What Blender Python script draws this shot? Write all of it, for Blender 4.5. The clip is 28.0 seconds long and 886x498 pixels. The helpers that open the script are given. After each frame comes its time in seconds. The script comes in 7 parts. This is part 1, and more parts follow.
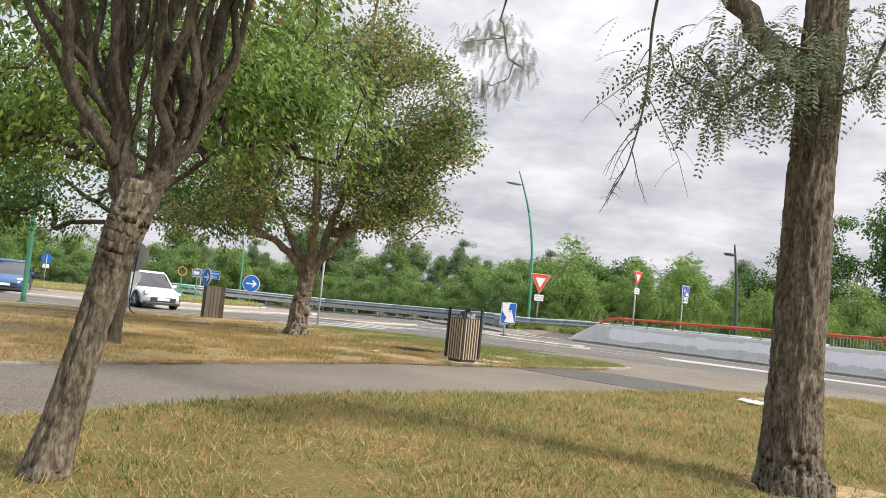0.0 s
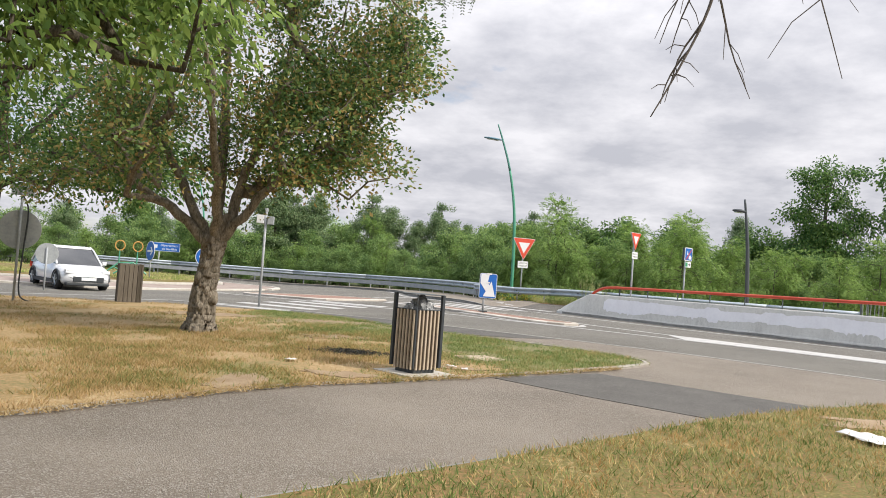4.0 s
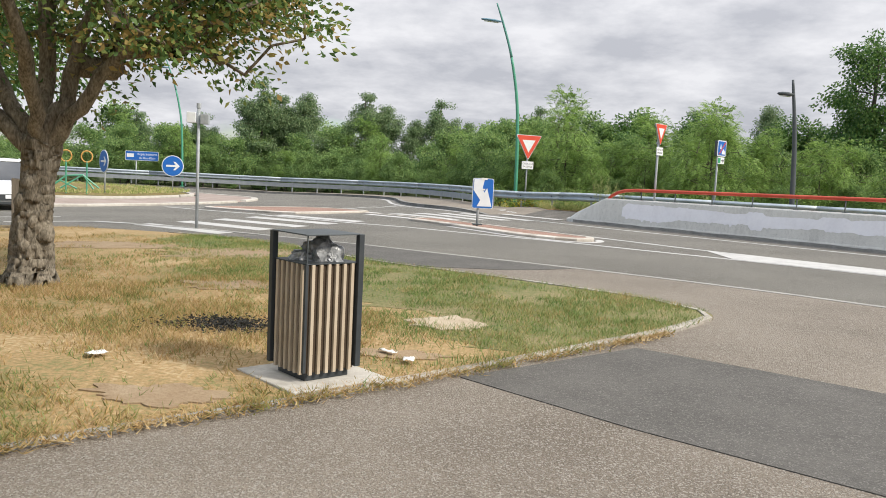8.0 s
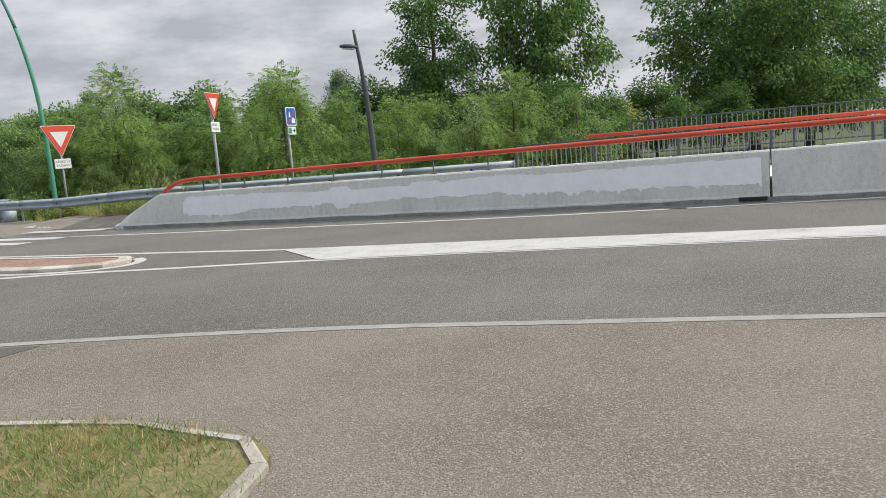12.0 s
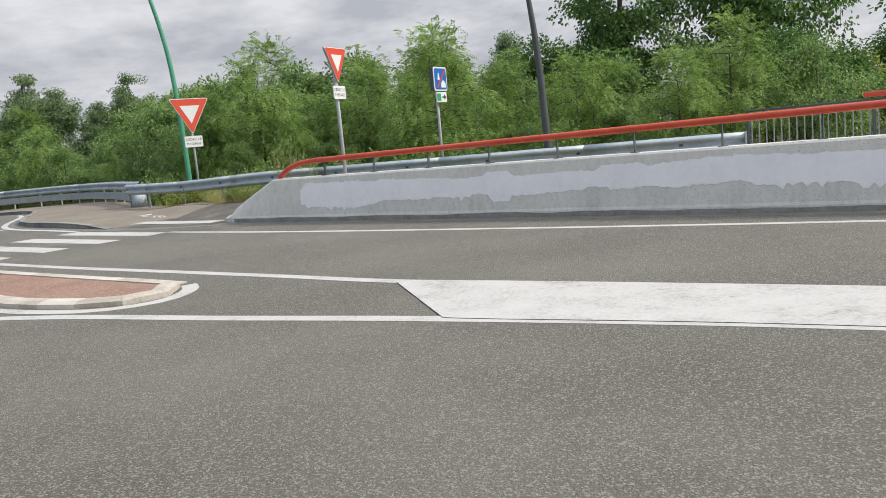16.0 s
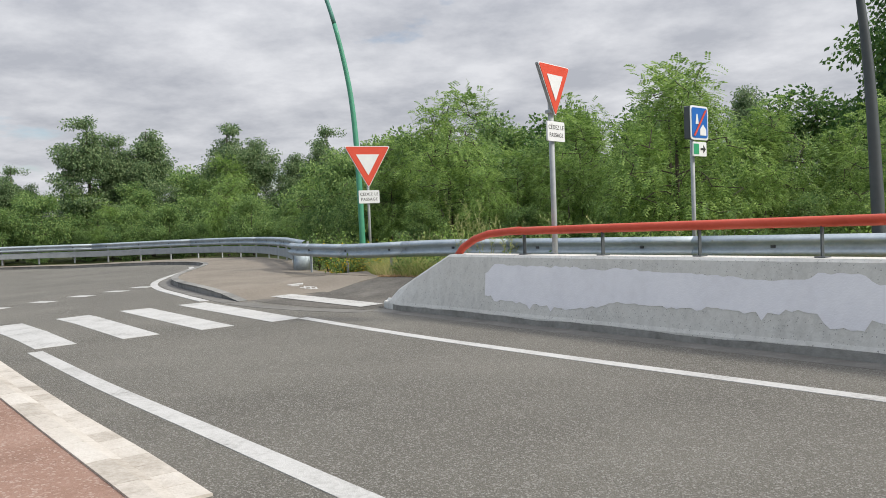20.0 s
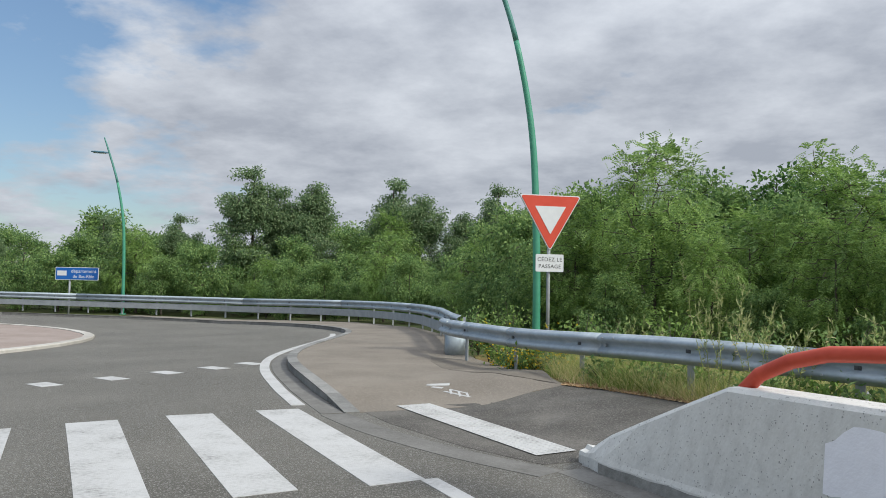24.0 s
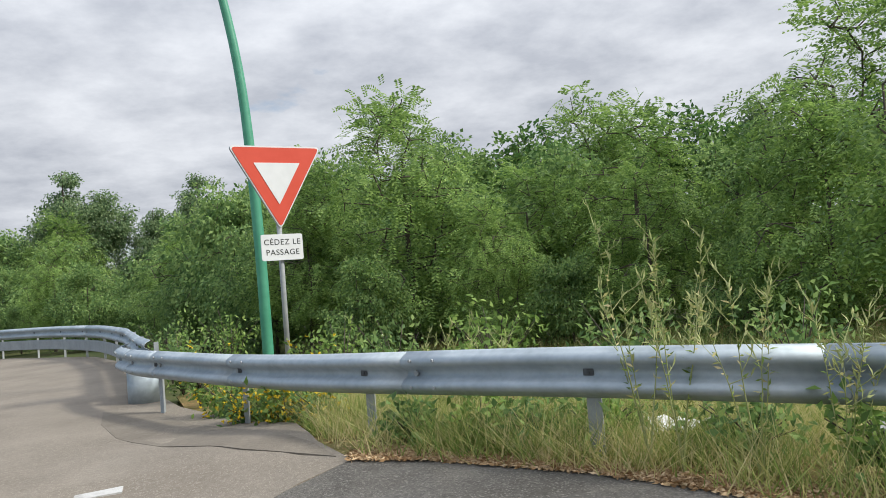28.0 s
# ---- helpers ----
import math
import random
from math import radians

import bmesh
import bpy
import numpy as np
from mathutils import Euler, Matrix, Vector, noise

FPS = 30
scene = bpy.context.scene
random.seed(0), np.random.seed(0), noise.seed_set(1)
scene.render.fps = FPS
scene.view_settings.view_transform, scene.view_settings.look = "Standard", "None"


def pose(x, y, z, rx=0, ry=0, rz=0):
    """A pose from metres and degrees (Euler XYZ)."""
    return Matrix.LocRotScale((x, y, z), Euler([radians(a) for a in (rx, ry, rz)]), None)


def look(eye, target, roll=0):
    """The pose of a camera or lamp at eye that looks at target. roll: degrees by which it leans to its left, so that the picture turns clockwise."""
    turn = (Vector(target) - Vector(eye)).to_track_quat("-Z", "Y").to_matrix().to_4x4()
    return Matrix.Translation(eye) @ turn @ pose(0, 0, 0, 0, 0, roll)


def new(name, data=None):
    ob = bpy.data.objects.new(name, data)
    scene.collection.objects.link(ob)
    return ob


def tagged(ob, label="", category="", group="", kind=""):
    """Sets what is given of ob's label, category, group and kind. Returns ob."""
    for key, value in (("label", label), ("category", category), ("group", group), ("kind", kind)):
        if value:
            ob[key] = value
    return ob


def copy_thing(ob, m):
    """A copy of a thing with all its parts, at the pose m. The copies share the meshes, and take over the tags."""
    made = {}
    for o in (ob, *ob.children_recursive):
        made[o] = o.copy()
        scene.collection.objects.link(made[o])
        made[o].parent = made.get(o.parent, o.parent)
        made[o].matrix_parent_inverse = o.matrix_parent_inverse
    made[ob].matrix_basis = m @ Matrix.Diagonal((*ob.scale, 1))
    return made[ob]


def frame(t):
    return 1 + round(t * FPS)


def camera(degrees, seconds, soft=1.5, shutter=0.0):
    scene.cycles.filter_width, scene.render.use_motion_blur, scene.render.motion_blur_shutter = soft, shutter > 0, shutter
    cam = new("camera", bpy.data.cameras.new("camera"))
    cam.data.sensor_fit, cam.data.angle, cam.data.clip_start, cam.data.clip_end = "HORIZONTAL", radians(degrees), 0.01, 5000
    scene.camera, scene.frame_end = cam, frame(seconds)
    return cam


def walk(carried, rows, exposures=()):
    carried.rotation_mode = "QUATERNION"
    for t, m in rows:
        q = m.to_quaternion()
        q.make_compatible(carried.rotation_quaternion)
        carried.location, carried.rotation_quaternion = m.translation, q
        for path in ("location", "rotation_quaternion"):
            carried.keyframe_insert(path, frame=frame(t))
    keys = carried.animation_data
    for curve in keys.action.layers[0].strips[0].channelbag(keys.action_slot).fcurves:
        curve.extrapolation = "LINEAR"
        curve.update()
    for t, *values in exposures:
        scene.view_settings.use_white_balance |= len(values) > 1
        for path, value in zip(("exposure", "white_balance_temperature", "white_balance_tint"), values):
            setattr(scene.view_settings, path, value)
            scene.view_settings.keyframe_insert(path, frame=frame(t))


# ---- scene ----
cam = camera(58.4, 28.0, soft=0.9)
PATH = [
    (0, (2.207, 1.349, 0.832), (2.003, 3.333, 0.981), 5.8),
    (0.5, (2.203, 2.039, 0.814), (1.987, 4.021, 0.967), 6.6),
    (1, (2.308, 2.55, 0.842), (2.076, 4.531, 0.984), 6.8),
    (1.5, (2.318, 3.033, 0.867), (2.049, 5.012, 0.979), 6.7),
    (2, (2.364, 3.511, 0.922), (2.026, 5.48, 1.008), 5.4),
    (2.5, (2.249, 4.049, 0.96), (1.796, 5.995, 1.053), 5.4),
    (3, (2.211, 4.592, 0.993), (1.758, 6.538, 1.089), 5.4),
    (3.5, (2.258, 5.085, 1.048), (1.903, 7.051, 1.134), 5.3),
    (4, (2.265, 5.712, 1.125), (2.111, 7.705, 1.191), 4.3),
    (4.5, (2.43, 6.247, 1.22), (2.419, 8.247, 1.263), 4.1),
    (6.5, (2.549, 8.579, 1.299), (2.569, 10.579, 1.285), 5.4),
    (7, (2.581, 9.099, 1.315), (2.49, 11.096, 1.229), 4.4),
    (7.5, (2.53, 9.618, 1.325), (2.392, 11.607, 1.169), 4.0),
    (8, (2.527, 10.139, 1.281), (2.367, 12.124, 1.099), 2.8),
    (8.5, (2.478, 10.688, 1.309), (2.355, 12.678, 1.154), 0.6),
    (9, (2.552, 11.201, 1.309), (2.537, 13.196, 1.166), -0.6),
    (9.5, (2.629, 11.83, 1.295), (2.888, 13.808, 1.145), -0.9),
    (10, (2.79, 12.478, 1.284), (3.475, 14.347, 1.093), -3.1),
    (10.5, (3.08, 13.04, 1.358), (3.808, 14.888, 1.122), -3.5),
    (11, (3.39, 13.593, 1.264), (4.28, 15.368, 1.02), -3.4),
    (11.5, (3.793, 14.101, 1.296), (4.661, 15.887, 1.059), -3.5),
    (12, (4.055, 14.726, 1.342), (4.842, 16.548, 1.097), -4.6),
    (12.5, (4.298, 15.295, 1.342), (4.996, 17.153, 1.095), -5.4),
    (14.5, (5.286, 17.644, 1.341), (6.098, 19.458, 1.12), -5.5),
    (15, (5.433, 18.367, 1.35), (6.112, 20.233, 1.115), -5.0),
    (15.5, (5.607, 19.006, 1.344), (5.962, 20.961, 1.116), -5.5),
    (16, (5.683, 19.596, 1.316), (6.063, 21.54, 1.043), -5.3),
    (16.5, (5.756, 20.128, 1.319), (6.255, 22.048, 1.064), -4.9),
    (17, (5.837, 20.816, 1.283), (6.173, 22.768, 1.007), -4.7),
    (17.5, (5.782, 21.509, 1.267), (6.0, 23.485, 1.048), -3.9),
    (18, (5.868, 22.178, 1.24), (6.071, 24.163, 1.1), -4.4),
    (18.5, (5.863, 22.773, 1.274), (6.059, 24.76, 1.164), -4.2),
    (19, (5.929, 23.466, 1.286), (6.024, 25.46, 1.164), -4.1),
    (19.5, (5.904, 24.12, 1.329), (5.926, 26.116, 1.209), -3.9),
    (20, (5.899, 24.833, 1.359), (5.82, 26.83, 1.278), -2.2),
    (20.5, (5.819, 25.427, 1.419), (5.545, 27.405, 1.32), -1.1),
    (21, (5.731, 26.153, 1.43), (5.224, 28.083, 1.297), -0.3),
    (21.5, (5.586, 26.82, 1.419), (5.27, 28.791, 1.298), -0.9),
    (23.5, (5.095, 29.468, 1.417), (4.688, 31.422, 1.54), 0.6),
    (24, (5.004, 30.055, 1.478), (4.51, 31.991, 1.57), 1.2),
    (24.5, (4.83, 30.7, 1.438), (4.292, 32.625, 1.508), 1.2),
    (25, (4.697, 31.31, 1.423), (4.142, 33.232, 1.463), 0.0),
    (25.5, (4.57, 31.991, 1.431), (4.12, 33.94, 1.46), -0.4),
    (26, (4.451, 32.572, 1.423), (4.176, 34.552, 1.473), -0.9),
    (26.5, (4.312, 33.161, 1.423), (4.158, 35.154, 1.458), -2.7),
    (27, (4.237, 33.763, 1.38), (4.156, 35.762, 1.379), -3.8),
    (27.5, (4.155, 34.336, 1.394), (4.187, 36.336, 1.401), -4.1),
    (28, (4.115, 34.933, 1.437), (4.343, 36.919, 1.502), -4.4),
]
walk(cam, [(t, look(eye, target, roll)) for t, eye, target, roll in PATH], exposures=[(0, 0.68, 6550, 12), (5, 0.66, 6500, 11), (9, 0.55, 6450, 9), (11.5, 0.36, 6350, 8), (14, 0.38, 6400, 9), (19, 0.4, 6400, 9), (21, 0.36, 6350, 9), (23.5, 0.2, 6050, 7), (26, 0.25, 6200, 8), (28, 0.5, 6250, 8)])

# ---- sky and sun ----
SUN = Vector((0.77, -0.27, 0.64)).normalized()
sun_data = bpy.data.lights.new("sun", "SUN")
sun_data.energy, sun_data.angle, sun_data.color = 2.7, radians(7), (1.0, 0.94, 0.83)
sun = new("sun", sun_data)
sun.matrix_world = look((40, 10, 60), Vector((40, 10, 60)) - SUN)

world = bpy.data.worlds.new("cloudy_sky")
scene.world = world
world.use_nodes = True


def build_sky():
    nt = world.node_tree
    nt.nodes.clear()
    N, L = nt.nodes.new, nt.links.new
    out, bg = N("ShaderNodeOutputWorld"), N("ShaderNodeBackground")
    sky = N("ShaderNodeTexSky")
    sky.sky_type, sky.sun_disc = "NISHITA", False
    sky.sun_elevation = math.asin(SUN.z)
    sky.sun_rotation = math.atan2(SUN.x, SUN.y)
    tc, sep = N("ShaderNodeTexCoord"), N("ShaderNodeSeparateXYZ")
    L(tc.outputs["Generated"], sep.inputs[0])
    up = N("ShaderNodeMath")
    up.operation = "MAXIMUM"
    up.inputs[1].default_value = 0.0
    L(sep.outputs["Z"], up.inputs[0])
    lift = N("ShaderNodeMath")
    lift.operation = "ADD"
    lift.inputs[1].default_value = 0.22
    L(up.outputs[0], lift.inputs[0])
    flat = N("ShaderNodeVectorMath")
    flat.operation = "DIVIDE"
    comb = N("ShaderNodeCombineXYZ")
    for i in range(3):
        L(lift.outputs[0], comb.inputs[i])
    L(tc.outputs["Generated"], flat.inputs[0])
    L(comb.outputs[0], flat.inputs[1])
    big, fine = N("ShaderNodeTexNoise"), N("ShaderNodeTexNoise")
    for n, s, d, r in ((big, 1.25, 7, 0.58), (fine, 2.6, 8, 0.6)):
        n.inputs["Scale"].default_value, n.inputs["Detail"].default_value, n.inputs["Roughness"].default_value = s, d, r
        L(flat.outputs[0], n.inputs["Vector"])
    cover, shade = N("ShaderNodeValToRGB"), N("ShaderNodeValToRGB")
    cover.color_ramp.elements[0].position, cover.color_ramp.elements[1].position = 0.40, 0.50
    shade.color_ramp.elements[0].position, shade.color_ramp.elements[1].position = 0.36, 0.66
    shade.color_ramp.elements[0].color, shade.color_ramp.elements[1].color = (4.1, 4.2, 4.6, 1), (6.6, 6.6, 6.85, 1)
    # clear patches lie towards the west, away from the sun
    west = N("ShaderNodeMath")
    west.operation = "MULTIPLY_ADD"
    west.inputs[1].default_value, west.inputs[2].default_value = 0.36, 0.17
    L(sep.outputs["X"], west.inputs[0])
    tot = N("ShaderNodeMath")
    tot.operation = "ADD"
    L(big.outputs["Fac"], tot.inputs[0])
    L(west.outputs[0], tot.inputs[1])
    L(tot.outputs[0], cover.inputs[0])
    L(fine.outputs["Fac"], shade.inputs[0])
    mix = N("ShaderNodeMix")
    mix.data_type = "RGBA"
    L(cover.outputs["Color"], mix.inputs["Factor"])
    L(sky.outputs["Color"], mix.inputs["A"])
    L(shade.outputs["Color"], mix.inputs["B"])
    L(mix.outputs["Result"], bg.inputs["Color"])
    # the cloud deck is brightest overhead
    high, glow = N("ShaderNodeMath"), N("ShaderNodeMath")
    high.operation, glow.operation = "MULTIPLY", "MULTIPLY_ADD"
    L(up.outputs[0], high.inputs[0])
    L(up.outputs[0], high.inputs[1])
    L(high.outputs[0], glow.inputs[0])
    glow.inputs[1].default_value, glow.inputs[2].default_value = 0.083 * 2.1, 0.083
    L(glow.outputs[0], bg.inputs["Strength"])
    L(bg.outputs[0], out.inputs[0])


build_sky()


# ---- materials ----
def material(name, stops, rough=0.8, metal=0.0, scale=3.0, fine=40.0, fine_mix=0.35, bump=0.15, bump_scale=60.0, translucent=0.0, island=0.0, object_random=0.0, stretch=(1, 1, 1), spec=0.3, coat=0.0, speckle=None, span=(0.30, 0.70)):
    """A procedural surface: a ramp of colours over coarse noise, fine grain on it, bump, and spread from piece to piece."""
    m = bpy.data.materials.new(name)
    m.use_nodes = True
    nt = m.node_tree
    N, L = nt.nodes.new, nt.links.new
    b = nt.nodes["Principled BSDF"]
    tc, mp = N("ShaderNodeTexCoord"), N("ShaderNodeMapping")
    mp.inputs["Scale"].default_value = stretch
    L(tc.outputs["Object"], mp.inputs["Vector"])
    n1, n2 = N("ShaderNodeTexNoise"), N("ShaderNodeTexNoise")
    n1.inputs["Scale"].default_value, n1.inputs["Detail"].default_value, n1.inputs["Roughness"].default_value = scale, 6, 0.6
    n2.inputs["Scale"].default_value, n2.inputs["Detail"].default_value = fine, 3
    L(mp.outputs[0], n1.inputs["Vector"])
    L(mp.outputs[0], n2.inputs["Vector"])
    ramp = N("ShaderNodeValToRGB")
    els = ramp.color_ramp.elements
    lo, hi = span
    while len(els) < len(stops):
        els.new(0.5)
    for i, c in enumerate(stops):
        els[i].position = lo + (hi - lo) * i / max(1, len(stops) - 1)
        els[i].color = (*c, 1)
    src = N("ShaderNodeMix")
    src.data_type = "FLOAT"
    src.inputs["Factor"].default_value = fine_mix
    L(n1.outputs["Fac"], src.inputs["A"])
    L(n2.outputs["Fac"], src.inputs["B"])
    val = src.outputs["Result"]
    if island or object_random:
        g = N("ShaderNodeNewGeometry") if island else N("ShaderNodeObjectInfo")
        ma = N("ShaderNodeMath")
        ma.operation = "MULTIPLY_ADD"
        amount = island or object_random
        ma.inputs[1].default_value = amount
        L(g.outputs["Random Per Island" if island else "Random"], ma.inputs[0])
        sub = N("ShaderNodeMath")
        sub.operation = "SUBTRACT"
        sub.inputs[1].default_value = amount * 0.5
        L(val, sub.inputs[0])
        L(sub.outputs[0], ma.inputs[2])
        val = ma.outputs[0]
    L(val, ramp.inputs[0])
    col = ramp.outputs["Color"]
    if speckle:
        vo = N("ShaderNodeTexVoronoi")
        vo.inputs["Scale"].default_value = speckle[0]
        L(tc.outputs["Object"], vo.inputs["Vector"])
        sp = N("ShaderNodeSeparateColor")
        L(vo.outputs["Color"], sp.inputs[0])
        rr = N("ShaderNodeValToRGB")
        rr.color_ramp.elements[0].position, rr.color_ramp.elements[1].position = speckle[1], speckle[1] + 0.12
        L(sp.outputs[0], rr.inputs[0])
        mx = N("ShaderNodeMix")
        mx.data_type = "RGBA"
        L(rr.outputs["Color"], mx.inputs["Factor"])
        L(col, mx.inputs["A"])
        mx.inputs["B"].default_value = (*speckle[2], 1)
        col = mx.outputs["Result"]
    L(col, b.inputs["Base Color"])
    b.inputs["Roughness"].default_value, b.inputs["Metallic"].default_value = rough, metal
    b.inputs["Specular IOR Level"].default_value = spec
    b.inputs["Coat Weight"].default_value = coat
    if bump:
        nb, bp = N("ShaderNodeTexNoise"), N("ShaderNodeBump")
        nb.inputs["Scale"].default_value, nb.inputs["Detail"].default_value = bump_scale, 4
        L(mp.outputs[0], nb.inputs["Vector"])
        L(nb.outputs["Fac"], bp.inputs["Height"])
        bp.inputs["Strength"].default_value, bp.inputs["Distance"].default_value = bump, 0.02
        L(bp.outputs[0], b.inputs["Normal"])
    if translucent:
        tr, ms = N("ShaderNodeBsdfTranslucent"), N("ShaderNodeMixShader")
        ms.inputs[0].default_value = translucent
        L(col, tr.inputs["Color"])
        L(b.outputs[0], ms.inputs[1])
        L(tr.outputs[0], ms.inputs[2])
        L(ms.outputs[0], nt.nodes["Material Output"].inputs["Surface"])
    return m


ASPHALT = material("road_asphalt", [(0.099, 0.092, 0.077), (0.144, 0.134, 0.113), (0.19, 0.178, 0.151)], 0.85, span=(0.36, 0.64), scale=0.35, fine=60, fine_mix=0.45, bump=0.9, bump_scale=95, speckle=(105, 0.74, (0.26, 0.248, 0.222)))
PATH_ASPHALT = material("pale_asphalt", [(0.150, 0.125, 0.099), (0.217, 0.184, 0.147), (0.282, 0.242, 0.195)], 0.9, span=(0.36, 0.64), scale=0.45, fine=60, fine_mix=0.45, bump=1.0, bump_scale=90, speckle=(105, 0.71, (0.315, 0.286, 0.245)))
DARK_ASPHALT = material("fresh_asphalt", [(0.072, 0.068, 0.061), (0.10, 0.094, 0.085), (0.13, 0.122, 0.11)], 0.85, scale=1.5, fine=20, bump=0.5, bump_scale=90, speckle=(115, 0.82, (0.175, 0.165, 0.15)))
RAMP_ASPHALT = material("worn_dark_asphalt", [(0.068, 0.062, 0.053), (0.108, 0.099, 0.086), (0.168, 0.154, 0.134)], 0.9, span=(0.38, 0.64), scale=1.1, fine=45, fine_mix=0.4, bump=0.6, bump_scale=90, speckle=(115, 0.82, (0.2, 0.186, 0.165)))
WALK_ASPHALT = material("sand_coloured_asphalt", [(0.15, 0.127, 0.10), (0.21, 0.181, 0.146), (0.268, 0.233, 0.19)], 0.92, scale=0.8, fine=30, bump=0.35, bump_scale=110, speckle=(110, 0.84, (0.29, 0.255, 0.21)))
STAIN = material("stained_asphalt", [(0.128, 0.109, 0.087), (0.178, 0.154, 0.124), (0.235, 0.205, 0.167)], 0.92, scale=1.2, fine=30, bump=0.35, bump_scale=110)
CONCRETE = material("grey_concrete", [(0.52, 0.51, 0.475), (0.645, 0.632, 0.59), (0.72, 0.71, 0.665)], 0.88, scale=1.4, fine=14, fine_mix=0.45, bump=0.3, bump_scale=45, stretch=(1, 1, 0.5), speckle=(120, 0.962, (0.24, 0.235, 0.22)))
GUTTER = material("dirty_concrete", [(0.115, 0.108, 0.096), (0.165, 0.157, 0.142), (0.225, 0.215, 0.196)], 0.9, scale=2.5, fine=25, bump=0.4, bump_scale=50)
KERB = material("kerb_stone", [(0.34, 0.31, 0.27), (0.46, 0.43, 0.38), (0.55, 0.52, 0.47)], 0.88, scale=4, fine=30, bump=0.3, object_random=0.25)
TIP_KERB = material("worn_edging_stone", [(0.25, 0.225, 0.19), (0.36, 0.33, 0.285), (0.45, 0.42, 0.37)], 0.9, scale=6, fine=35, fine_mix=0.45, bump=0.4, object_random=0.3)
PALE_KERB = material("pale_kerb_stone", [(0.36, 0.32, 0.27), (0.50, 0.455, 0.40), (0.58, 0.54, 0.485)], 0.88, scale=3, fine=30, bump=0.3, object_random=0.25)
NEAR_KERB = material("worn_flush_kerb", [(0.21, 0.20, 0.185), (0.30, 0.29, 0.265), (0.38, 0.365, 0.335)], 0.9, scale=3, fine=30, bump=0.3)
DARK_KERB = material("weathered_kerb_stone", [(0.15, 0.145, 0.135), (0.22, 0.215, 0.20), (0.29, 0.28, 0.26)], 0.9, scale=4, fine=30, bump=0.3, object_random=0.25)
PAINT = material("road_paint", [(0.20, 0.193, 0.18), (0.38, 0.37, 0.35), (0.465, 0.455, 0.435), (0.50, 0.49, 0.47)], 0.75, span=(0.30, 0.58), scale=2.2, fine=26, fine_mix=0.4, bump=0.3, bump_scale=90)
OVERPAINT = material("white_overpaint", [(0.78, 0.765, 0.79), (0.85, 0.84, 0.865), (0.90, 0.89, 0.91)], 0.8, scale=1.8, fine=14, bump=0.15)
ISLAND_RED = material("red_brown_surfacing", [(0.205, 0.122, 0.090), (0.275, 0.168, 0.126), (0.335, 0.217, 0.168)], 0.92, scale=1.1, fine=22, bump=0.5, bump_scale=80, speckle=(70, 0.82, (0.38, 0.28, 0.23)))
APRON = material("faded_apron_paving", [(0.24, 0.185, 0.155), (0.31, 0.25, 0.215), (0.37, 0.31, 0.27)], 0.92, scale=1.1, fine=22, bump=0.4, bump_scale=60)
SOIL = material("dry_grass_ground", [(0.27, 0.17, 0.075), (0.21, 0.135, 0.055), (0.13, 0.125, 0.038), (0.19, 0.155, 0.05), (0.36, 0.26, 0.13)], 0.95, span=(0.38, 0.62), scale=0.75, fine=26, fine_mix=0.5, bump=0.8, bump_scale=30)
TIP_SOIL = material("greener_grass_ground", [(0.11, 0.135, 0.05), (0.165, 0.165, 0.065), (0.22, 0.185, 0.09), (0.31, 0.24, 0.14)], 0.95, span=(0.38, 0.64), scale=1.1, fine=26, fine_mix=0.5, bump=0.8, bump_scale=30)
BROWN_SOIL = material("browned_grass_ground", [(0.20, 0.19, 0.075), (0.30, 0.22, 0.105), (0.38, 0.255, 0.125), (0.46, 0.36, 0.21)], 0.95, span=(0.38, 0.62), scale=0.6, fine=26, fine_mix=0.5, bump=0.8, bump_scale=30)
FIELD = material("rough_grass_ground", [(0.10, 0.085, 0.035), (0.075, 0.09, 0.028), (0.05, 0.075, 0.02)], 0.95, scale=0.4, fine=8, bump=0.6, bump_scale=20)
BARE = material("bare_earth", [(0.25, 0.17, 0.10), (0.31, 0.225, 0.14), (0.39, 0.305, 0.205)], 0.95, scale=4, fine=30, bump=0.5)
GRASS = material("grass_blade", [(0.12, 0.18, 0.045), (0.21, 0.25, 0.075), (0.37, 0.34, 0.13), (0.52, 0.41, 0.20), (0.46, 0.29, 0.12)], 0.8, span=(0.34, 0.64), scale=0.75, fine=3, fine_mix=0.25, bump=0, translucent=0.3, island=0.4)
TIP_GRASS = material("green_grass_blade", [(0.10, 0.18, 0.045), (0.17, 0.25, 0.07), (0.26, 0.30, 0.10), (0.44, 0.36, 0.17)], 0.8, span=(0.34, 0.68), scale=0.9, fine=3, fine_mix=0.3, bump=0, translucent=0.3, island=0.3)
BROWN_GRASS = material("browned_grass_blade", [(0.19, 0.20, 0.06), (0.34, 0.26, 0.10), (0.45, 0.29, 0.13), (0.52, 0.40, 0.22)], 0.8, span=(0.36, 0.62), scale=0.6, fine=3, fine_mix=0.25, bump=0, translucent=0.3, island=0.25)
WEEDGRASS = material("tall_grass_blade", [(0.15, 0.23, 0.05), (0.28, 0.36, 0.09), (0.52, 0.48, 0.19), (0.70, 0.60, 0.33)], 0.8, scale=0.9, fine=3, bump=0, translucent=0.42, island=0.4)
BARK = material("rough_bark", [(0.03, 0.025, 0.018), (0.08, 0.066, 0.048), (0.17, 0.142, 0.105), (0.27, 0.23, 0.175)], 0.95, scale=15, fine=60, fine_mix=0.5, bump=0.9, bump_scale=30, stretch=(1, 1, 0.34))
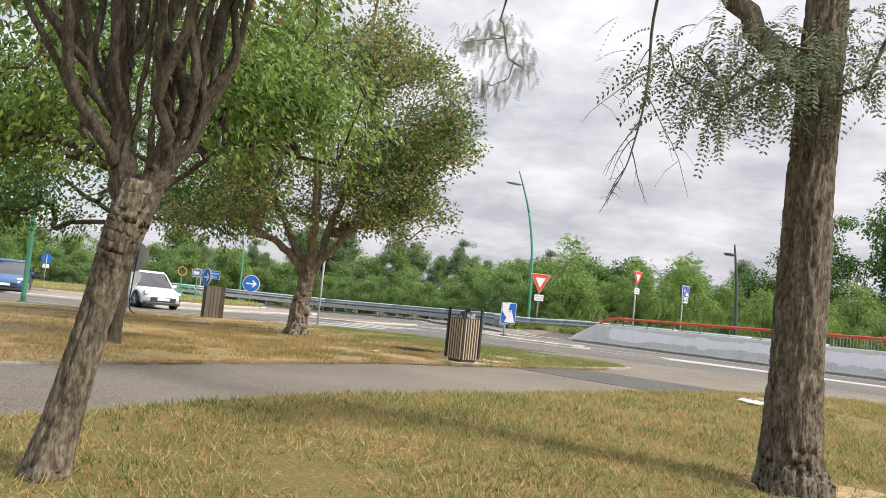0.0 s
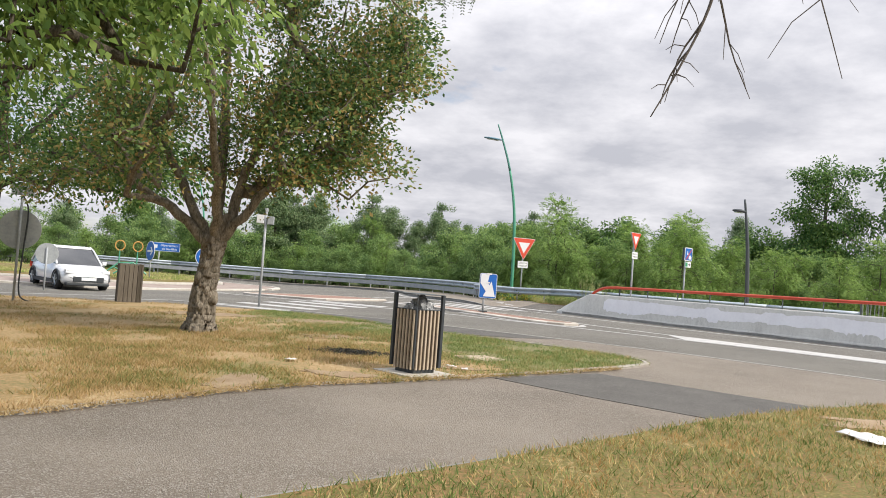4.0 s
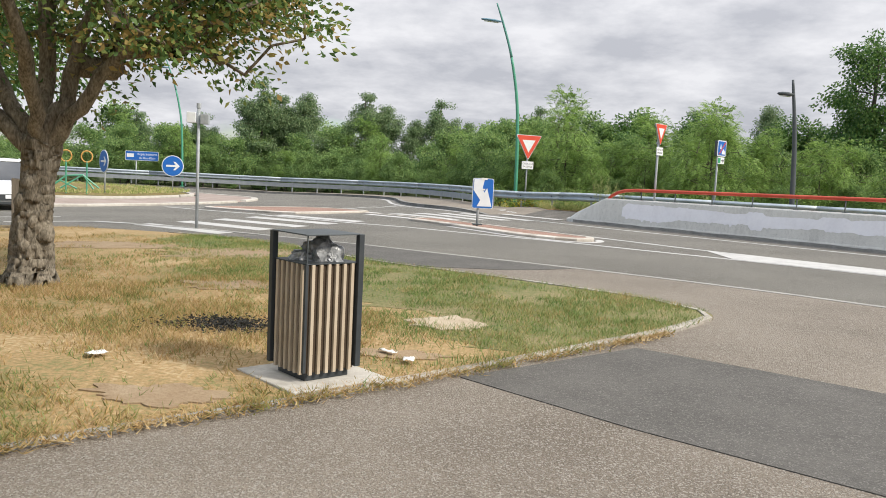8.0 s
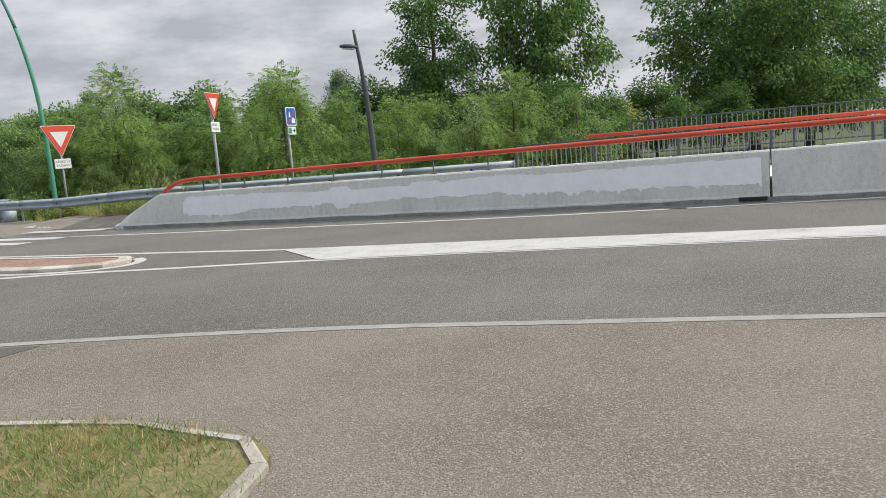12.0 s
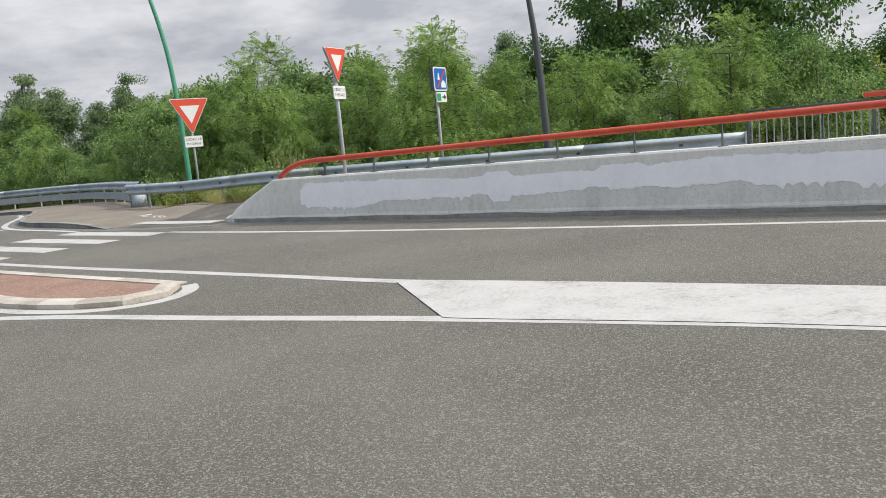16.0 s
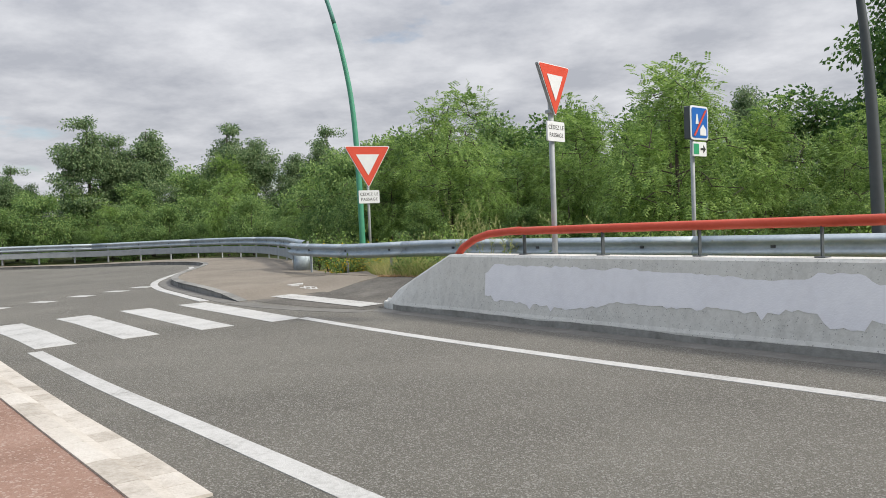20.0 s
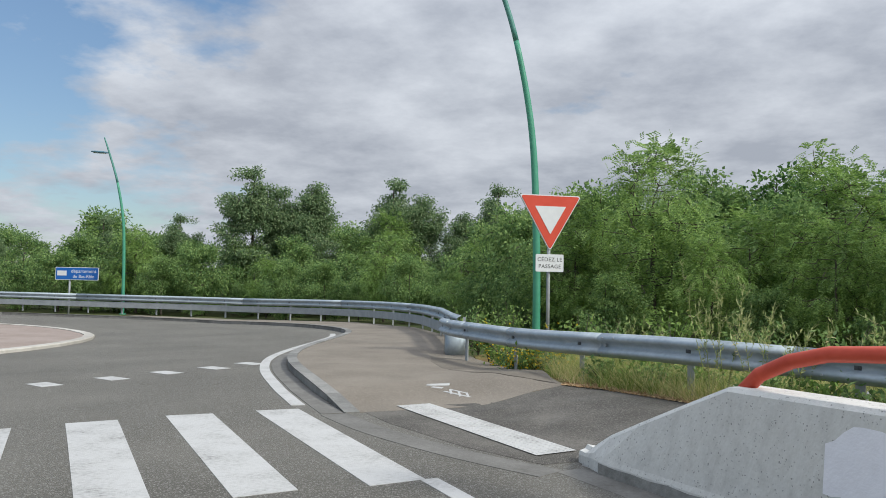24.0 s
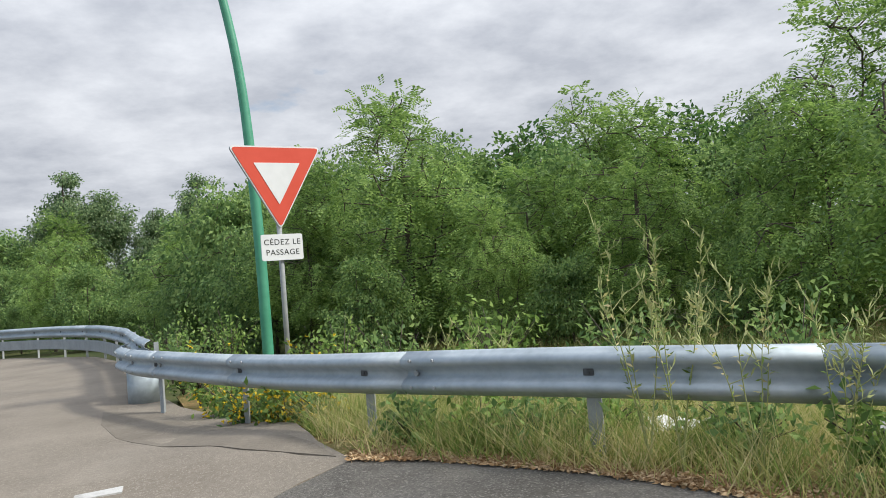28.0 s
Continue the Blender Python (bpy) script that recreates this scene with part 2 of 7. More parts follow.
OLD_BARK = material("weathered_bark", [(0.05, 0.042, 0.032), (0.13, 0.11, 0.083), (0.24, 0.205, 0.158), (0.34, 0.295, 0.23)], 0.95, scale=13, fine=55, fine_mix=0.5, bump=0.9, bump_scale=28, stretch=(1, 1, 0.4))
DARK_BARK = material("dark_bark", [(0.045, 0.038, 0.03), (0.09, 0.075, 0.06), (0.15, 0.125, 0.1)], 0.95, scale=8, fine=30, fine_mix=0.45, bump=0.8, bump_scale=20, stretch=(1, 1, 0.35))
TWIG = material("grey_twig", [(0.10, 0.085, 0.075), (0.17, 0.15, 0.135)], 0.9, scale=8, fine=30, bump=0.2)


def leaf_material(name, cols, tr=0.46):
    cols = [tuple(1.85 * v for v in c) for c in cols]
    return material(name, cols, 0.55, scale=0.9, fine=2.2, fine_mix=0.4, bump=0, translucent=tr, island=0.5, spec=0.25)


LEAF_CHERRY = leaf_material("bright_green_leaf", [(0.055, 0.098, 0.024), (0.10, 0.155, 0.036), (0.17, 0.235, 0.06)])
LEAF_ELM = leaf_material("yellowing_green_leaf", [(0.04, 0.078, 0.028), (0.062, 0.11, 0.036), (0.088, 0.142, 0.044), (0.12, 0.168, 0.05), (0.17, 0.182, 0.058), (0.22, 0.16, 0.06)])
LEAF_DARK = leaf_material("deep_green_leaf", [(0.03, 0.07, 0.02), (0.055, 0.11, 0.028), (0.10, 0.16, 0.04)])
LEAF_LOCUST = leaf_material("locust_leaf", [(0.065, 0.112, 0.03), (0.115, 0.182, 0.043), (0.185, 0.255, 0.07)], 0.42)
LEAF_PALE = leaf_material("pale_locust_leaf", [(0.045, 0.06, 0.036), (0.08, 0.10, 0.06), (0.135, 0.155, 0.09)], 0.4)
LEAF_WOOD = leaf_material("thicket_leaf", [(0.058, 0.104, 0.036), (0.107, 0.172, 0.055), (0.173, 0.236, 0.079)])
LEAF_POPLAR = leaf_material("grey_green_poplar_leaf", [(0.06, 0.10, 0.045), (0.10, 0.15, 0.07), (0.16, 0.205, 0.10)])
LEAF_GOLD = leaf_material("golden_leaf", [(0.10, 0.13, 0.03), (0.19, 0.21, 0.045), (0.28, 0.28, 0.07)])
FLOWER = material("yellow_petal", [(0.65, 0.45, 0.02), (0.8, 0.6, 0.04)], 0.7, bump=0, translucent=0.2)
POD = material("pale_seed_pod", [(0.30, 0.34, 0.12), (0.46, 0.48, 0.22)], 0.7, bump=0, translucent=0.2, island=0.4)
GALV = material("galvanised_steel", [(0.30, 0.345, 0.375), (0.39, 0.44, 0.475), (0.48, 0.53, 0.56)], 0.6, 0.35, scale=3, fine=18, bump=0.04, stretch=(1, 1, 1), spec=0.5)
GALV_DULL = material("weathered_galvanised_steel", [(0.27, 0.29, 0.30), (0.36, 0.38, 0.39), (0.44, 0.46, 0.46)], 0.7, 0.3, scale=3, fine=18, bump=0.05)
RED_TUBE = material("red_painted_steel", [(0.46, 0.055, 0.025), (0.56, 0.075, 0.035), (0.60, 0.095, 0.05)], 0.5, scale=2, fine=14, bump=0.03, spec=0.4)
GREEN_PAINT = material("green_painted_steel", [(0.05, 0.235, 0.14), (0.07, 0.285, 0.18), (0.095, 0.33, 0.215)], 0.45, scale=1.5, fine=10, bump=0.02, spec=0.45)
GREY_PAINT = material("dark_grey_painted_steel", [(0.055, 0.065, 0.07), (0.08, 0.09, 0.095)], 0.5, scale=2, fine=12, bump=0.02)
BLACK_STEEL = material("anthracite_steel", [(0.026, 0.031, 0.035), (0.044, 0.05, 0.055)], 0.5, scale=4, fine=30, bump=0.03, spec=0.4)
SLAT = material("sand_coloured_slat", [(0.32, 0.255, 0.18), (0.42, 0.345, 0.255), (0.48, 0.40, 0.31)], 0.8, scale=4, fine=30, bump=0.15, stretch=(1, 1, 0.2), object_random=0.2)
BROWN = material("brown_backing_board", [(0.05, 0.035, 0.022), (0.08, 0.055, 0.035)], 0.85, scale=4, fine=30, bump=0.1)
SIGN_RED = material("sign_red", [(0.55, 0.06, 0.03), (0.62, 0.08, 0.045)], 0.45, scale=2, fine=10, bump=0, spec=0.4)
SIGN_WHITE = material("sign_white", [(0.62, 0.63, 0.64), (0.72, 0.73, 0.74)], 0.45, scale=2, fine=10, bump=0, spec=0.4)
SIGN_BLUE = material("sign_blue", [(0.012, 0.10, 0.38), (0.018, 0.135, 0.47)], 0.4, scale=2, fine=10, bump=0, spec=0.4)
SIGN_GREEN = material("sign_green", [(0.03, 0.25, 0.12), (0.05, 0.33, 0.17)], 0.4, scale=2, fine=10, bump=0)
INK = material("black_ink", [(0.02, 0.02, 0.022), (0.035, 0.035, 0.035)], 0.6, bump=0)
PAPER = material("white_paper", [(0.62, 0.61, 0.58), (0.78, 0.77, 0.75)], 0.8, scale=8, fine=40, bump=0.2)
PLASTIC = material("grey_plastic_film", [(0.14, 0.145, 0.15), (0.32, 0.325, 0.33), (0.52, 0.52, 0.52)], 0.3, scale=9, fine=30, bump=0.4, bump_scale=25, spec=0.6)
ASH = material("black_ash", [(0.02, 0.02, 0.02), (0.06, 0.06, 0.055)], 0.95, scale=9, fine=30, bump=0.6)
WOOD_GREY = material("weathered_planks", [(0.070, 0.059, 0.045), (0.119, 0.101, 0.081), (0.175, 0.150, 0.119)], 0.9, scale=3, fine=30, bump=0.5, stretch=(1, 1, 0.12), object_random=0.3)
CAR_WHITE = material("white_car_paint", [(0.70, 0.71, 0.72), (0.76, 0.77, 0.78)], 0.3, scale=2, fine=9, bump=0, spec=0.5, coat=0.6)
CAR_BLUE = material("blue_car_paint", [(0.03, 0.10, 0.24), (0.04, 0.13, 0.30)], 0.3, 0.3, scale=2, fine=9, bump=0, spec=0.5, coat=0.7)
GLASS_DARK = material("dark_tinted_glass", [(0.012, 0.014, 0.016), (0.02, 0.023, 0.026)], 0.06, bump=0, spec=0.7, coat=0.3)
TYRE = material("black_rubber", [(0.015, 0.015, 0.015), (0.03, 0.03, 0.03)], 0.9, bump=0.2)
ALLOY = material("alloy_rim", [(0.4, 0.41, 0.42), (0.55, 0.56, 0.57)], 0.35, 0.7, bump=0)
LENS = material("clear_lamp_lens", [(0.62, 0.64, 0.66), (0.75, 0.77, 0.78)], 0.12, bump=0, spec=0.6)
LAMP_BLUE = material("blue_grey_lamp_shell", [(0.10, 0.20, 0.26), (0.14, 0.26, 0.33)], 0.4, bump=0)
WATER = material("lake_water", [(0.10, 0.13, 0.15), (0.14, 0.17, 0.19)], 0.12, bump=0.15, bump_scale=2.0, spec=0.5)
HILL = material("distant_wooded_hill", [(0.055, 0.075, 0.06), (0.08, 0.105, 0.08)], 0.95, scale=0.05, fine=0.4, bump=0)
GOLD_STEEL = material("rusty_yellow_steel", [(0.45, 0.24, 0.06), (0.55, 0.32, 0.1)], 0.6, bump=0.1)


# ---- building helpers ----
def smooth(a, b, v):
    u = min(1.0, max(0.0, (v - a) / (b - a)))
    return u * u * (3 - 2 * u)


def H(x, y):
    """Height of the natural ground: a lawn that climbs gently to the road."""
    return -0.6 + 0.48 * smooth(0, 10, y) + 0.12 * smooth(12, 22, y) - 0.40 * min(1.0, max(0.0, -x / 13)) * smooth(8, 22, y)


def bank(x, y):
    """The footway and its verge climb beside the bridge approach."""
    u, n = 0.670 * (x - 4.43) - 0.742 * (y - 36.78), 0.742 * (x - 4.43) + 0.670 * (y - 36.78)
    return 0.22 * smooth(0.75, 2.2, n) * smooth(-6.5, -3.0, u)


def VH(x, y):
    return H(x, y) + bank(x, y)


def link(name, bm, mat, parent=None, label="", soft=False):
    me = bpy.data.meshes.new(name)
    bm.to_mesh(me)
    bm.free()
    me.materials.append(mat)
    if soft:
        me.polygons.foreach_set("use_smooth", [True] * len(me.polygons))
    ob = new(name, me)
    if parent:
        ob.parent = parent
    if label:
        ob["label"] = label
    return ob


def part(name, bm, mat, parent, label="", soft=False):
    """One mesh of its own under a thing or a part; coordinates are those of the thing."""
    return link(name, bm, mat, parent, label, soft)


def thing(name, m, label, category, group="", kind=""):
    ob = new(name)
    ob.empty_display_size = 0.2
    ob.matrix_world = m
    return tagged(ob, label, category, group, kind)


def np_mesh(name, verts, faces, mat, parent=None, soft=False, label=""):
    """A mesh from arrays of corners and of faces with the same number of sides."""
    verts, faces = np.asarray(verts, dtype=np.float32), np.asarray(faces, dtype=np.int32)
    me = bpy.data.meshes.new(name)
    k = faces.shape[1]
    me.vertices.add(len(verts))
    me.vertices.foreach_set("co", verts.ravel())
    me.loops.add(faces.size)
    me.loops.foreach_set("vertex_index", faces.ravel())
    me.polygons.add(len(faces))
    me.polygons.foreach_set("loop_start", np.arange(0, faces.size, k, dtype=np.int32))
    me.update(calc_edges=True)
    me.validate()
    me.materials.append(mat)
    if soft:
        me.polygons.foreach_set("use_smooth", [True] * len(me.polygons))
    ob = new(name, me)
    if parent:
        ob.parent = parent
    if label:
        ob["label"] = label
    return ob


def box(bm, x0, x1, y0, y1, z0, z1, bevel=0.0):
    r = bmesh.ops.create_cube(bm, size=1)
    vs = r["verts"]
    for v in vs:
        v.co = Vector((x0 + (v.co.x + 0.5) * (x1 - x0), y0 + (v.co.y + 0.5) * (y1 - y0), z0 + (v.co.z + 0.5) * (z1 - z0)))
    if bevel:
        es = list({e for v in vs for e in v.link_edges})
        bmesh.ops.bevel(bm, geom=es, offset=bevel, segments=2, affect="EDGES", profile=0.5)
    return bm


def tube(bm, pts, radii, sides=8, cap=True):
    """A round bar along points, with a radius at each."""
    pts = [Vector(p) for p in pts]
    if not hasattr(radii, "__len__"):
        radii = [radii] * len(pts)
    rings, prev = [], None
    for i, p in enumerate(pts):
        d = (pts[min(i + 1, len(pts) - 1)] - pts[max(i - 1, 0)]).normalized()
        a = prev - d * prev.dot(d) if prev is not None else (Vector((1, 0, 0)) if abs(d.x) < 0.9 else Vector((0, 1, 0))).cross(d)
        a.normalize()
        prev = a
        b = d.cross(a)
        rings.append([bm.verts.new(p + (a * math.cos(2 * math.pi * k / sides) + b * math.sin(2 * math.pi * k / sides)) * radii[i]) for k in range(sides)])
    for r0, r1 in zip(rings, rings[1:]):
        for k in range(sides):
            bm.faces.new((r0[k], r0[(k + 1) % sides], r1[(k + 1) % sides], r1[k]))
    if cap:
        bm.faces.new(list(reversed(rings[0])))
        bm.faces.new(rings[-1])
    return bm


def prism(bm, outline, y0, y1):
    """An upright plate: an outline in x and z, from y0 to y1."""
    a = [bm.verts.new((x, y0, z)) for x, z in outline]
    b = [bm.verts.new((x, y1, z)) for x, z in outline]
    n = len(outline)
    bm.faces.new(a)
    bm.faces.new(list(reversed(b)))
    for i in range(n):
        bm.faces.new((a[i], b[i], b[(i + 1) % n], a[(i + 1) % n]))
    bmesh.ops.recalc_face_normals(bm, faces=bm.faces)
    return bm


def rounded(points, r, n=4):
    """An outline with its corners rounded off."""
    out, m = [], len(points)
    for i in range(m):
        p, a, b = Vector(points[i]), Vector(points[i - 1]), Vector(points[(i + 1) % m])
        p0, p1 = p + (a - p).normalized() * r, p + (b - p).normalized() * r
        for k in range(n + 1):
            t = k / n
            out.append(tuple((1 - t) ** 2 * p0 + 2 * t * (1 - t) * p + t * t * p1))
    return out


def spline(pts, n=6, closed=False):
    """A smooth curve through points of the plan."""
    P = [Vector(p) for p in pts]
    out, m = [], len(P)
    for i in range(m if closed else m - 1):
        p0 = P[i - 1] if (i or closed) else P[0]
        p1, p2 = P[i], P[(i + 1) % m]
        p3 = P[(i + 2) % m] if (closed or i + 2 < m) else P[-1]
        for k in range(n):
            t = k / n
            out.append(0.5 * ((2 * p1) + (p2 - p0) * t + (2 * p0 - 5 * p1 + 4 * p2 - p3) * t * t + (3 * p1 - p0 - 3 * p2 + p3) * t ** 3))
    if not closed:
        out.append(P[-1])
    return [tuple(v) for v in out]


def offset_line(pts, d):
    """The line shifted by d to its left."""
    out = []
    for i, p in enumerate(pts):
        a, b = Vector(pts[max(i - 1, 0)][:2]), Vector(pts[min(i + 1, len(pts) - 1)][:2])
        t = (b - a).normalized()
        out.append((p[0] - t.y * d, p[1] + t.x * d))
    return out


def sheet(name, outline, mat, lift=0.0, height=None, xs=(), ys=(), label="", kind="structure", category=""):
    """A piece of ground with the given outline, lying on the terrain."""
    bm = bmesh.new()
    bm.faces.new([bm.verts.new((p[0], p[1], 0)) for p in outline])
    for x in xs:
        bmesh.ops.bisect_plane(bm, geom=bm.verts[:] + bm.edges[:] + bm.faces[:], plane_co=(x, 0, 0), plane_no=(1, 0, 0))
    for y in ys:
        bmesh.ops.bisect_plane(bm, geom=bm.verts[:] + bm.edges[:] + bm.faces[:], plane_co=(0, y, 0), plane_no=(0, 1, 0))
    bmesh.ops.triangulate(bm, faces=bm.faces[:])
    f = height or H
    for v in bm.verts:
        v.co.z = f(v.co.x, v.co.y) + lift
    bmesh.ops.recalc_face_normals(bm, faces=bm.faces[:])
    if bm.faces and sum(q.normal.z for q in bm.faces) < 0:
        bmesh.ops.reverse_faces(bm, faces=bm.faces[:])
    rim = [e for e in bm.edges if e.is_boundary]
    low = bmesh.ops.extrude_edge_only(bm, edges=rim)
    for v in low["geom"]:
        if isinstance(v, bmesh.types.BMVert):
            v.co.z -= 0.02
    ob = link(name, bm, mat)
    return tagged(ob, label, category, "", kind)


XS = [-12 + 1.5 * i for i in range(12)]
YS = [0.8 * i for i in range(28)]


def ribbon(name, pts, width, mat, lift=0.006, label="", category="road marking", height=None):
    """A painted line of the given width along points of the plan."""
    dense = [Vector(p[:2]) for p in pts[:1]]
    for a, b in zip(pts, pts[1:]):
        a, b = Vector(a[:2]), Vector(b[:2])
        n = max(1, min(40, int((b - a).length / 0.5)))
        dense += [a.lerp(b, (k + 1) / n) for k in range(n)]
    pts = [tuple(p) for p in dense]
    L, R = offset_line(pts, width / 2), offset_line(pts, -width / 2)
    bm = bmesh.new()
    f = height or H
    a = [bm.verts.new((x, y, f(x, y) + lift)) for x, y in L]
    b = [bm.verts.new((x, y, f(x, y) + lift)) for x, y in R]
    for i in range(len(a) - 1):
        bm.faces.new((a[i], b[i], b[i + 1], a[i + 1]))
    bmesh.ops.recalc_face_normals(bm, faces=bm.faces[:])
    if sum(q.normal.z for q in bm.faces) < 0:
        bmesh.ops.reverse_faces(bm, faces=bm.faces[:])
    rim = [e for e in bm.edges if e.is_boundary]
    low = bmesh.ops.extrude_edge_only(bm, edges=rim)
    for v in low["geom"]:
        if isinstance(v, bmesh.types.BMVert):
            v.co.z -= 0.02
    ob = link(name, bm, mat)
    return tagged(ob, label, category, "", "structure")


def along(pts, step):
    """Points at even steps along a line of the plan."""
    out, left = [Vector(pts[0][:2])], step
    for a, b in zip(pts, pts[1:]):
        a, b = Vector(a[:2]), Vector(b[:2])
        d = (b - a).length
        pos = 0.0
        while d - pos >= left:
            pos += left
            out.append(a + (b - a) * pos / d)
            left = step
        left -= d - pos
    return out


def kerb(name, pts, width, top, mat, label, block=1.0, base=-0.1, height=None, category="kerb", slope=0.02, ring=False):
    """A row of kerb stones along a line; the stones lie to the line's left."""
    t = thing(name, Matrix(), label, category, "", "structure")
    f = height or H
    st = along(pts, block)
    if ring:
        st[-1] = st[0]
        inner = offset_line([tuple(p) for p in (st[-2], *st, st[1])], width)[1:-1]
    else:
        inner = offset_line([tuple(p) for p in st], width)
    for i in range(len(st) - 1):
        bm = bmesh.new()
        a, b = st[i], st[i + 1]
        c, d = Vector(inner[i]), Vector(inner[i + 1])
        g = 0.0025 / max(0.1, (b - a).length)
        a, b, c, d = a.lerp(b, g), b.lerp(a, g), c.lerp(d, g), d.lerp(c, g)
        lo, hi = [], []
        for p, q, s in ((a, c, 0), (b, d, 0), (d, b, 1), (c, a, 1)):
            z = f(p.x, p.y)
            tt = top(p.x, p.y) if callable(top) else top
            lo.append(bm.verts.new((p.x, p.y, z + base)))
            pp = p.lerp(q, 0.0 if s else slope / width)
            hi.append((bm.verts.new((p.x, p.y, z + tt * (1.0 if s else 0.72))), bm.verts.new((pp.x, pp.y, z + tt))))
        l, h = lo, [x[0] for x in hi]
        k = [x[1] for x in hi]
        for q in ((l[0], l[1], h[1], h[0]), (h[0], h[1], k[1], k[0]), (k[0], k[1], k[2], k[3]), (k[3], k[2], l[2], l[3]), (l[1], l[2], k[2], k[1], h[1]), (l[3], l[0], h[0], k[0], k[3])):
            try:
                bm.faces.new(q)
            except ValueError:
                pass
        bmesh.ops.recalc_face_normals(bm, faces=bm.faces[:])
        part("kerb_stone", bm, mat, t)
    return t


def lettering(text, size, mat, parent, m, label="", width=1.0):
    """Raised letters in the built-in font, as a mesh."""
    cu = bpy.data.curves.new("letters", "FONT")
    cu.body, cu.size, cu.align_x, cu.align_y, cu.extrude = text, size, "CENTER", "CENTER", 0.001
    cu.space_character = width
    tmp = bpy.data.objects.new("letters", cu)
    scene.collection.objects.link(tmp)
    me = bpy.data.meshes.new_from_object(tmp.evaluated_get(bpy.context.evaluated_depsgraph_get()))
    bpy.data.objects.remove(tmp)
    me.materials.clear()
    me.materials.append(mat)
    ob = new("lettering", me)
    ob.parent = parent
    ob.matrix_local = m
    if label:
        ob["label"] = label
    return ob


# ---- ground, lawns, roads ----
W0, U, NV = Vector((4.43, 36.78)), Vector((0.670, -0.742)), Vector((0.742, 0.670))
CENTRE = Vector((-20, 44.5))


def wall_xy(u, n):
    p = W0 + U * u + NV * n
    return p.x, p.y


def deep(x, y):
    """The land below the roads; it falls to the lake beside the bridge."""
    p = Vector((x, y)) - W0
    u, n = p.dot(U), p.dot(NV)
    return H(x, y) - 0.07 - 4.2 * smooth(14, 34, u) * smooth(7.2, 14, n)


def build_ground():
    xs = sorted({*[-1500, -700, -350, -180, -110], *range(-80, 121, 4), 170, 280, 500, 900, 1500})
    ys = sorted({*[-900, -400, -180, -90], *range(-48, 121, 3), 170, 280, 500, 900, 1800})
    v = [(x, y, deep(x, y)) for y in ys for x in xs]
    n = len(xs)
    f = [(j * n + i, j * n + i + 1, (j + 1) * n + i + 1, (j + 1) * n + i) for j in range(len(ys) - 1) for i in range(n - 1)]
    return tagged(np_mesh("ground", v, f, FIELD, soft=True), "rough green and dry grass land reaching to the horizon", "ground", "", "structure")


build_ground()


def build_water():
    bm = bmesh.new()
    a, b, c, d = wall_xy(24, 12), wall_xy(900, 12), wall_xy(900, 900), wall_xy(24, 900)
    bm.faces.new([bm.verts.new((p[0], p[1], -3.4)) for p in (a, b, c, d)])
    bmesh.ops.recalc_face_normals(bm, faces=bm.faces[:])
    ob = link("water", bm, WATER)
    tagged(ob, "calm grey lake beside the bridge", "lake", "", "structure")


build_water()


def arc(c, r, a0, a1, n):
    return [(c.x + r * math.cos(radians(a0 + (a1 - a0) * i / n)), c.y + r * math.sin(radians(a0 + (a1 - a0) * i / n))) for i in range(n + 1)]


KERB_FAR = spline([(1.72, 38.62), (1.0, 39.65), (0.27, 40.75), (-1.0, 42.9), (-1.95, 45.0), (-2.62, 47.4), (-3.2, 50.4), (-3.85, 53.0), (-5.2, 55.6), (-8.0, 58.6), (-12.5, 61.3), (-18, 62.4), (-30, 62), (-60, 58)], 5)
ROAD = [(-120, -60), (90, -60), wall_xy(150, -14), wall_xy(150, 0.1), wall_xy(0, 0.1), (4.5, 37.2), (5.2, 38.2)] + [(3.6, 40.2), (1.9, 42.6), (0.9, 45.8), (-0.5, 51.5), (-2.8, 56.5), (-6.5, 61), (-12, 64), (-20, 65.2), (-40, 64.5), (-120, 54)]
sheet("road", ROAD, ASPHALT, 0.0, xs=[-13, -10, -7, -4, -2, 0], ys=[0, 2, 4, 6, 8, 10, 12, 14, 16, 18, 20, 22], label="worn mid-grey asphalt road running into a roundabout")

NEAR_LINE = spline([(-7.5, 28.6), (-5.0, 27.6), (-2.4, 25.75), (0.1, 23.95), (3.57, 22.1), (5.78, 20.75), (7.19, 19.73), (8.74, 18.6), (9.94, 17.75), (14, 14.7), (40, -4)], 5)
LAWN_EDGE = spline([(-9.5, -5), (-5.2, 1.2), (-0.73, 7.35), (0.32, 8.86), (1.75, 10.52), (2.58, 11.5), (3.9, 13.1), (4.6, 13.9), (5.45, 14.65), (6.8, 15.7), (8.05, 16.3), (9.6, 16.4), (12, 15.2), (40, -3)], 4)
GREEN_NEAR = spline([(-14, -10), (-7.4, 1.5), (-2.5, 8.95), (-1.55, 10.6), (-0.6, 12.3), (0.15, 13.5), (1.2, 14.5), (2.2, 15.5), (3.45, 16.8), (4.1, 17.5), (4.5, 18.05)], 4)
GREEN_TIP = spline([(4.5, 18.05), (4.66, 18.35), (4.6, 18.65), (4.35, 18.95)], 4)
GREEN_FAR = spline([(4.35, 18.95), (4.0, 19.35), (2.5, 20.27), (0.38, 21.5), (-1.5, 23.6), (-3.8, 25.2), (-6.4, 26.2), (-9.0, 26.3), (-12, 26.2), (-16, 26.4), (-25, 26.5), (-60, 25)], 4)

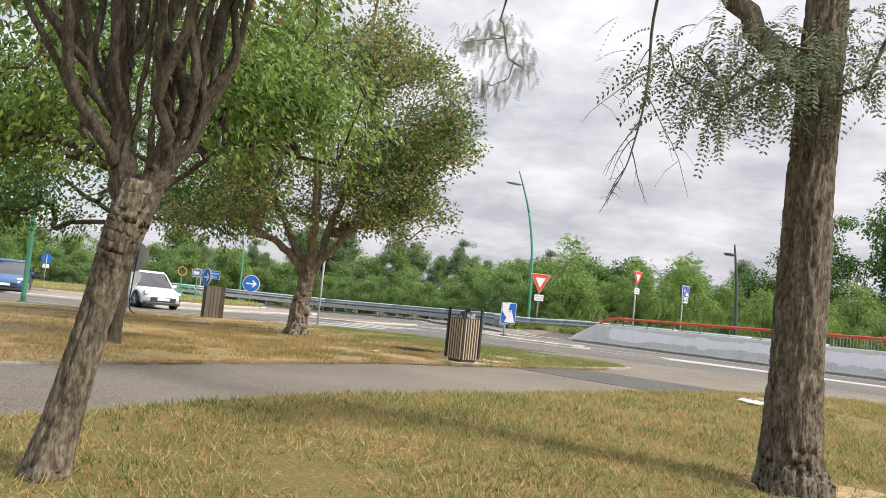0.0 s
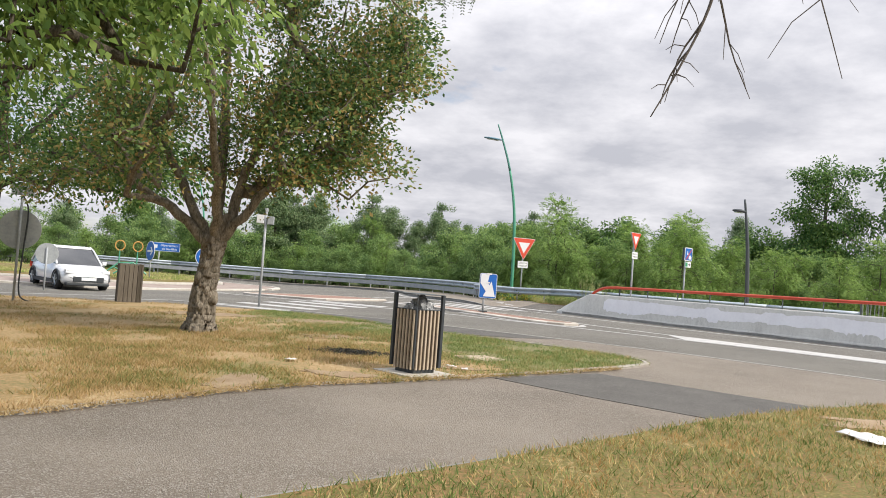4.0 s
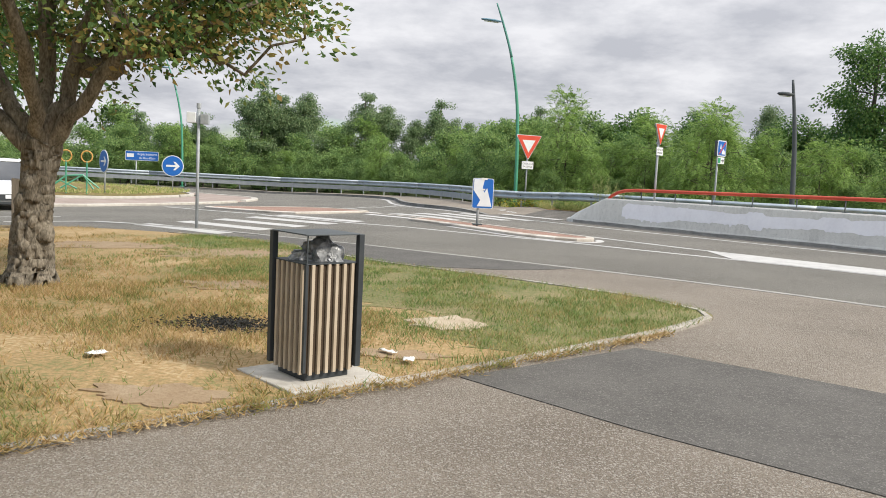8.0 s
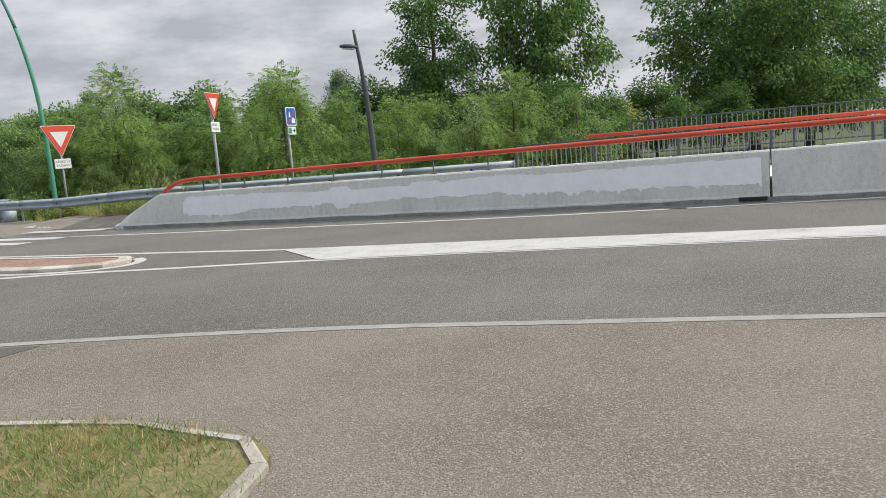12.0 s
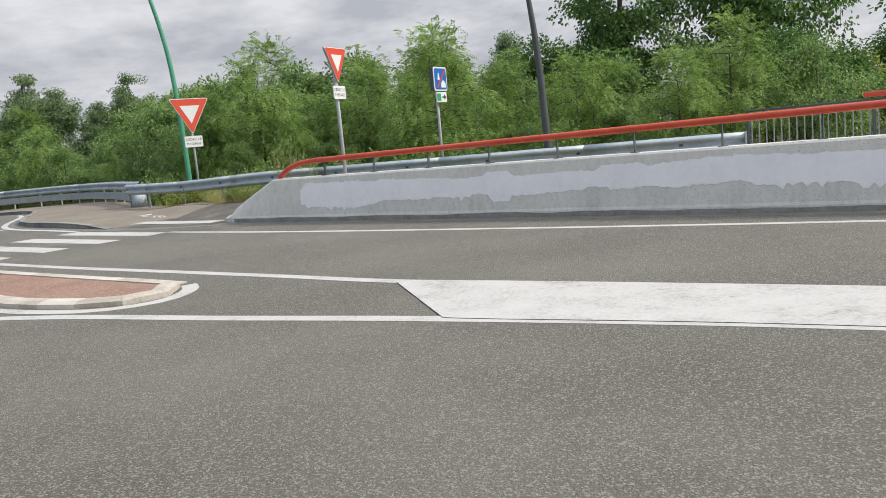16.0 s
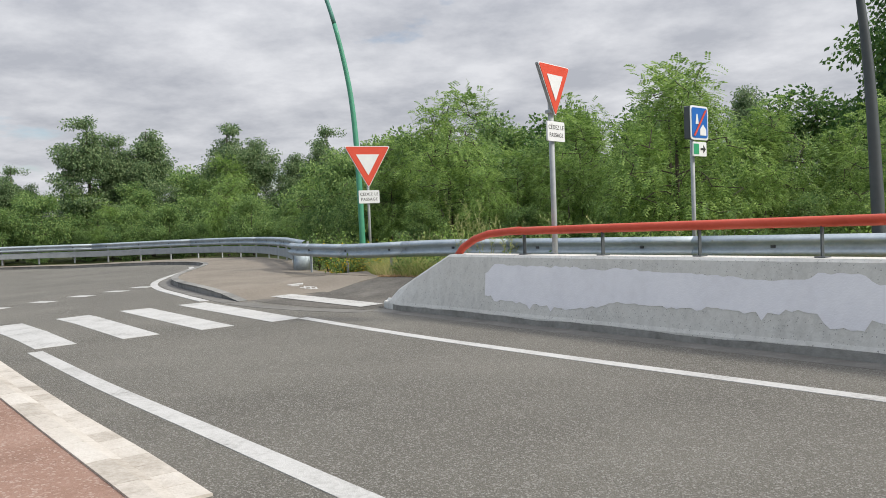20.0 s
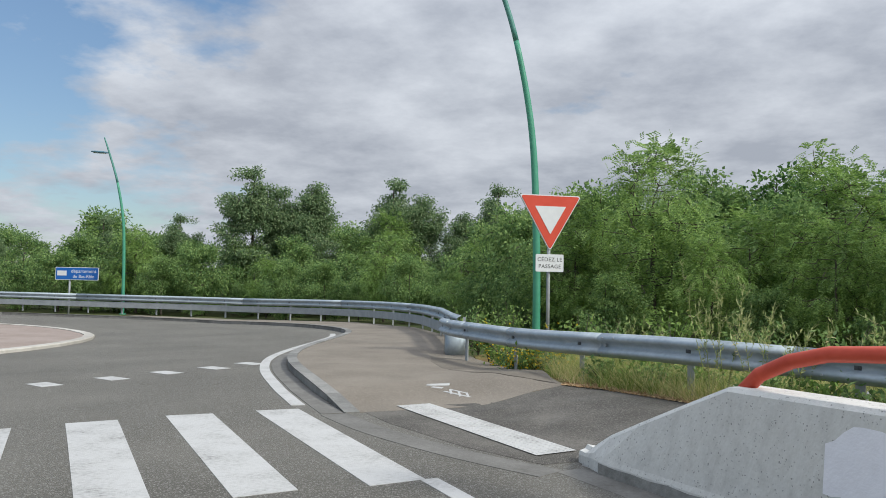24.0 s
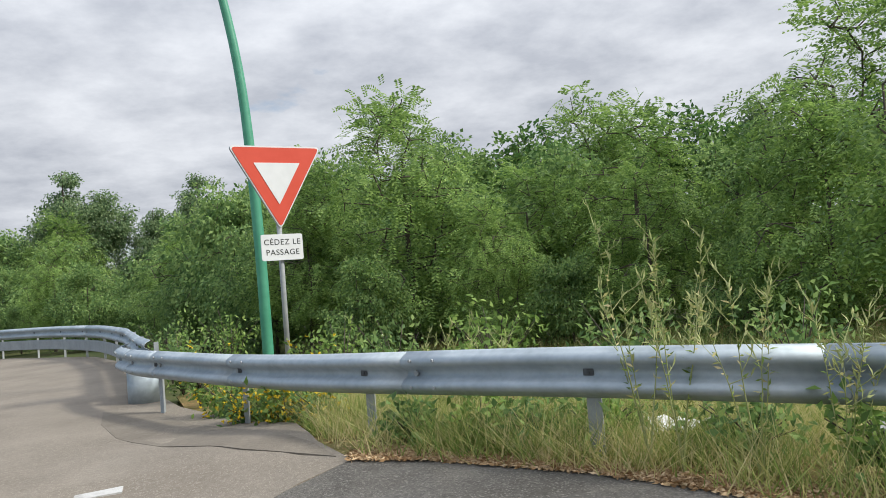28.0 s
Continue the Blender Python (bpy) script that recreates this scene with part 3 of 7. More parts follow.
apron = [*[p for p in LAWN_EDGE], *reversed(NEAR_LINE[10:]), (0.38, 21.5), (2.5, 20.2), (4.0, 19.2), (4.5, 18.4), *reversed(GREEN_NEAR[:-1])]
sheet("pavement", apron, PATH_ASPHALT, 0.006, xs=XS, ys=YS, label="pale coarse asphalt footpath and lay-by beside the road")
sheet("asphalt_patch", [(2.26, 15.45), (3.64, 16.72), (4.4, 16.28), (6.25, 15.12), (5.5, 14.4), (4.46, 13.79), (3.3, 14.6)], DARK_ASPHALT, 0.012, xs=XS, ys=YS, label="dark newer asphalt patch across the footpath", category="asphalt patch")
sheet("asphalt_patch", [(0.38, 21.5), (1.5, 21.2), (2.5, 21.33), (3.1, 21.65), (3.5, 21.98), (0.12, 23.86), (-2.3, 25.6), (-2.9, 24.6), (-1.5, 23.55)], DARK_ASPHALT, 0.012, xs=XS, ys=YS, label="dark asphalt wedge along the road edge", category="asphalt patch")
ribbon("gutter_line", NEAR_LINE, 0.13, NEAR_KERB, 0.011, "pale flush kerb line along the near road edge", "kerb")
sheet("lawn", [*LAWN_EDGE, (60, -15), (60, -60), (-40, -60)], SOIL, 0.03, xs=XS, ys=YS, label="dry patchy lawn of green and straw-coloured grass")
sheet("lawn", [*GREEN_NEAR, *GREEN_TIP[1:], *GREEN_FAR[1:], (-60, -60)], BROWN_SOIL, 0.035, xs=XS, ys=YS, label="dry patchy lawn under the trees, browned by drought")

rim_line = offset_line([*GREEN_NEAR[6:-1], *GREEN_TIP, *GREEN_FAR[1:22]], -0.012)
cut = len(GREEN_NEAR) - 21
kerb("kerb", rim_line[:cut + 5], 0.05, 0.037, NEAR_KERB, "low worn edging stones between lawn and footpath", 0.7)
kerb("kerb", rim_line[cut:], 0.075, lambda x, y: 0.04 + 0.012 * smooth(15.6, 17.8, y), TIP_KERB, "dull grey-beige edging stones round the tip of the lawn", 0.4)
tip = [p for p in GREEN_NEAR if p[1] > 16.1] + GREEN_TIP[1:] + [p for p in GREEN_FAR[1:] if p[0] > -4.2]
edge_rnd = random.Random(31)
tip_in = [(-3.6 + 0.25 * math.sin(k * 1.7), 24.3 - k * 0.1) for k in range(4)] + [(-2.3 + 4.8 * f + 0.3 * math.sin(17 * f) + edge_rnd.uniform(-0.25, 0.25), 22.4 - 6.2 * f + edge_rnd.uniform(-0.1, 0.1)) for f in [i / 60 for i in range(61)]]
sheet("lawn", tip + tip_in, TIP_SOIL, 0.039, xs=XS, ys=YS, label="greener grass towards the pointed tip of the lawn")
kerb("kerb", offset_line(LAWN_EDGE[6:40], 0.02), -0.06, 0.024, DARK_KERB, "low worn edging stones along the footpath lawn", 0.9)


# ---- footway behind the kerb and its ramp ----
def walk_height(x, y):
    """The footway is a kerb's height above the road, and ramps down to the crossing."""
    a, b = Vector((1.66, 39.1)), Vector((4.02, 40.47))
    t = (b - a).normalized()
    d = (Vector((x, y)) - a).dot(Vector((-t.y, t.x)))
    return VH(x, y) + 0.105 * smooth(0.0, 1.5, d)


GUARD_A = [(0.92, 46.6), (0.98, 45.95), (1.2, 45.35), (1.52, 44.75), (1.98, 44.12), (2.9, 42.85), (4.15, 41.15), (5.5, 39.72), (7.6, 37.85), (9.6, 36.1), (11.6, 34.45), (13.97, 32.6)]
GUARD_A = spline(GUARD_A, 4)
GUARD_B = spline([(1.42, 45.7), (0.95, 47.0), (0.2, 49.3), (-0.6, 51.6), (-2.8, 56.4), (-6.4, 60.8), (-12, 63.6), (-20, 64.6), (-40, 64), (-75, 59)], 5)
VERGE_EDGE = [(4.02, 40.47), (4.55, 40.22), (5.4, 39.5), (6.05, 38.65), (6.8, 37.7), (7.5, 36.6), (8.0, 35.2)]
walk_out = offset_line(KERB_FAR, -0.02)
sheet("pavement", [*walk_out[:55], (-20, 64.3), (-12, 63.3), (-6.4, 60.5), (-2.6, 56.2), (-0.3, 51.5), (0.6, 48.9), (1.3, 46.3), (1.95, 44.75), (2.75, 43.45), (3.5, 42.1), (3.75, 41.1), (4.02, 40.47)], WALK_ASPHALT, 0.004, walk_height, xs=[-13, -10, -7, -4, -2, 0, 0.5, 1, 1.5, 2, 2.5, 3, 3.5], ys=[39.4, 39.8, 40.2, 40.6, 41, 41.4, 42, 42.7, 43.4, 44, 46], label="sand-coloured asphalt footway and cycle path on the corner")
sheet("pavement", [(1.64, 39.08), (4.02, 40.45), *VERGE_EDGE[1:], wall_xy(6, 0.3), wall_xy(0, 0.3), (4.5, 37.0), (4.2, 36.75), (3.4, 37.25), (2.4, 38.15), (1.9, 38.75)], RAMP_ASPHALT, 0.003, VH, xs=[2, 2.5, 3, 3.5, 4, 4.5, 5, 5.5, 6, 6.5, 7], ys=[36, 36.5, 37, 37.5, 38, 38.5, 39, 39.5, 40], label="dark asphalt ramp between the crossing and the footway")
sheet("verge", [*VERGE_EDGE, wall_xy(6, 0.35), wall_xy(9, 0.4), wall_xy(30, 0.5), wall_xy(30, 8), (15, 50), (3.2, 52), (1.5, 46.6), (2.0, 44.9), (2.85, 43.4), (3.5, 42.2), (3.75, 41.2)], SOIL, 0.009, VH, xs=[2, 2.5, 3, 3.5, 4, 4.5, 5, 5.5, 6, 7, 8, 10], ys=[34, 36, 37, 38, 38.5, 39, 39.5, 40, 40.5, 41, 42, 43, 44, 46, 48], label="rough dry verge with litter of brown leaves", category="verge")
kerb("kerb", [(p[0], p[1]) for p in KERB_FAR[:60]], -0.16, lambda x, y: 0.012 + 0.115 * smooth(0.0, 1.6, (Vector((x, y)) - Vector((1.72, 38.62))).length), DARK_KERB, "weathered grey kerb stones curving round the corner", 1.0)
ribbon("gutter", offset_line(KERB_FAR[:40], 0.16), 0.26, GUTTER, 0.005, "shallow dirty concrete gutter along the kerb", "gutter")
ribbon("gutter", spline([(1.62, 38.5), (2.4, 37.7), (3.4, 36.95), (4.3, 36.45)], 6), 0.32, GUTTER, 0.0045, "shallow dirty concrete gutter across the ramp", "gutter")

sheet("damp_stain", [(1.02, 44.9), (1.3, 43.9), (1.75, 42.9), (2.4, 41.9), (3.2, 41.1), (3.9, 40.6), (3.72, 41.05), (3.3, 41.75), (2.75, 42.75), (2.3, 43.4), (1.75, 44.5)], STAIN, 0.007, walk_height, xs=[1.5, 2, 2.5, 3, 3.5], ys=[41, 41.4, 42, 42.7, 43.4, 44], label="dark damp stain where water runs off the footway", category="stain")

# drain slot in the far kerb
bm = bmesh.new()
box(bm, -0.32, 0.32, -0.16, 0.05, 0.0, 0.10, 0.01)
tagged(link("drain_inlet", bm, INK), "black iron drain inlet set into the kerb", "drain").matrix_world = pose(-9.7, 60.0, H(-9.7, 60.0) + 0.02, 0, 0, 150)

# ---- painted lines ----
EDGE_FAR = [(3.42, 35.97), (5.03, 34.06), (6.67, 32.3), (8.12, 30.83), (9.85, 29.1), (12.0, 27.07), (13.5, 25.8), (15.95, 23.78), (40, 4.0), (80, -28)]
ribbon("road_line", spline(EDGE_FAR, 4), 0.15, PAINT, 0.004, "solid white edge line along the concrete barrier")
LINE_FAR = spline([(0.87, 33.6), (2.6, 31.6), (4.21, 29.84), (5.59, 28.32), (6.6, 27.18), (7.56, 26.32), (8.68, 25.3), (9.6, 24.45), (11.2, 22.95), (12.9, 21.4), (15.6, 19.22), (20, 15.66), (40, -0.5)], 5)
LINE_NEAR = spline([(-4.9, 33.7), (-1.5, 30.6), (1.15, 28.75), (3.45, 27.5), (5.05, 26.4), (6.5, 25.42), (8.08, 24.26), (9.2, 23.35), (12.1, 20.95), (15, 18.62), (20, 14.6), (40, -1.5)], 5)
ribbon("road_line", LINE_FAR, 0.16, PAINT, 0.004, "solid white line on the far side of the traffic island")
ribbon("road_line", LINE_NEAR, 0.16, PAINT, 0.004, "solid white line on the near side of the traffic island")


def build_band():
    """The solid white wedge: cross strips between the two lines."""
    bm = bmesh.new()
    rows = []
    for k in range(61):
        x = 6.7 + 32.0 * (k / 60) ** 1.6
        e = 0.045 * (1 - min(1.0, k / 4))
        y0 = float(np.interp(x, [p[0] for p in LINE_NEAR], [p[1] for p in LINE_NEAR]))
        y1 = float(np.interp(x, [p[0] for p in LINE_FAR], [p[1] for p in LINE_FAR]))
        rows.append([bm.verts.new((a, b, H(a, b) + 0.009)) for a, b in ((x + e, y0), (x - e, y1))])
    for a, b in zip(rows, rows[1:]):
        bm.faces.new((a[0], b[0], b[1], a[1]))
    tagged(link("road_marking", bm, PAINT), "broad solid white painted wedge between the lanes", "road marking", "", "structure")


build_band()


def stripe(corners, label, name="crossing_stripe"):
    ob = sheet(name, [tuple(c) for c in corners], PAINT, 0.004, xs=[-13, -10, -7, -4, -2, 0], label=label, category="road marking")
    return tagged(ob, group="zebra crossing")


# zebra across the far lane
for i in range(4):
    stripe([(0.70 - 0.73 * i, 38.40 - 0.66 * i), (1.09 - 0.73 * i, 38.71 - 0.66 * i), (3.40 - 0.775 * i, 35.95 - 0.60 * i), (3.07 - 0.775 * i, 35.62 - 0.60 * i)], "worn white zebra stripe with tyre marks")
# zebra across the near lane
for i in range(5):
    f = i / 4
    a = Vector((-6.2, 28.0)).lerp(Vector((-4.55, 33.6)), f)
    b = Vector((-3.35, 25.75)).lerp(Vector((-1.55, 31.0)), f)
    d = Vector((0.17, 0.55))
    stripe([a, b, b + d, a + d], "white zebra stripe on the near lane")
# give-way dashes at the roundabout mouth
for x, y in ((-3.62, 40.04), (-3.15, 40.95), (-2.82, 41.92), (-2.44, 42.8), (-2.2, 43.7)):
    stripe([(x - 0.32, y + 0.02), (x + 0.22, y - 0.26), (x + 0.36, y + 0.02), (x - 0.18, y + 0.3)], "short white give-way dash", "give_way_dash")
ribbon("road_line", offset_line(KERB_FAR[3:38], 0.42), 0.17, PAINT, 0.008, "white line following the curved kerb")
ribbon("road_line", [(-1.79, 36.6), (-2.9, 38.0), (-4.1, 39.43)], 0.17, PAINT, 0.004, "white line along the splitter island")
ribbon("road_line", [(-4.3, 39.8), (-7.0, 38.6), (-9.9, 38.0)], 0.14, PAINT, 0.004, "white line at the roundabout mouth")
ribbon("road_line", [(-9.9, 38.0), (-7.2, 35.7), (-4.9, 33.9)], 0.15, PAINT, 0.004, "white line on the near side of the splitter island")
ribbon("road_line", [(-9.4, 28.0), (-7.6, 28.9), (-6.4, 28.4)], 0.15, PAINT, 0.004, "white edge line before the near crossing")
ribbon("road_line", [(-20, 28.3), (-13, 28.4), (-9.4, 30.4)], 0.12, PAINT, 0.004, "white edge line at the near side of the roundabout")

# tactile paving on the ramp
def build_tactile():
    a, b, c, d = Vector((2.10, 39.31)), Vector((2.43, 39.65)), Vector((4.42, 37.40)), Vector((4.10, 37.06))
    bm = bmesh.new()
    bm.faces.new([bm.verts.new((p.x, p.y, VH(p.x, p.y) + 0.012)) for p in (a, d, c, b)])
    bmesh.ops.recalc_face_normals(bm, faces=bm.faces[:])
    if list(bm.faces)[0].normal.z < 0:
        bmesh.ops.reverse_faces(bm, faces=bm.faces[:])
    t = tagged(link("tactile_strip", bm, PAINT), "white tactile warning strip with raised studs", "tactile strip", "", "structure")
    verts, faces = [], []
    for i in range(42):
        for j in range(6):
            p = (a.lerp(d, (i + 0.5) / 42)).lerp(b.lerp(c, (i + 0.5) / 42), (j + 0.5) / 6)
            k = len(verts)
            g = VH(p.x, p.y)
            for s, z in ((0.02, g + 0.0125), (0.012, g + 0.019)):
                verts += [(p.x + s * math.cos(q * math.pi / 3), p.y + s * math.sin(q * math.pi / 3), z) for q in range(6)]
            faces += [(k + q, k + (q + 1) % 6, k + 6 + (q + 1) % 6, k + 6 + q) for q in range(6)]
            faces += [(k + 6, k + 7, k + 8, k + 9), (k + 9, k + 10, k + 11, k + 6)]
    studs = np_mesh("stud", verts, faces, PAINT, t)
    tagged(studs, "rows of small raised studs", "", "", "stuff")


build_tactile()
# worn cycle symbol on the footway, as plain bars
for a, b, w in (((2.1, 40.68), (2.41, 40.74), 0.11), ((2.2, 40.58), (2.36, 40.55), 0.06), ((2.42, 40.4), (2.86, 40.12), 0.03), ((2.48, 40.5), (2.55, 40.28), 0.03), ((2.62, 40.4), (2.7, 40.16), 0.03), ((2.74, 40.34), (2.84, 40.06), 0.03), ((2.5, 40.48), (2.75, 40.32), 0.025)):
    ribbon("cycle_marking", [a, b], w, PAINT, 0.012, "worn white cycle symbol on the footway", "road marking", walk_height)


# ---- traffic islands ----
def island(name, outline, label, rim=0.2, top=0.075):
    """A low island: red surfacing inside a rim of pale kerb stones."""
    inner = [Vector(p) for p in outline]
    c = sum(inner, Vector((0, 0))) / len(inner)
    ring = [tuple(p) for p in inner] + [tuple(inner[0])]
    kerb(name + "_kerb", ring, rim, top, PALE_KERB, "pale kerb stones round the " + label, 0.5, slope=0.07, ring=True)
    fill = offset_line(ring, rim - 0.02)[:-1]
    sheet(name, fill, ISLAND_RED, top - 0.012, label=label, category="traffic island")


ISLE_A = spline([(4.5, 28.45), (4.36, 28.64), (3.04, 30.14), (1.8, 31.57), (0.68, 32.92), (0.55, 33.1), (0.40, 33.16), (0.1, 32.95), (-0.35, 32.45), (0.6, 31.3), (2.0, 29.4), (2.75, 28.42), (3.7, 27.72), (4.3, 27.72), (4.52, 28.1)], 3, True)
island("traffic_island", ISLE_A, "red-brown surfaced splitter island with a rounded tip")
ribbon("road_line", offset_line([*ISLE_A[28:], *ISLE_A[:3]], -0.09), 0.17, PAINT, 0.004, "white line hugging the kerb of the island")
ISLE_B = spline([(-3.0, 37.75), (-3.7, 38.4), (-5.0, 38.9), (-8.4, 37.9), (-6.2, 35.8), (-4.4, 34.6), (-3.5, 35.2), (-2.3, 36.6), (-2.4, 37.2)], 3, True)
island("traffic_island", ISLE_B, "red-brown surfaced splitter island by the roundabout")
ribbon("crossing_mark", [(-2.08, 35.72), (0.0, 33.24)], 0.34, PAINT, 0.004, "pale tactile strip across the refuge in the island")
kerb("traffic_island_sett", [(4.54, 28.72), (3.9, 29.47), (2.87, 30.62), (1.74, 31.93), (0.7, 33.16), (-0.34, 34.39), (-1.8, 36.18), (-3.22, 37.9)], 0.17, 0.02, PALE_KERB, "row of small pale setts along the island", 0.24, slope=0.04)

ring = thing("roundabout_apron", Matrix(), "red-brown over-run apron of the roundabout, edged in white", "roundabout", "", "structure")
bm = bmesh.new()
zc = -0.4
rows = [(10.75, zc + 0.01), (10.6, zc + 0.07), (9.9, zc + 0.10), (8.0, zc + 0.16)]
rings = [[bm.verts.new((p[0], p[1], max(z, H(p[0], p[1]) + z - zc))) for p in arc(CENTRE, r, 0, 360, 60)[:-1]] for r, z in rows]
for a, b in zip(rings, rings[1:]):
    for k in range(60):
        bm.faces.new((a[k], a[(k + 1) % 60], b[(k + 1) % 60], b[k]))
part("apron", bm, APRON, ring)
kerb("kerb", arc(CENTRE, 10.9, 0, 360, 90), 0.3, 0.09, KERB, "white-painted kerb stones round the roundabout", 1.5)
kerb("kerb", arc(CENTRE, 7.9, 0, 360, 70), 0.2, 0.26, KERB, "pale kerb stones round the roundabout lawn", 1.5)
bm = bmesh.new()
rows = [(7.8, 0.2), (6, 0.34), (4, 0.45), (2, 0.5), (0.2, 0.52)]
rings = [[bm.verts.new((p[0], p[1], H(p[0], p[1]) + z)) for p in arc(CENTRE, r, 0, 360, 40)[:-1]] for r, z in rows]
for a, b in zip(rings, rings[1:]):
    for k in range(40):
        bm.faces.new((a[k], a[(k + 1) % 40], b[(k + 1) % 40], b[k]))
bm.faces.new(rings[-1])
tagged(link("lawn", bm, SOIL, None, "", True), "low mound of yellowing grass in the roundabout", "lawn", "", "structure")


# ---- concrete barrier of the bridge, with its red handrail ----
def wall_top(u):
    return 0.84 + 0.0045 * max(0.0, u - 1.6) + 0.014 * max(0.0, u - 15.6)


def barrier(name, us, label, capped):
    bm = bmesh.new()
    rings = []
    for u in us:
        h = wall_top(u)
        if u < 1.55:
            h = 0.14 + (wall_top(1.6) - 0.14) * max(0.0, u / 1.55) ** 0.95
        nose = 0.13 * min(1.0, 1 - (u + 0.12) / 0.47) if u < 0.35 else 0.0
        prof = [(0.034 + nose, -0.05), (0.034 + nose, min(0.09, h * 0.5)), (0.045 + nose, min(0.13, h * 0.7)), (0.10 + nose, h - 0.03), (0.125 + nose, h), (0.40 - nose, h), (0.425 - nose, h - 0.03), (0.46 - nose, -0.05)]
        r = []
        for n, z in prof:
            x, y = wall_xy(u, n)
            r.append(bm.verts.new((x, y, z + (H(x, y) if z < 0.2 else 0.0))))
        rings.append(r)
    k = len(rings[0])
    for a, b in zip(rings, rings[1:]):
        for i in range(k):
            bm.faces.new((a[i], a[(i + 1) % k], b[(i + 1) % k], b[i]))
    bm.faces.new(rings[0])
    bm.faces.new(list(reversed(rings[-1])))
    bmesh.ops.recalc_face_normals(bm, faces=bm.faces[:])
    return tagged(link(name, bm, CONCRETE), label, "concrete barrier", "", "structure")


barrier("wall_bridge", [-0.12, 0.0, 0.15, 0.35, 0.7, 1.1, 1.4, 1.55, 1.75, 4, 8, 12, 15.63], "grey concrete bridge barrier with a sloping end and white overpaint", True)
barrier("wall_bridge_far", [15.67, 20, 26, 34, 50, 100], "grey concrete bridge barrier beyond an open joint", True)


def build_overpaint():
    """A ragged band of white paint over old graffiti, as a skin on the barrier's face."""
    rnd = random.Random(5)
    verts, faces = [], []
    top, low = 0.0, 0.0
    n = 230
    for i in range(n + 1):
        u = 2.3 + (15.5 - 2.3) * i / n
        h = wall_top(u)
        if i % 7 == 0:
            top = rnd.uniform(-0.02, 0.02)
            low = rnd.uniform(-0.03, 0.03)
        drip = 0.10 if 6.65 < u < 7.05 else (0.06 if rnd.random() < (0.04 if u < 11 else 0.2) else 0.0)
        zt = float(np.interp(u, (2.1, 2.6, 3.7, 4.7, 5.9, 6.5, 6.6, 7.0, 7.1, 8.0, 8.5, 8.6, 9.2, 9.3, 10.5, 11.8, 13.0, 15.5), (0.70, 0.735, 0.71, 0.705, 0.67, 0.67, 0.735, 0.735, 0.65, 0.66, 0.67, 0.75, 0.75, 0.70, 0.77, 0.73, 0.755, 0.79))) + 0.6 * top + rnd.uniform(-0.010, 0.010)
        zl = float(np.interp(u, (2.1, 3.7, 4.4, 6.4, 7.5, 8.2, 10.4, 11.8, 13.0, 15.5), (0.25, 0.25, 0.34, 0.36, 0.37, 0.40, 0.40, 0.365, 0.345, 0.31))) + low - drip + rnd.uniform(-0.015, 0.015)
        if i < 3:
            zt, zl = zt - 0.12 + 0.04 * i, zl + 0.05
        for z in (zl, 0.5 * (zl + zt), zt):
            x, y = wall_xy(u, 0.045 + 0.055 * (z - 0.13) / (h - 0.16) - 0.004)
            verts.append((x, y, z))
        if i:
            k = 3 * i
            faces += [(k - 3, k, k + 1, k - 2), (k - 2, k + 1, k + 2, k - 1)]
    t = np_mesh("overpaint", verts, faces, OVERPAINT)
    tagged(t, "ragged band of white paint rolled over the barrier", "paint patch", "", "structure")


build_overpaint()


SPLASH = material("splash_dirt", [(0.17, 0.165, 0.15), (0.27, 0.265, 0.245), (0.37, 0.36, 0.335)], 0.92, scale=3, fine=20, bump=0.3)


def build_splash():
    """Dirt thrown up by the traffic along the barrier's foot."""
    rnd = random.Random(15)
    verts, faces = [], []
    n = 200
    z1 = 0.085
    for i in range(n + 1):
        u = 0.3 + 39 * i / n
        z1 = min(0.088, max(0.06, z1 + rnd.uniform(-0.012, 0.012)))
        for z in (-0.01, z1):
            verts.append((*wall_xy(u, 0.030), z + H(*wall_xy(u, 0.030))))
        if i:
            k = 2 * i
            faces.append((k - 2, k, k + 1, k - 1))
    tagged(np_mesh("splash_dirt", verts, faces, SPLASH), "dark splash dirt along the foot of the barrier", "dirt", "", "structure")


build_splash()
ribbon("gutter", [wall_xy(u, -0.10) for u in (0.1, 2, 5, 10, 16, 30, 60)], 0.28, GUTTER, 0.002, "dirt-filled gutter at the foot of the barrier", "gutter")
bm = bmesh.new()
box(bm, -0.24, 0.24, -0.012, 0.06, 0.03, 0.095, 0.01)
d = tagged(link("drain_slot", bm, INK), "dark broken drain slot at the barrier's foot", "drain")
d.matrix_world = Matrix.Translation((*wall_xy(15.35, 0.0), H(*wall_xy(15.35, 0.0)))) @ pose(0, 0, 0, 0, 0, math.degrees(math.atan2(U.y, U.x)))


def rail_z(u):
    return 1.14 + 0.0115 * (u - 2.4)


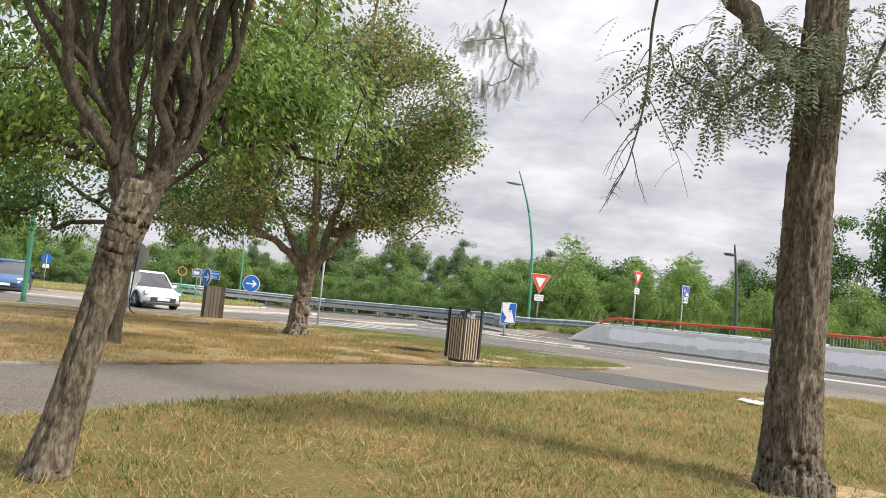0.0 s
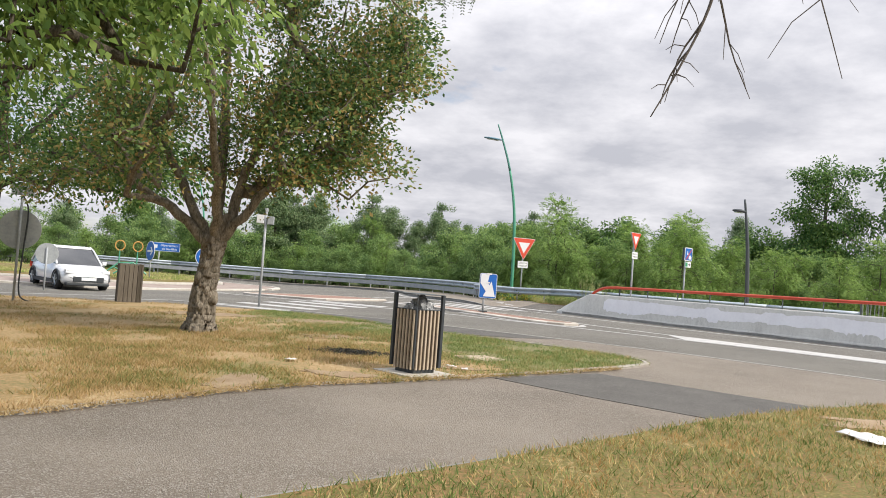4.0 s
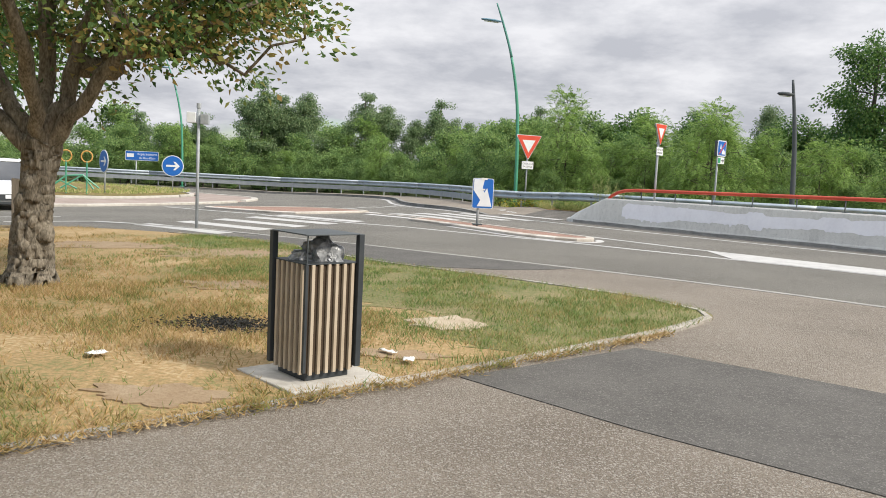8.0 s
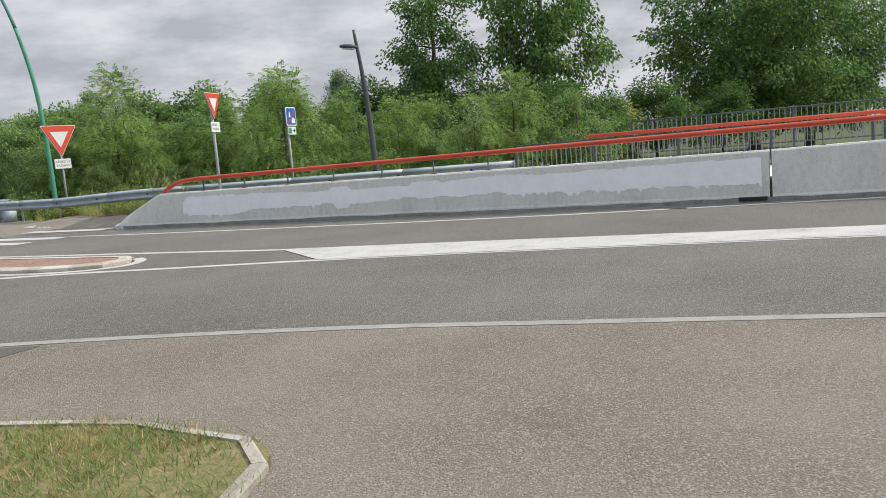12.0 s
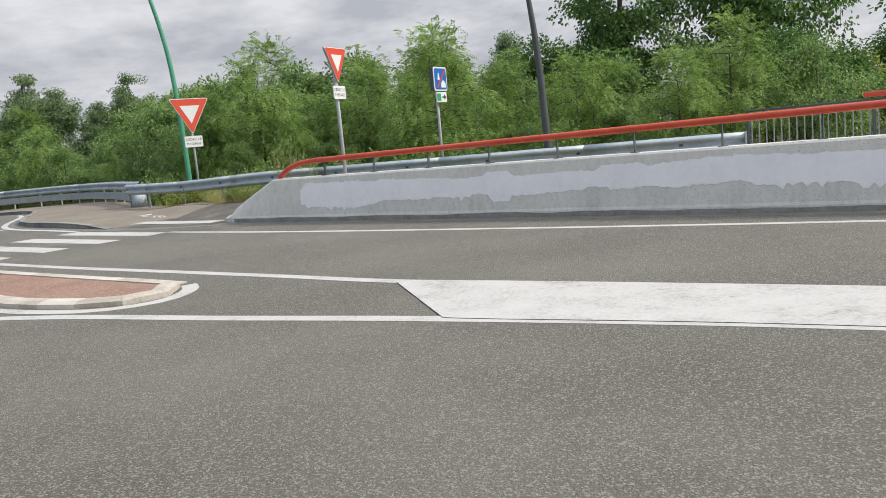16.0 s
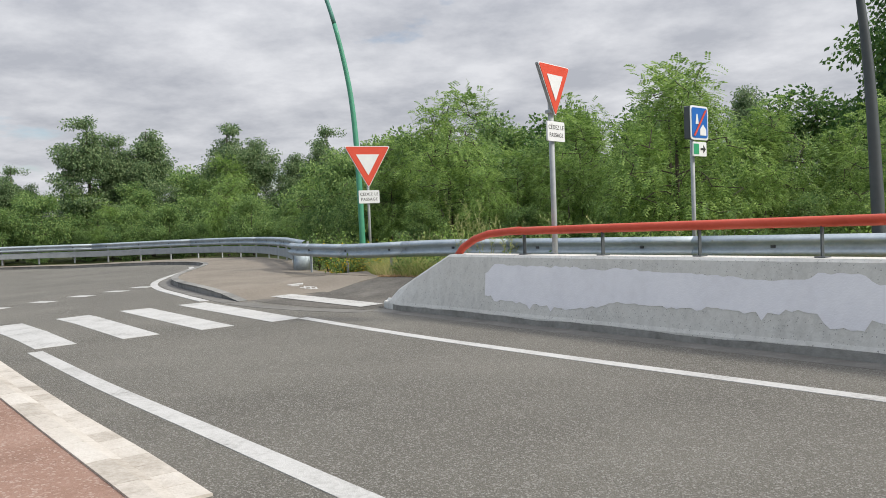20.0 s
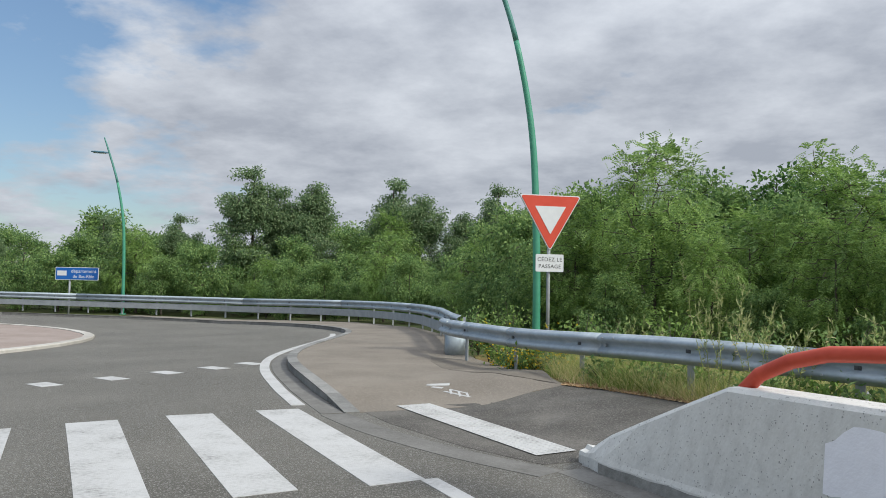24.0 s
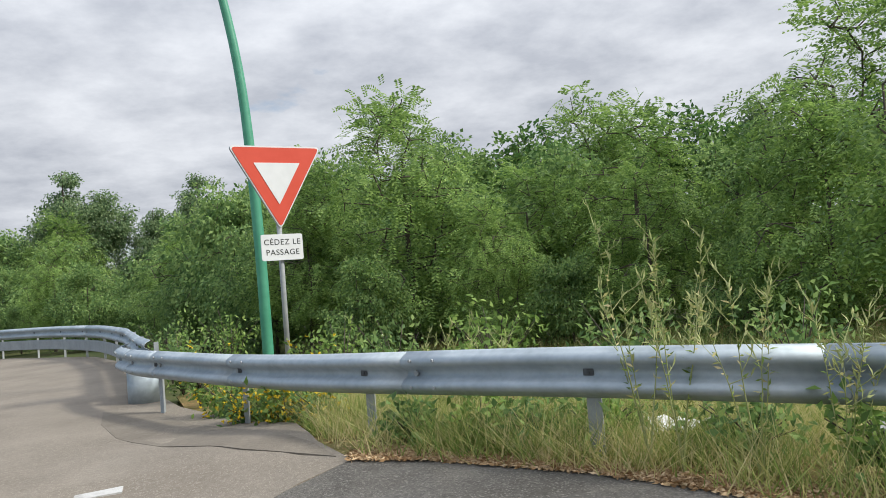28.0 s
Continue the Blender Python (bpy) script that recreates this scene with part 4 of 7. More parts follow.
def build_handrail():
    t = thing("handrail", Matrix(), "red-painted tubular handrail on grey posts along the barrier", "handrail")
    pts = [(*wall_xy(1.52, 0.26), wall_top(1.6) - 0.06), (*wall_xy(1.68, 0.26), 0.93), (*wall_xy(1.92, 0.26), 1.04), (*wall_xy(2.2, 0.26), 1.11), (*wall_xy(2.6, 0.26), 1.14)]
    pts += [(*wall_xy(u, 0.26), rail_z(u)) for u in (4, 8, 12, 18, 26, 40, 60)]
    part("tube", tube(bmesh.new(), pts, 0.05, 14), RED_TUBE, t, "", True)
    for i in range(28):
        u = 2.85 + 1.24 * i
        x, y = wall_xy(u, 0.26)
        bm = bmesh.new()
        box(bm, -0.025, 0.025, -0.006, 0.006, wall_top(u), rail_z(u) - 0.03)
        box(bm, -0.06, 0.06, -0.05, 0.05, wall_top(u), wall_top(u) + 0.012, 0.003)
        p = part("post", bm, GREY_PAINT, t)
        p.matrix_local = pose(x, y, 0, 0, 0, math.degrees(math.atan2(U.y, U.x)) + 90)
    for u in (2.75, 9.0, 15.2):
        x, y = wall_xy(u, 0.26)
        a, b = Vector((*wall_xy(u - 0.04, 0.26), rail_z(u - 0.04))), Vector((*wall_xy(u + 0.04, 0.26), rail_z(u + 0.04)))
        part("coupling", tube(bmesh.new(), [a, b], 0.054, 14), RED_TUBE, t)


build_handrail()


def fence(name, n, u0, u1, z_top, mat_top, r_top, label, fine_to):
    t = thing(name, Matrix(), label, "fence")
    part("top_rail", tube(bmesh.new(), [(*wall_xy(u, n), z_top(u)) for u in (u0, u0 + 4, u0 + 10, u1)], r_top, 10), mat_top, t, "", True)
    part("bottom_rail", tube(bmesh.new(), [(*wall_xy(u, n), z_top(u) - 0.85) for u in (u0, u0 + 4, u0 + 10, u1)], 0.018, 6), GREY_PAINT, t)
    me = None
    rest = bmesh.new()
    u = u0 + 0.06
    while u < u1:
        if u < fine_to:
            if me is None:
                b = tube(bmesh.new(), [(0, 0, -0.87), (0, 0, -0.02)], 0.011, 5)
                ob = part("picket", b, PICKET, t)
                me = ob.data
            else:
                ob = new("picket", me)
                ob.parent = t
            ob.matrix_local = Matrix.Translation((*wall_xy(u, n), z_top(u)))
        else:
            x, y = wall_xy(u, n)
            tube(rest, [(x, y, z_top(u) - 0.87), (x, y, z_top(u) - 0.02)], 0.011, 4, False)
        u += 0.125
    tagged(part("picket_row", rest, PICKET, t), "thin upright pickets further along", "", "", "stuff")
    for i in range(int((u1 - u0) / 2.0)):
        x, y = wall_xy(u0 + 2.0 * i, n)
        z = z_top(u0 + 2.0 * i)
        part("post", tube(bmesh.new(), [(x, y, z - 1.5), (x, y, z)], 0.03, 8), GREY_PAINT, t)
    return t


PICKET = material("galvanised_picket", [(0.17, 0.18, 0.185), (0.26, 0.27, 0.275)], 0.5, scale=3, fine=20, bump=0.02)
near_fence = fence("bridge_fence", 4.2, 9.55, 52, lambda u: 1.31 + 0.004 * (u - 9.5), GREY_PAINT, 0.018, "picket fence of the bridge footway with a red top tube", 34)
part("red_tube", tube(bmesh.new(), [(*wall_xy(u, 4.2), 1.405 + 0.004 * (u - 11.4)) for u in (11.4, 16, 22, 34, 52)], 0.045, 12), RED_TUBE, near_fence, "red-painted top tube", True)
fence("bridge_fence", 6.8, 12.0, 50, lambda u: 1.71 + 0.004 * (u - 12), GREY_PAINT, 0.02, "dark grey picket fence at the bridge's outer edge", 26)
bm = bmesh.new()
rings = []
for u in (9.3, 14, 20, 40, 110):
    rings.append([bm.verts.new((*wall_xy(u, n), z)) for n, z in ((0.45, -0.4), (0.45, 0.42), (7.0, 0.45), (7.0, -0.9))])
for a, b in zip(rings, rings[1:]):
    for i in range(4):
        bm.faces.new((a[i], a[(i + 1) % 4], b[(i + 1) % 4], b[i]))
bm.faces.new(rings[0])
bm.faces.new(list(reversed(rings[-1])))
bmesh.ops.recalc_face_normals(bm, faces=bm.faces[:])
tagged(link("bridge_footway", bm, CONCRETE), "concrete footway slab of the bridge behind the barrier", "footway", "", "structure")


# ---- crash barriers ----
W_PROFILE = [(0.0, 0.0), (0.012, 0.012), (0.05, 0.03), (0.078, 0.052), (0.082, 0.082), (0.055, 0.105), (0.012, 0.13), (0.005, 0.155), (0.012, 0.18), (0.055, 0.205), (0.082, 0.228), (0.078, 0.258), (0.05, 0.28), (0.012, 0.298), (0.0, 0.31)]


def beam(bm, pts, base, side, prof):
    """A folded steel beam along points; the folds stand out to the given side."""
    rows = []
    for q, (d, z) in enumerate(prof):
        rows.append([(p[0], p[1]) for p in offset_line(pts, side * d)])
    grid = [[bm.verts.new((rows[q][i][0], rows[q][i][1], base(*pts[i]) + prof[q][1])) for i in range(len(pts))] for q in range(len(prof))]
    for a, b in zip(grid, grid[1:]):
        for i in range(len(pts) - 1):
            bm.faces.new((a[i], a[i + 1], b[i + 1], b[i]))
    geom = bm.faces[:]
    bmesh.ops.recalc_face_normals(bm, faces=geom)
    bmesh.ops.solidify(bm, geom=geom, thickness=0.004)
    return bm


def rail_ground(x, y):
    """The footway behind the barrier climbs with the bridge."""
    p = Vector((x, y)) - W0
    return 0.13 + 0.11 * smooth(-6, -1, p.dot(U)) + 0.02 * smooth(0, 9, p.dot(U))


GALV_DARK = material("tarnished_steel", [(0.07, 0.075, 0.08), (0.13, 0.135, 0.14)], 0.6, 0.3, scale=12, fine=40, bump=0.05)


def guardrail(name, pts, ground, side, label, skirt=False, post_step=2.0, lift=0.40, top=0.74, anchor=None):
    t = thing(name, Matrix(), label, "crash barrier")
    n = max(1, round(len(pts) / 5))
    size = len(pts) / n
    for i in range(n):
        a, b = round(i * size), min(len(pts), round((i + 1) * size) + 1)
        if b - a < 2:
            continue
        bm = beam(bmesh.new(), pts[a:b], lambda x, y: ground(x, y) + lift, side, W_PROFILE)
        seg = part("beam", bm, GALV, t, "", True)
        if skirt:
            bm = beam(bmesh.new(), offset_line(pts[a:b], side * 0.01), lambda x, y: ground(x, y) + 0.06, side, [(0.0, 0.0), (0.012, 0.01), (0.012, 0.25), (0.0, 0.28)])
            part("skirt", bm, GALV_DULL, t)
        # joint bolts at the lap of two beams
        p, q = Vector(pts[a]), Vector(pts[a + 1])
        d = (q - p).normalized()
        nrm = Vector((-d.y, d.x)) * side
        for du, z, r in ((0.1, 0.155, 0.022), (0.1, 0.25, 0.012), (0.32, 0.25, 0.012), (0.1, 0.06, 0.012), (0.32, 0.06, 0.012)):
            c = p + d * du + nrm * (0.012 if abs(z - 0.155) < 0.01 else 0.08)
            z0 = ground(c.x, c.y) + lift + z
            tb = tube(bmesh.new(), [(c.x, c.y, z0), (c.x + nrm.x * 0.016, c.y + nrm.y * 0.016, z0)], r, 6)
            part("bolt", tb, GALV_DULL, seg)
    posts = along(pts, post_step)
    if anchor:
        close = along(pts, post_step / 40)
        first = min(range(len(close)), key=lambda i: (close[i] - Vector(anchor)).length) % 40
        posts = close[first::40]
    for k, p in enumerate(posts):
        bm = bmesh.new()
        g = ground(p.x, p.y)
        prof = [(-0.05, -0.03), (0.05, -0.03), (0.05, -0.02), (-0.04, -0.02), (-0.04, 0.03), (-0.05, 0.03)]
        a = [bm.verts.new((x, y, -0.25)) for x, y in prof]
        b = [bm.verts.new((x, y, top - 0.06)) for x, y in prof]
        bm.faces.new(list(reversed(a)))
        bm.faces.new(b)
        for i in range(6):
            bm.faces.new((a[i], a[(i + 1) % 6], b[(i + 1) % 6], b[i]))
        bmesh.ops.recalc_face_normals(bm, faces=bm.faces[:])
        o = part("post", bm, GALV_DULL, t)
        j = min(range(len(pts) - 1), key=lambda i: (Vector(pts[i][:2]) - p).length)
        d = Vector(pts[j + 1][:2]) - Vector(pts[j][:2])
        nrm = Vector((-d.y, d.x)).normalized() * -side * 0.06
        o.matrix_local = pose(p.x + nrm.x, p.y + nrm.y, g, 0, 0, math.degrees(math.atan2(d.y, d.x)))
        bm = bmesh.new()
        box(bm, -0.035, 0.035, -0.006, 0.006, lift + 0.135, lift + 0.178, 0.003)
        box(bm, -0.012, 0.012, -0.014, 0.014, lift + 0.146, lift + 0.168, 0.004)
        o = part("bolt_plate", bm, GALV_DARK, t)
        w = Vector((-d.y, d.x)).normalized() * side * 0.014
        o.matrix_local = pose(p.x + w.x, p.y + w.y, g, 0, 0, math.degrees(math.atan2(d.y, d.x)))
    return t


GA = [tuple(p) for p in GUARD_A]
GB = [tuple(p) for p in GUARD_B]
ga = guardrail("crash_barrier", GA, lambda x, y: rail_ground(x, y) - 0.02, -1, "galvanised steel crash barrier along the weedy verge", post_step=1.98, anchor=(5.5, 39.72))
guardrail("crash_barrier", GB, lambda x, y: 0.5 * H(x, y) + 0.17, 1, "galvanised steel crash barrier with a lower skirt round the roundabout", True)
# drum end where the two barriers meet
bm = bmesh.new()
tube(bm, [(1.36, 45.55, 0.08), (1.36, 45.55, 0.50)], 0.22, 18)
part("end_drum", bm, GALV, ga, "rounded galvanised end piece", True)
bm = bmesh.new()
x, y = wall_xy(10.45, 1.05)
box(bm, -0.02, 0.02, -0.10, 0.05, 0.0, 0.33, 0.005)
o = part("end_plate", bm, GALV, ga)
o.matrix_local = pose(13.97, 32.6, rail_ground(13.97, 32.6) + 0.37, 0, 0, math.degrees(math.atan2(-1.85, 2.37)))
# ---- plants ----
def frusta(edges, sides=6):
    """Corners and faces of many tapered bars; edges: rows of x0 y0 z0 r0 x1 y1 z1 r1."""
    e = np.asarray(edges, dtype=float)
    a, b = e[:, 0:3], e[:, 4:7]
    d = b - a
    d /= np.linalg.norm(d, axis=1, keepdims=True) + 1e-9
    ref = np.where(np.abs(d[:, 2:3]) < 0.9, np.array([[0, 0, 1.0]]), np.array([[1.0, 0, 0]]))
    s = np.cross(ref, d)
    s /= np.linalg.norm(s, axis=1, keepdims=True) + 1e-9
    t = np.cross(d, s)
    ang = np.arange(sides) * 2 * np.pi / sides
    ring = np.cos(ang)[None, :, None] * s[:, None, :] + np.sin(ang)[None, :, None] * t[:, None, :]
    v = np.stack([a[:, None, :] + ring * e[:, 3, None, None], b[:, None, :] + ring * e[:, 7, None, None]], 1).reshape(-1, 3)
    k = np.arange(len(e))[:, None] * 2 * sides
    i = np.arange(sides)[None, :]
    j = (i + 1) % sides
    f = np.stack([k + i, k + j, k + sides + j, k + sides + i], -1).reshape(-1, 4)
    return v, f


def leaf_quads(rng, pos, direction, length, width, fold=0.25):
    """Leaf blades: kite-shaped, folded a little, from a stalk point along a direction."""
    n = len(pos)
    d = direction / (np.linalg.norm(direction, axis=1, keepdims=True) + 1e-9)
    r = rng.normal(size=(n, 3))
    s = np.cross(d, r)
    s /= np.linalg.norm(s, axis=1, keepdims=True) + 1e-9
    u = np.cross(s, d)
    L = (length * rng.uniform(0.65, 1.25, n))[:, None]
    W = (width * rng.uniform(0.7, 1.2, n))[:, None]
    mid = pos + d * L * 0.45
    v = np.stack([pos, mid + s * W * 0.5 + u * W * fold, pos + d * L - u * L * 0.12, mid - s * W * 0.5 + u * W * fold], 1).reshape(-1, 3)
    return v, np.arange(4 * n).reshape(-1, 4)


def fronds(rng, pos, direction, length=0.26, pairs=6, leaf=0.05, wide=0.022):
    """Feathered leaves: pairs of leaflets along a drooping stalk."""
    n = len(pos)
    d = direction / (np.linalg.norm(direction, axis=1, keepdims=True) + 1e-9)
    s = np.cross(d, np.array([0, 0, 1.0]) + rng.normal(size=(n, 3)) * 0.3)
    s /= np.linalg.norm(s, axis=1, keepdims=True) + 1e-9
    L = length * rng.uniform(0.7, 1.25, n)[:, None]
    vs = []
    for k in range(pairs):
        t = (k + 1) / (pairs + 0.5)
        base = pos + d * L * t + np.array([0, 0, -1.0]) * L * 0.35 * t * t
        for sg in (-1, 1):
            q = s * sg * 0.9 + d * 0.35 + np.array([0, 0, -0.25])
            q /= np.linalg.norm(q, axis=1, keepdims=True)
            w = np.cross(q, np.cross(s, d))
            w /= np.linalg.norm(w, axis=1, keepdims=True) + 1e-9
            ll = leaf * rng.uniform(0.8, 1.2, (n, 1))
            vs.append(np.stack([base, base + q * ll * 0.5 + w * wide * 0.5, base + q * ll, base + q * ll * 0.5 - w * wide * 0.5], 1))
    v = np.concatenate(vs, 1).reshape(-1, 3)
    return v, np.arange(len(v)).reshape(-1, 4)


def gnarled(bm, pts, radii, rng, sides=18, ridges=7, depth=0.12, pace=1.0):
    """A trunk with plates of bark between creases, which run along it."""
    pts = [Vector(p) for p in pts]
    ph = rng.uniform(0, 40)
    rings, run = [], 0.0
    for i, p in enumerate(pts):
        d = (pts[min(i + 1, len(pts) - 1)] - pts[max(i - 1, 0)]).normalized()
        a = Vector((1, 0, 0)) - d * d.x
        a.normalize()
        b = d.cross(a)
        run += (p - pts[i - 1]).length if i else 0.0
        r = []
        for k in range(sides):
            t = 2 * math.pi * k / sides
            c, s = math.cos(t), math.sin(t)
            plate = abs(noise.noise(Vector((c * ridges * 0.42, s * ridges * 0.42, run * 3.2 + ph)))) + 0.5 * abs(noise.noise(Vector((c * ridges, s * ridges, run * 9 + ph))))
            swell = noise.noise(Vector((c * 0.9, s * 0.9, run * 1.3 + 2 * ph)))
            w = 1 + depth * (min(plate * 2.4, 1.0) - 0.55) + 0.10 * swell
            r.append(bm.verts.new(p + (a * c + b * s) * radii[i] * w))
        rings.append(r)
    for r0, r1 in zip(rings, rings[1:]):
        for k in range(sides):
            bm.faces.new((r0[k], r0[(k + 1) % sides], r1[(k + 1) % sides], r1[k]))
    bm.faces.new(rings[-1])
    return bm


def tree(name, base, trunk, crown, clusters, per, leaf, mat, bark, label, seed, limbs=(), droop=0.35, spread=0.42, feathered=False, twig=0.008, thin=-0.2, group="", ridges=7, depth=0.12, bare=0.0, fine=5, sides=18, flat=0.6, limb_bark=None):
    """A tree. trunk: rows of x, y, z, r from the base; crown: bodies (x, y, z, rx, ry, rz, weight); limbs: main branches as rows like trunk."""
    rng = np.random.default_rng(seed)
    t = thing(name, Matrix.Translation(base), label, "tree", group)
    tr = np.array(spline([tuple(p[:3]) for p in trunk], fine))
    rad = np.interp(np.linspace(0, len(trunk) - 1, len(tr)), range(len(trunk)), [p[3] for p in trunk])
    tr[1:-1, :2] += rng.normal(size=(len(tr) - 2, 2)) * rad[1:-1, None] * (0.10 if fine < 8 else 0.015)
    bm = gnarled(bmesh.new(), tr, rad, rng, sides=sides, ridges=ridges, depth=depth, pace=5 / fine)
    part("trunk", bm, bark, t, "", True)
    nodes, parent, fixed = [], [], []
    half = len(tr) // 2
    for i in range(half, len(tr)):
        nodes.append(tr[i])
        parent.append(len(nodes) - 2 if i > half else -1)
        fixed.append(rad[i])
    for limb in limbs:
        p = np.array(spline([tuple(q[:3]) for q in limb], 5))
        rr = np.interp(np.linspace(0, len(limb) - 1, len(p)), range(len(limb)), [q[3] for q in limb])
        root = int(np.argmin([np.linalg.norm(n - p[0]) for n in nodes]))
        for i in range(len(p)):
            nodes.append(p[i] + (rng.normal(size=3) * rr[i] * 0.25 if i else 0))
            parent.append(root if i == 0 else len(nodes) - 2)
            fixed.append(rr[i])
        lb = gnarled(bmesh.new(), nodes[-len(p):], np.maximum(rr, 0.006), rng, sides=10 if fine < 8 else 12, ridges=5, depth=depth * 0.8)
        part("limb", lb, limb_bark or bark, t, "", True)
    own = len(nodes)
    cs = []
    w = np.array([c[6] for c in crown], float)
    w /= w.sum()
    guard = 0
    while len(cs) < clusters and guard < clusters * 30:
        guard += 1
        c = crown[rng.choice(len(crown), p=w)]
        v = rng.normal(size=3)
        v /= np.linalg.norm(v)
        v *= rng.uniform(0.12, 1) ** 0.5
        p = np.array(c[:3]) + v * np.array(c[3:6])
        if noise.noise(Vector(p * 0.75) + Vector((seed, 0, 0))) < thin or p[2] < 0.25:
            continue
        cs.append(p)
    anchor = np.array(nodes[-1 if not limbs else 0])
    cs.sort(key=lambda p: np.linalg.norm(p - anchor))
    N = np.zeros((len(nodes) + clusters * 6, 3))
    N[:len(nodes)] = nodes
    count = len(nodes)
    tips, outs = [], []
    for p in cs:
        low = N[:count]
        dist = np.linalg.norm(low - p, axis=1) + 0.8 * np.maximum(0, low[:, 2] - p[2])
        q = int(np.argmin(dist))
        a = N[q].copy()
        steps = min(5, max(1, int(np.linalg.norm(p - a) / 0.35)))
        prev = q
        for k in range(1, steps + 1):
            f = k / steps
            x = a + (p - a) * f + np.array([0, 0, 0.12 * np.linalg.norm(p - a) * math.sin(math.pi * f)]) + (rng.normal(size=3) * 0.03 if k < steps else 0)
            N[count] = x
            parent.append(prev)
            fixed.append(0.0)
            prev = count
            count += 1
        tips.append(prev)
        o = p - anchor
        outs.append(o / (np.linalg.norm(o) + 1e-6))
    load = np.zeros(count)
    load[tips] = 1
    for i in range(count - 1, -1, -1):
        if parent[i] >= 0:
            load[parent[i]] += load[i]
    rr = np.maximum(np.array(fixed[:count]), np.minimum(twig * np.maximum(load, 1) ** 0.5, rad[-1] * 0.8))
    edges = [(*N[parent[i]], min(rr[parent[i]], rr[i] * 1.5), *N[i], rr[i]) for i in range(count) if parent[i] >= 0 and i >= own]
    v, f = frusta(edges, 6)
    tagged(np_mesh("branchwork", v, f, bark, t, True), "", "", "", "stuff")
    tips, outs = np.array(tips), np.array(outs)
    if bare:
        keep = rng.uniform(size=len(tips)) > bare
        tips, outs = tips[keep], outs[keep]
    idx = np.repeat(np.arange(len(tips)), per)
    off = rng.normal(size=(len(idx), 3))
    off *= (rng.uniform(0.02, 1, (len(idx), 1)) ** 0.45) * spread * 1.75 / np.linalg.norm(off, axis=1, keepdims=True)
    off *= np.array([1, 1, flat])
    pos = N[tips][idx] + off
    d = off * 0.8 + outs[idx] * 0.35 + rng.normal(size=(len(idx), 3)) * 0.3 + np.array([0, 0, -droop])
    if feathered:
        v, f = fronds(rng, pos, d, leaf[0], leaf[2], leaf[1], leaf[1] * 0.45)
    else:
        v, f = leaf_quads(rng, pos, d, leaf[0], leaf[1])
    tagged(np_mesh("crown", v, f, mat, t), "", "", "", "stuff")
    return t


def ground_at(x, y, lift=0.0):
    return (x, y, H(x, y) + lift)


# BARK's colours darkened to put shade on the leaning tree's limbs; cherry reuses them
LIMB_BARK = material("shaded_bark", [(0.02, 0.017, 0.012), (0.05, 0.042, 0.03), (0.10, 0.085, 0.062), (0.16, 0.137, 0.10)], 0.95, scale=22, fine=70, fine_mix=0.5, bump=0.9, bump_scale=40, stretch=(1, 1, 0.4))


def fan(seed):
    """Two stems above the fork of the leaning tree, each with a brush of upright limbs."""
    rnd = random.Random(seed)
    out = []
    for side, n in ((-1, 12), (1, 13)):
        stem = [(0.29, 0, 1.42, 0.075), (0.32 + side * 0.06, 0.03 * side, 1.66, 0.07), (0.34 + side * 0.11, 0.05 * side, 1.95, 0.054), (0.36 + side * 0.2, 0.08 * side, 2.3, 0.045), (0.38 + side * 0.3, 0.1 * side, 2.9, 0.03), (0.4 + side * 0.45, 0.1 * side, 4.0, 0.015)]
        out.append(stem)
        for k in range(n):
            z = 1.62 + 0.62 * (k + rnd.uniform(0, 0.8)) / n
            f = (z - 1.66) / 0.64
            x0, y0 = 0.34 + side * (0.08 + 0.11 * f), 0.05 * side
            a = 2 * math.pi * (k * 0.382 + rnd.uniform(-0.08, 0.08))
            dx, dy = (math.cos(a) * 0.34 + rnd.uniform(-0.05, 0.2) if side > 0 else math.cos(a) * 0.5 - rnd.uniform(0.1, 0.75)), math.sin(a) * 0.5
            r = rnd.uniform(0.014, 0.032)
            j = [rnd.uniform(-0.07, 0.07) for _ in range(6)]
            out.append([(x0, y0, z, r * 1.35), (x0 + dx * 0.2 + j[0] * 0.4, y0 + dy * 0.2, z + 0.16, r * 1.15), (x0 + dx * 0.42 + j[1], y0 + dy * 0.42 + j[2], z + 0.45, r), (x0 + dx * 0.62 + j[3], y0 + dy * 0.65, z + 0.85, r * 0.85), (x0 + dx * 0.95 + j[4], y0 + dy, z + 1.5, r * 0.62), (x0 + dx * 1.3 + j[5], y0 + dy * 1.4, z + 2.5, r * 0.3)])
    return out


tree("tree", ground_at(-0.28, 5.54, -0.02), [(0, 0, 0, 0.135), (0.05, 0.02, 0.35, 0.095), (0.17, 0.03, 1.0, 0.084), (0.25, 0.0, 1.32, 0.09), (0.30, 0.0, 1.52, 0.105), (0.33, 0, 1.7, 0.085)],
     [(0.5, 0.2, 4.9, 2.4, 2.2, 2.0, 1), (-0.9, 0.4, 3.4, 0.9, 0.8, 0.6, 0.16), (1.3, 0.4, 3.6, 0.8, 0.8, 0.6, 0.1)], 240, 60, (0.085, 0.042), LEAF_ELM, BARK, "leaning tree with cracked bark and upright limbs fanning out", 11,
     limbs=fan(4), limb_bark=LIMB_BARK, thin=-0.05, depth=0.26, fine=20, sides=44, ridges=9)

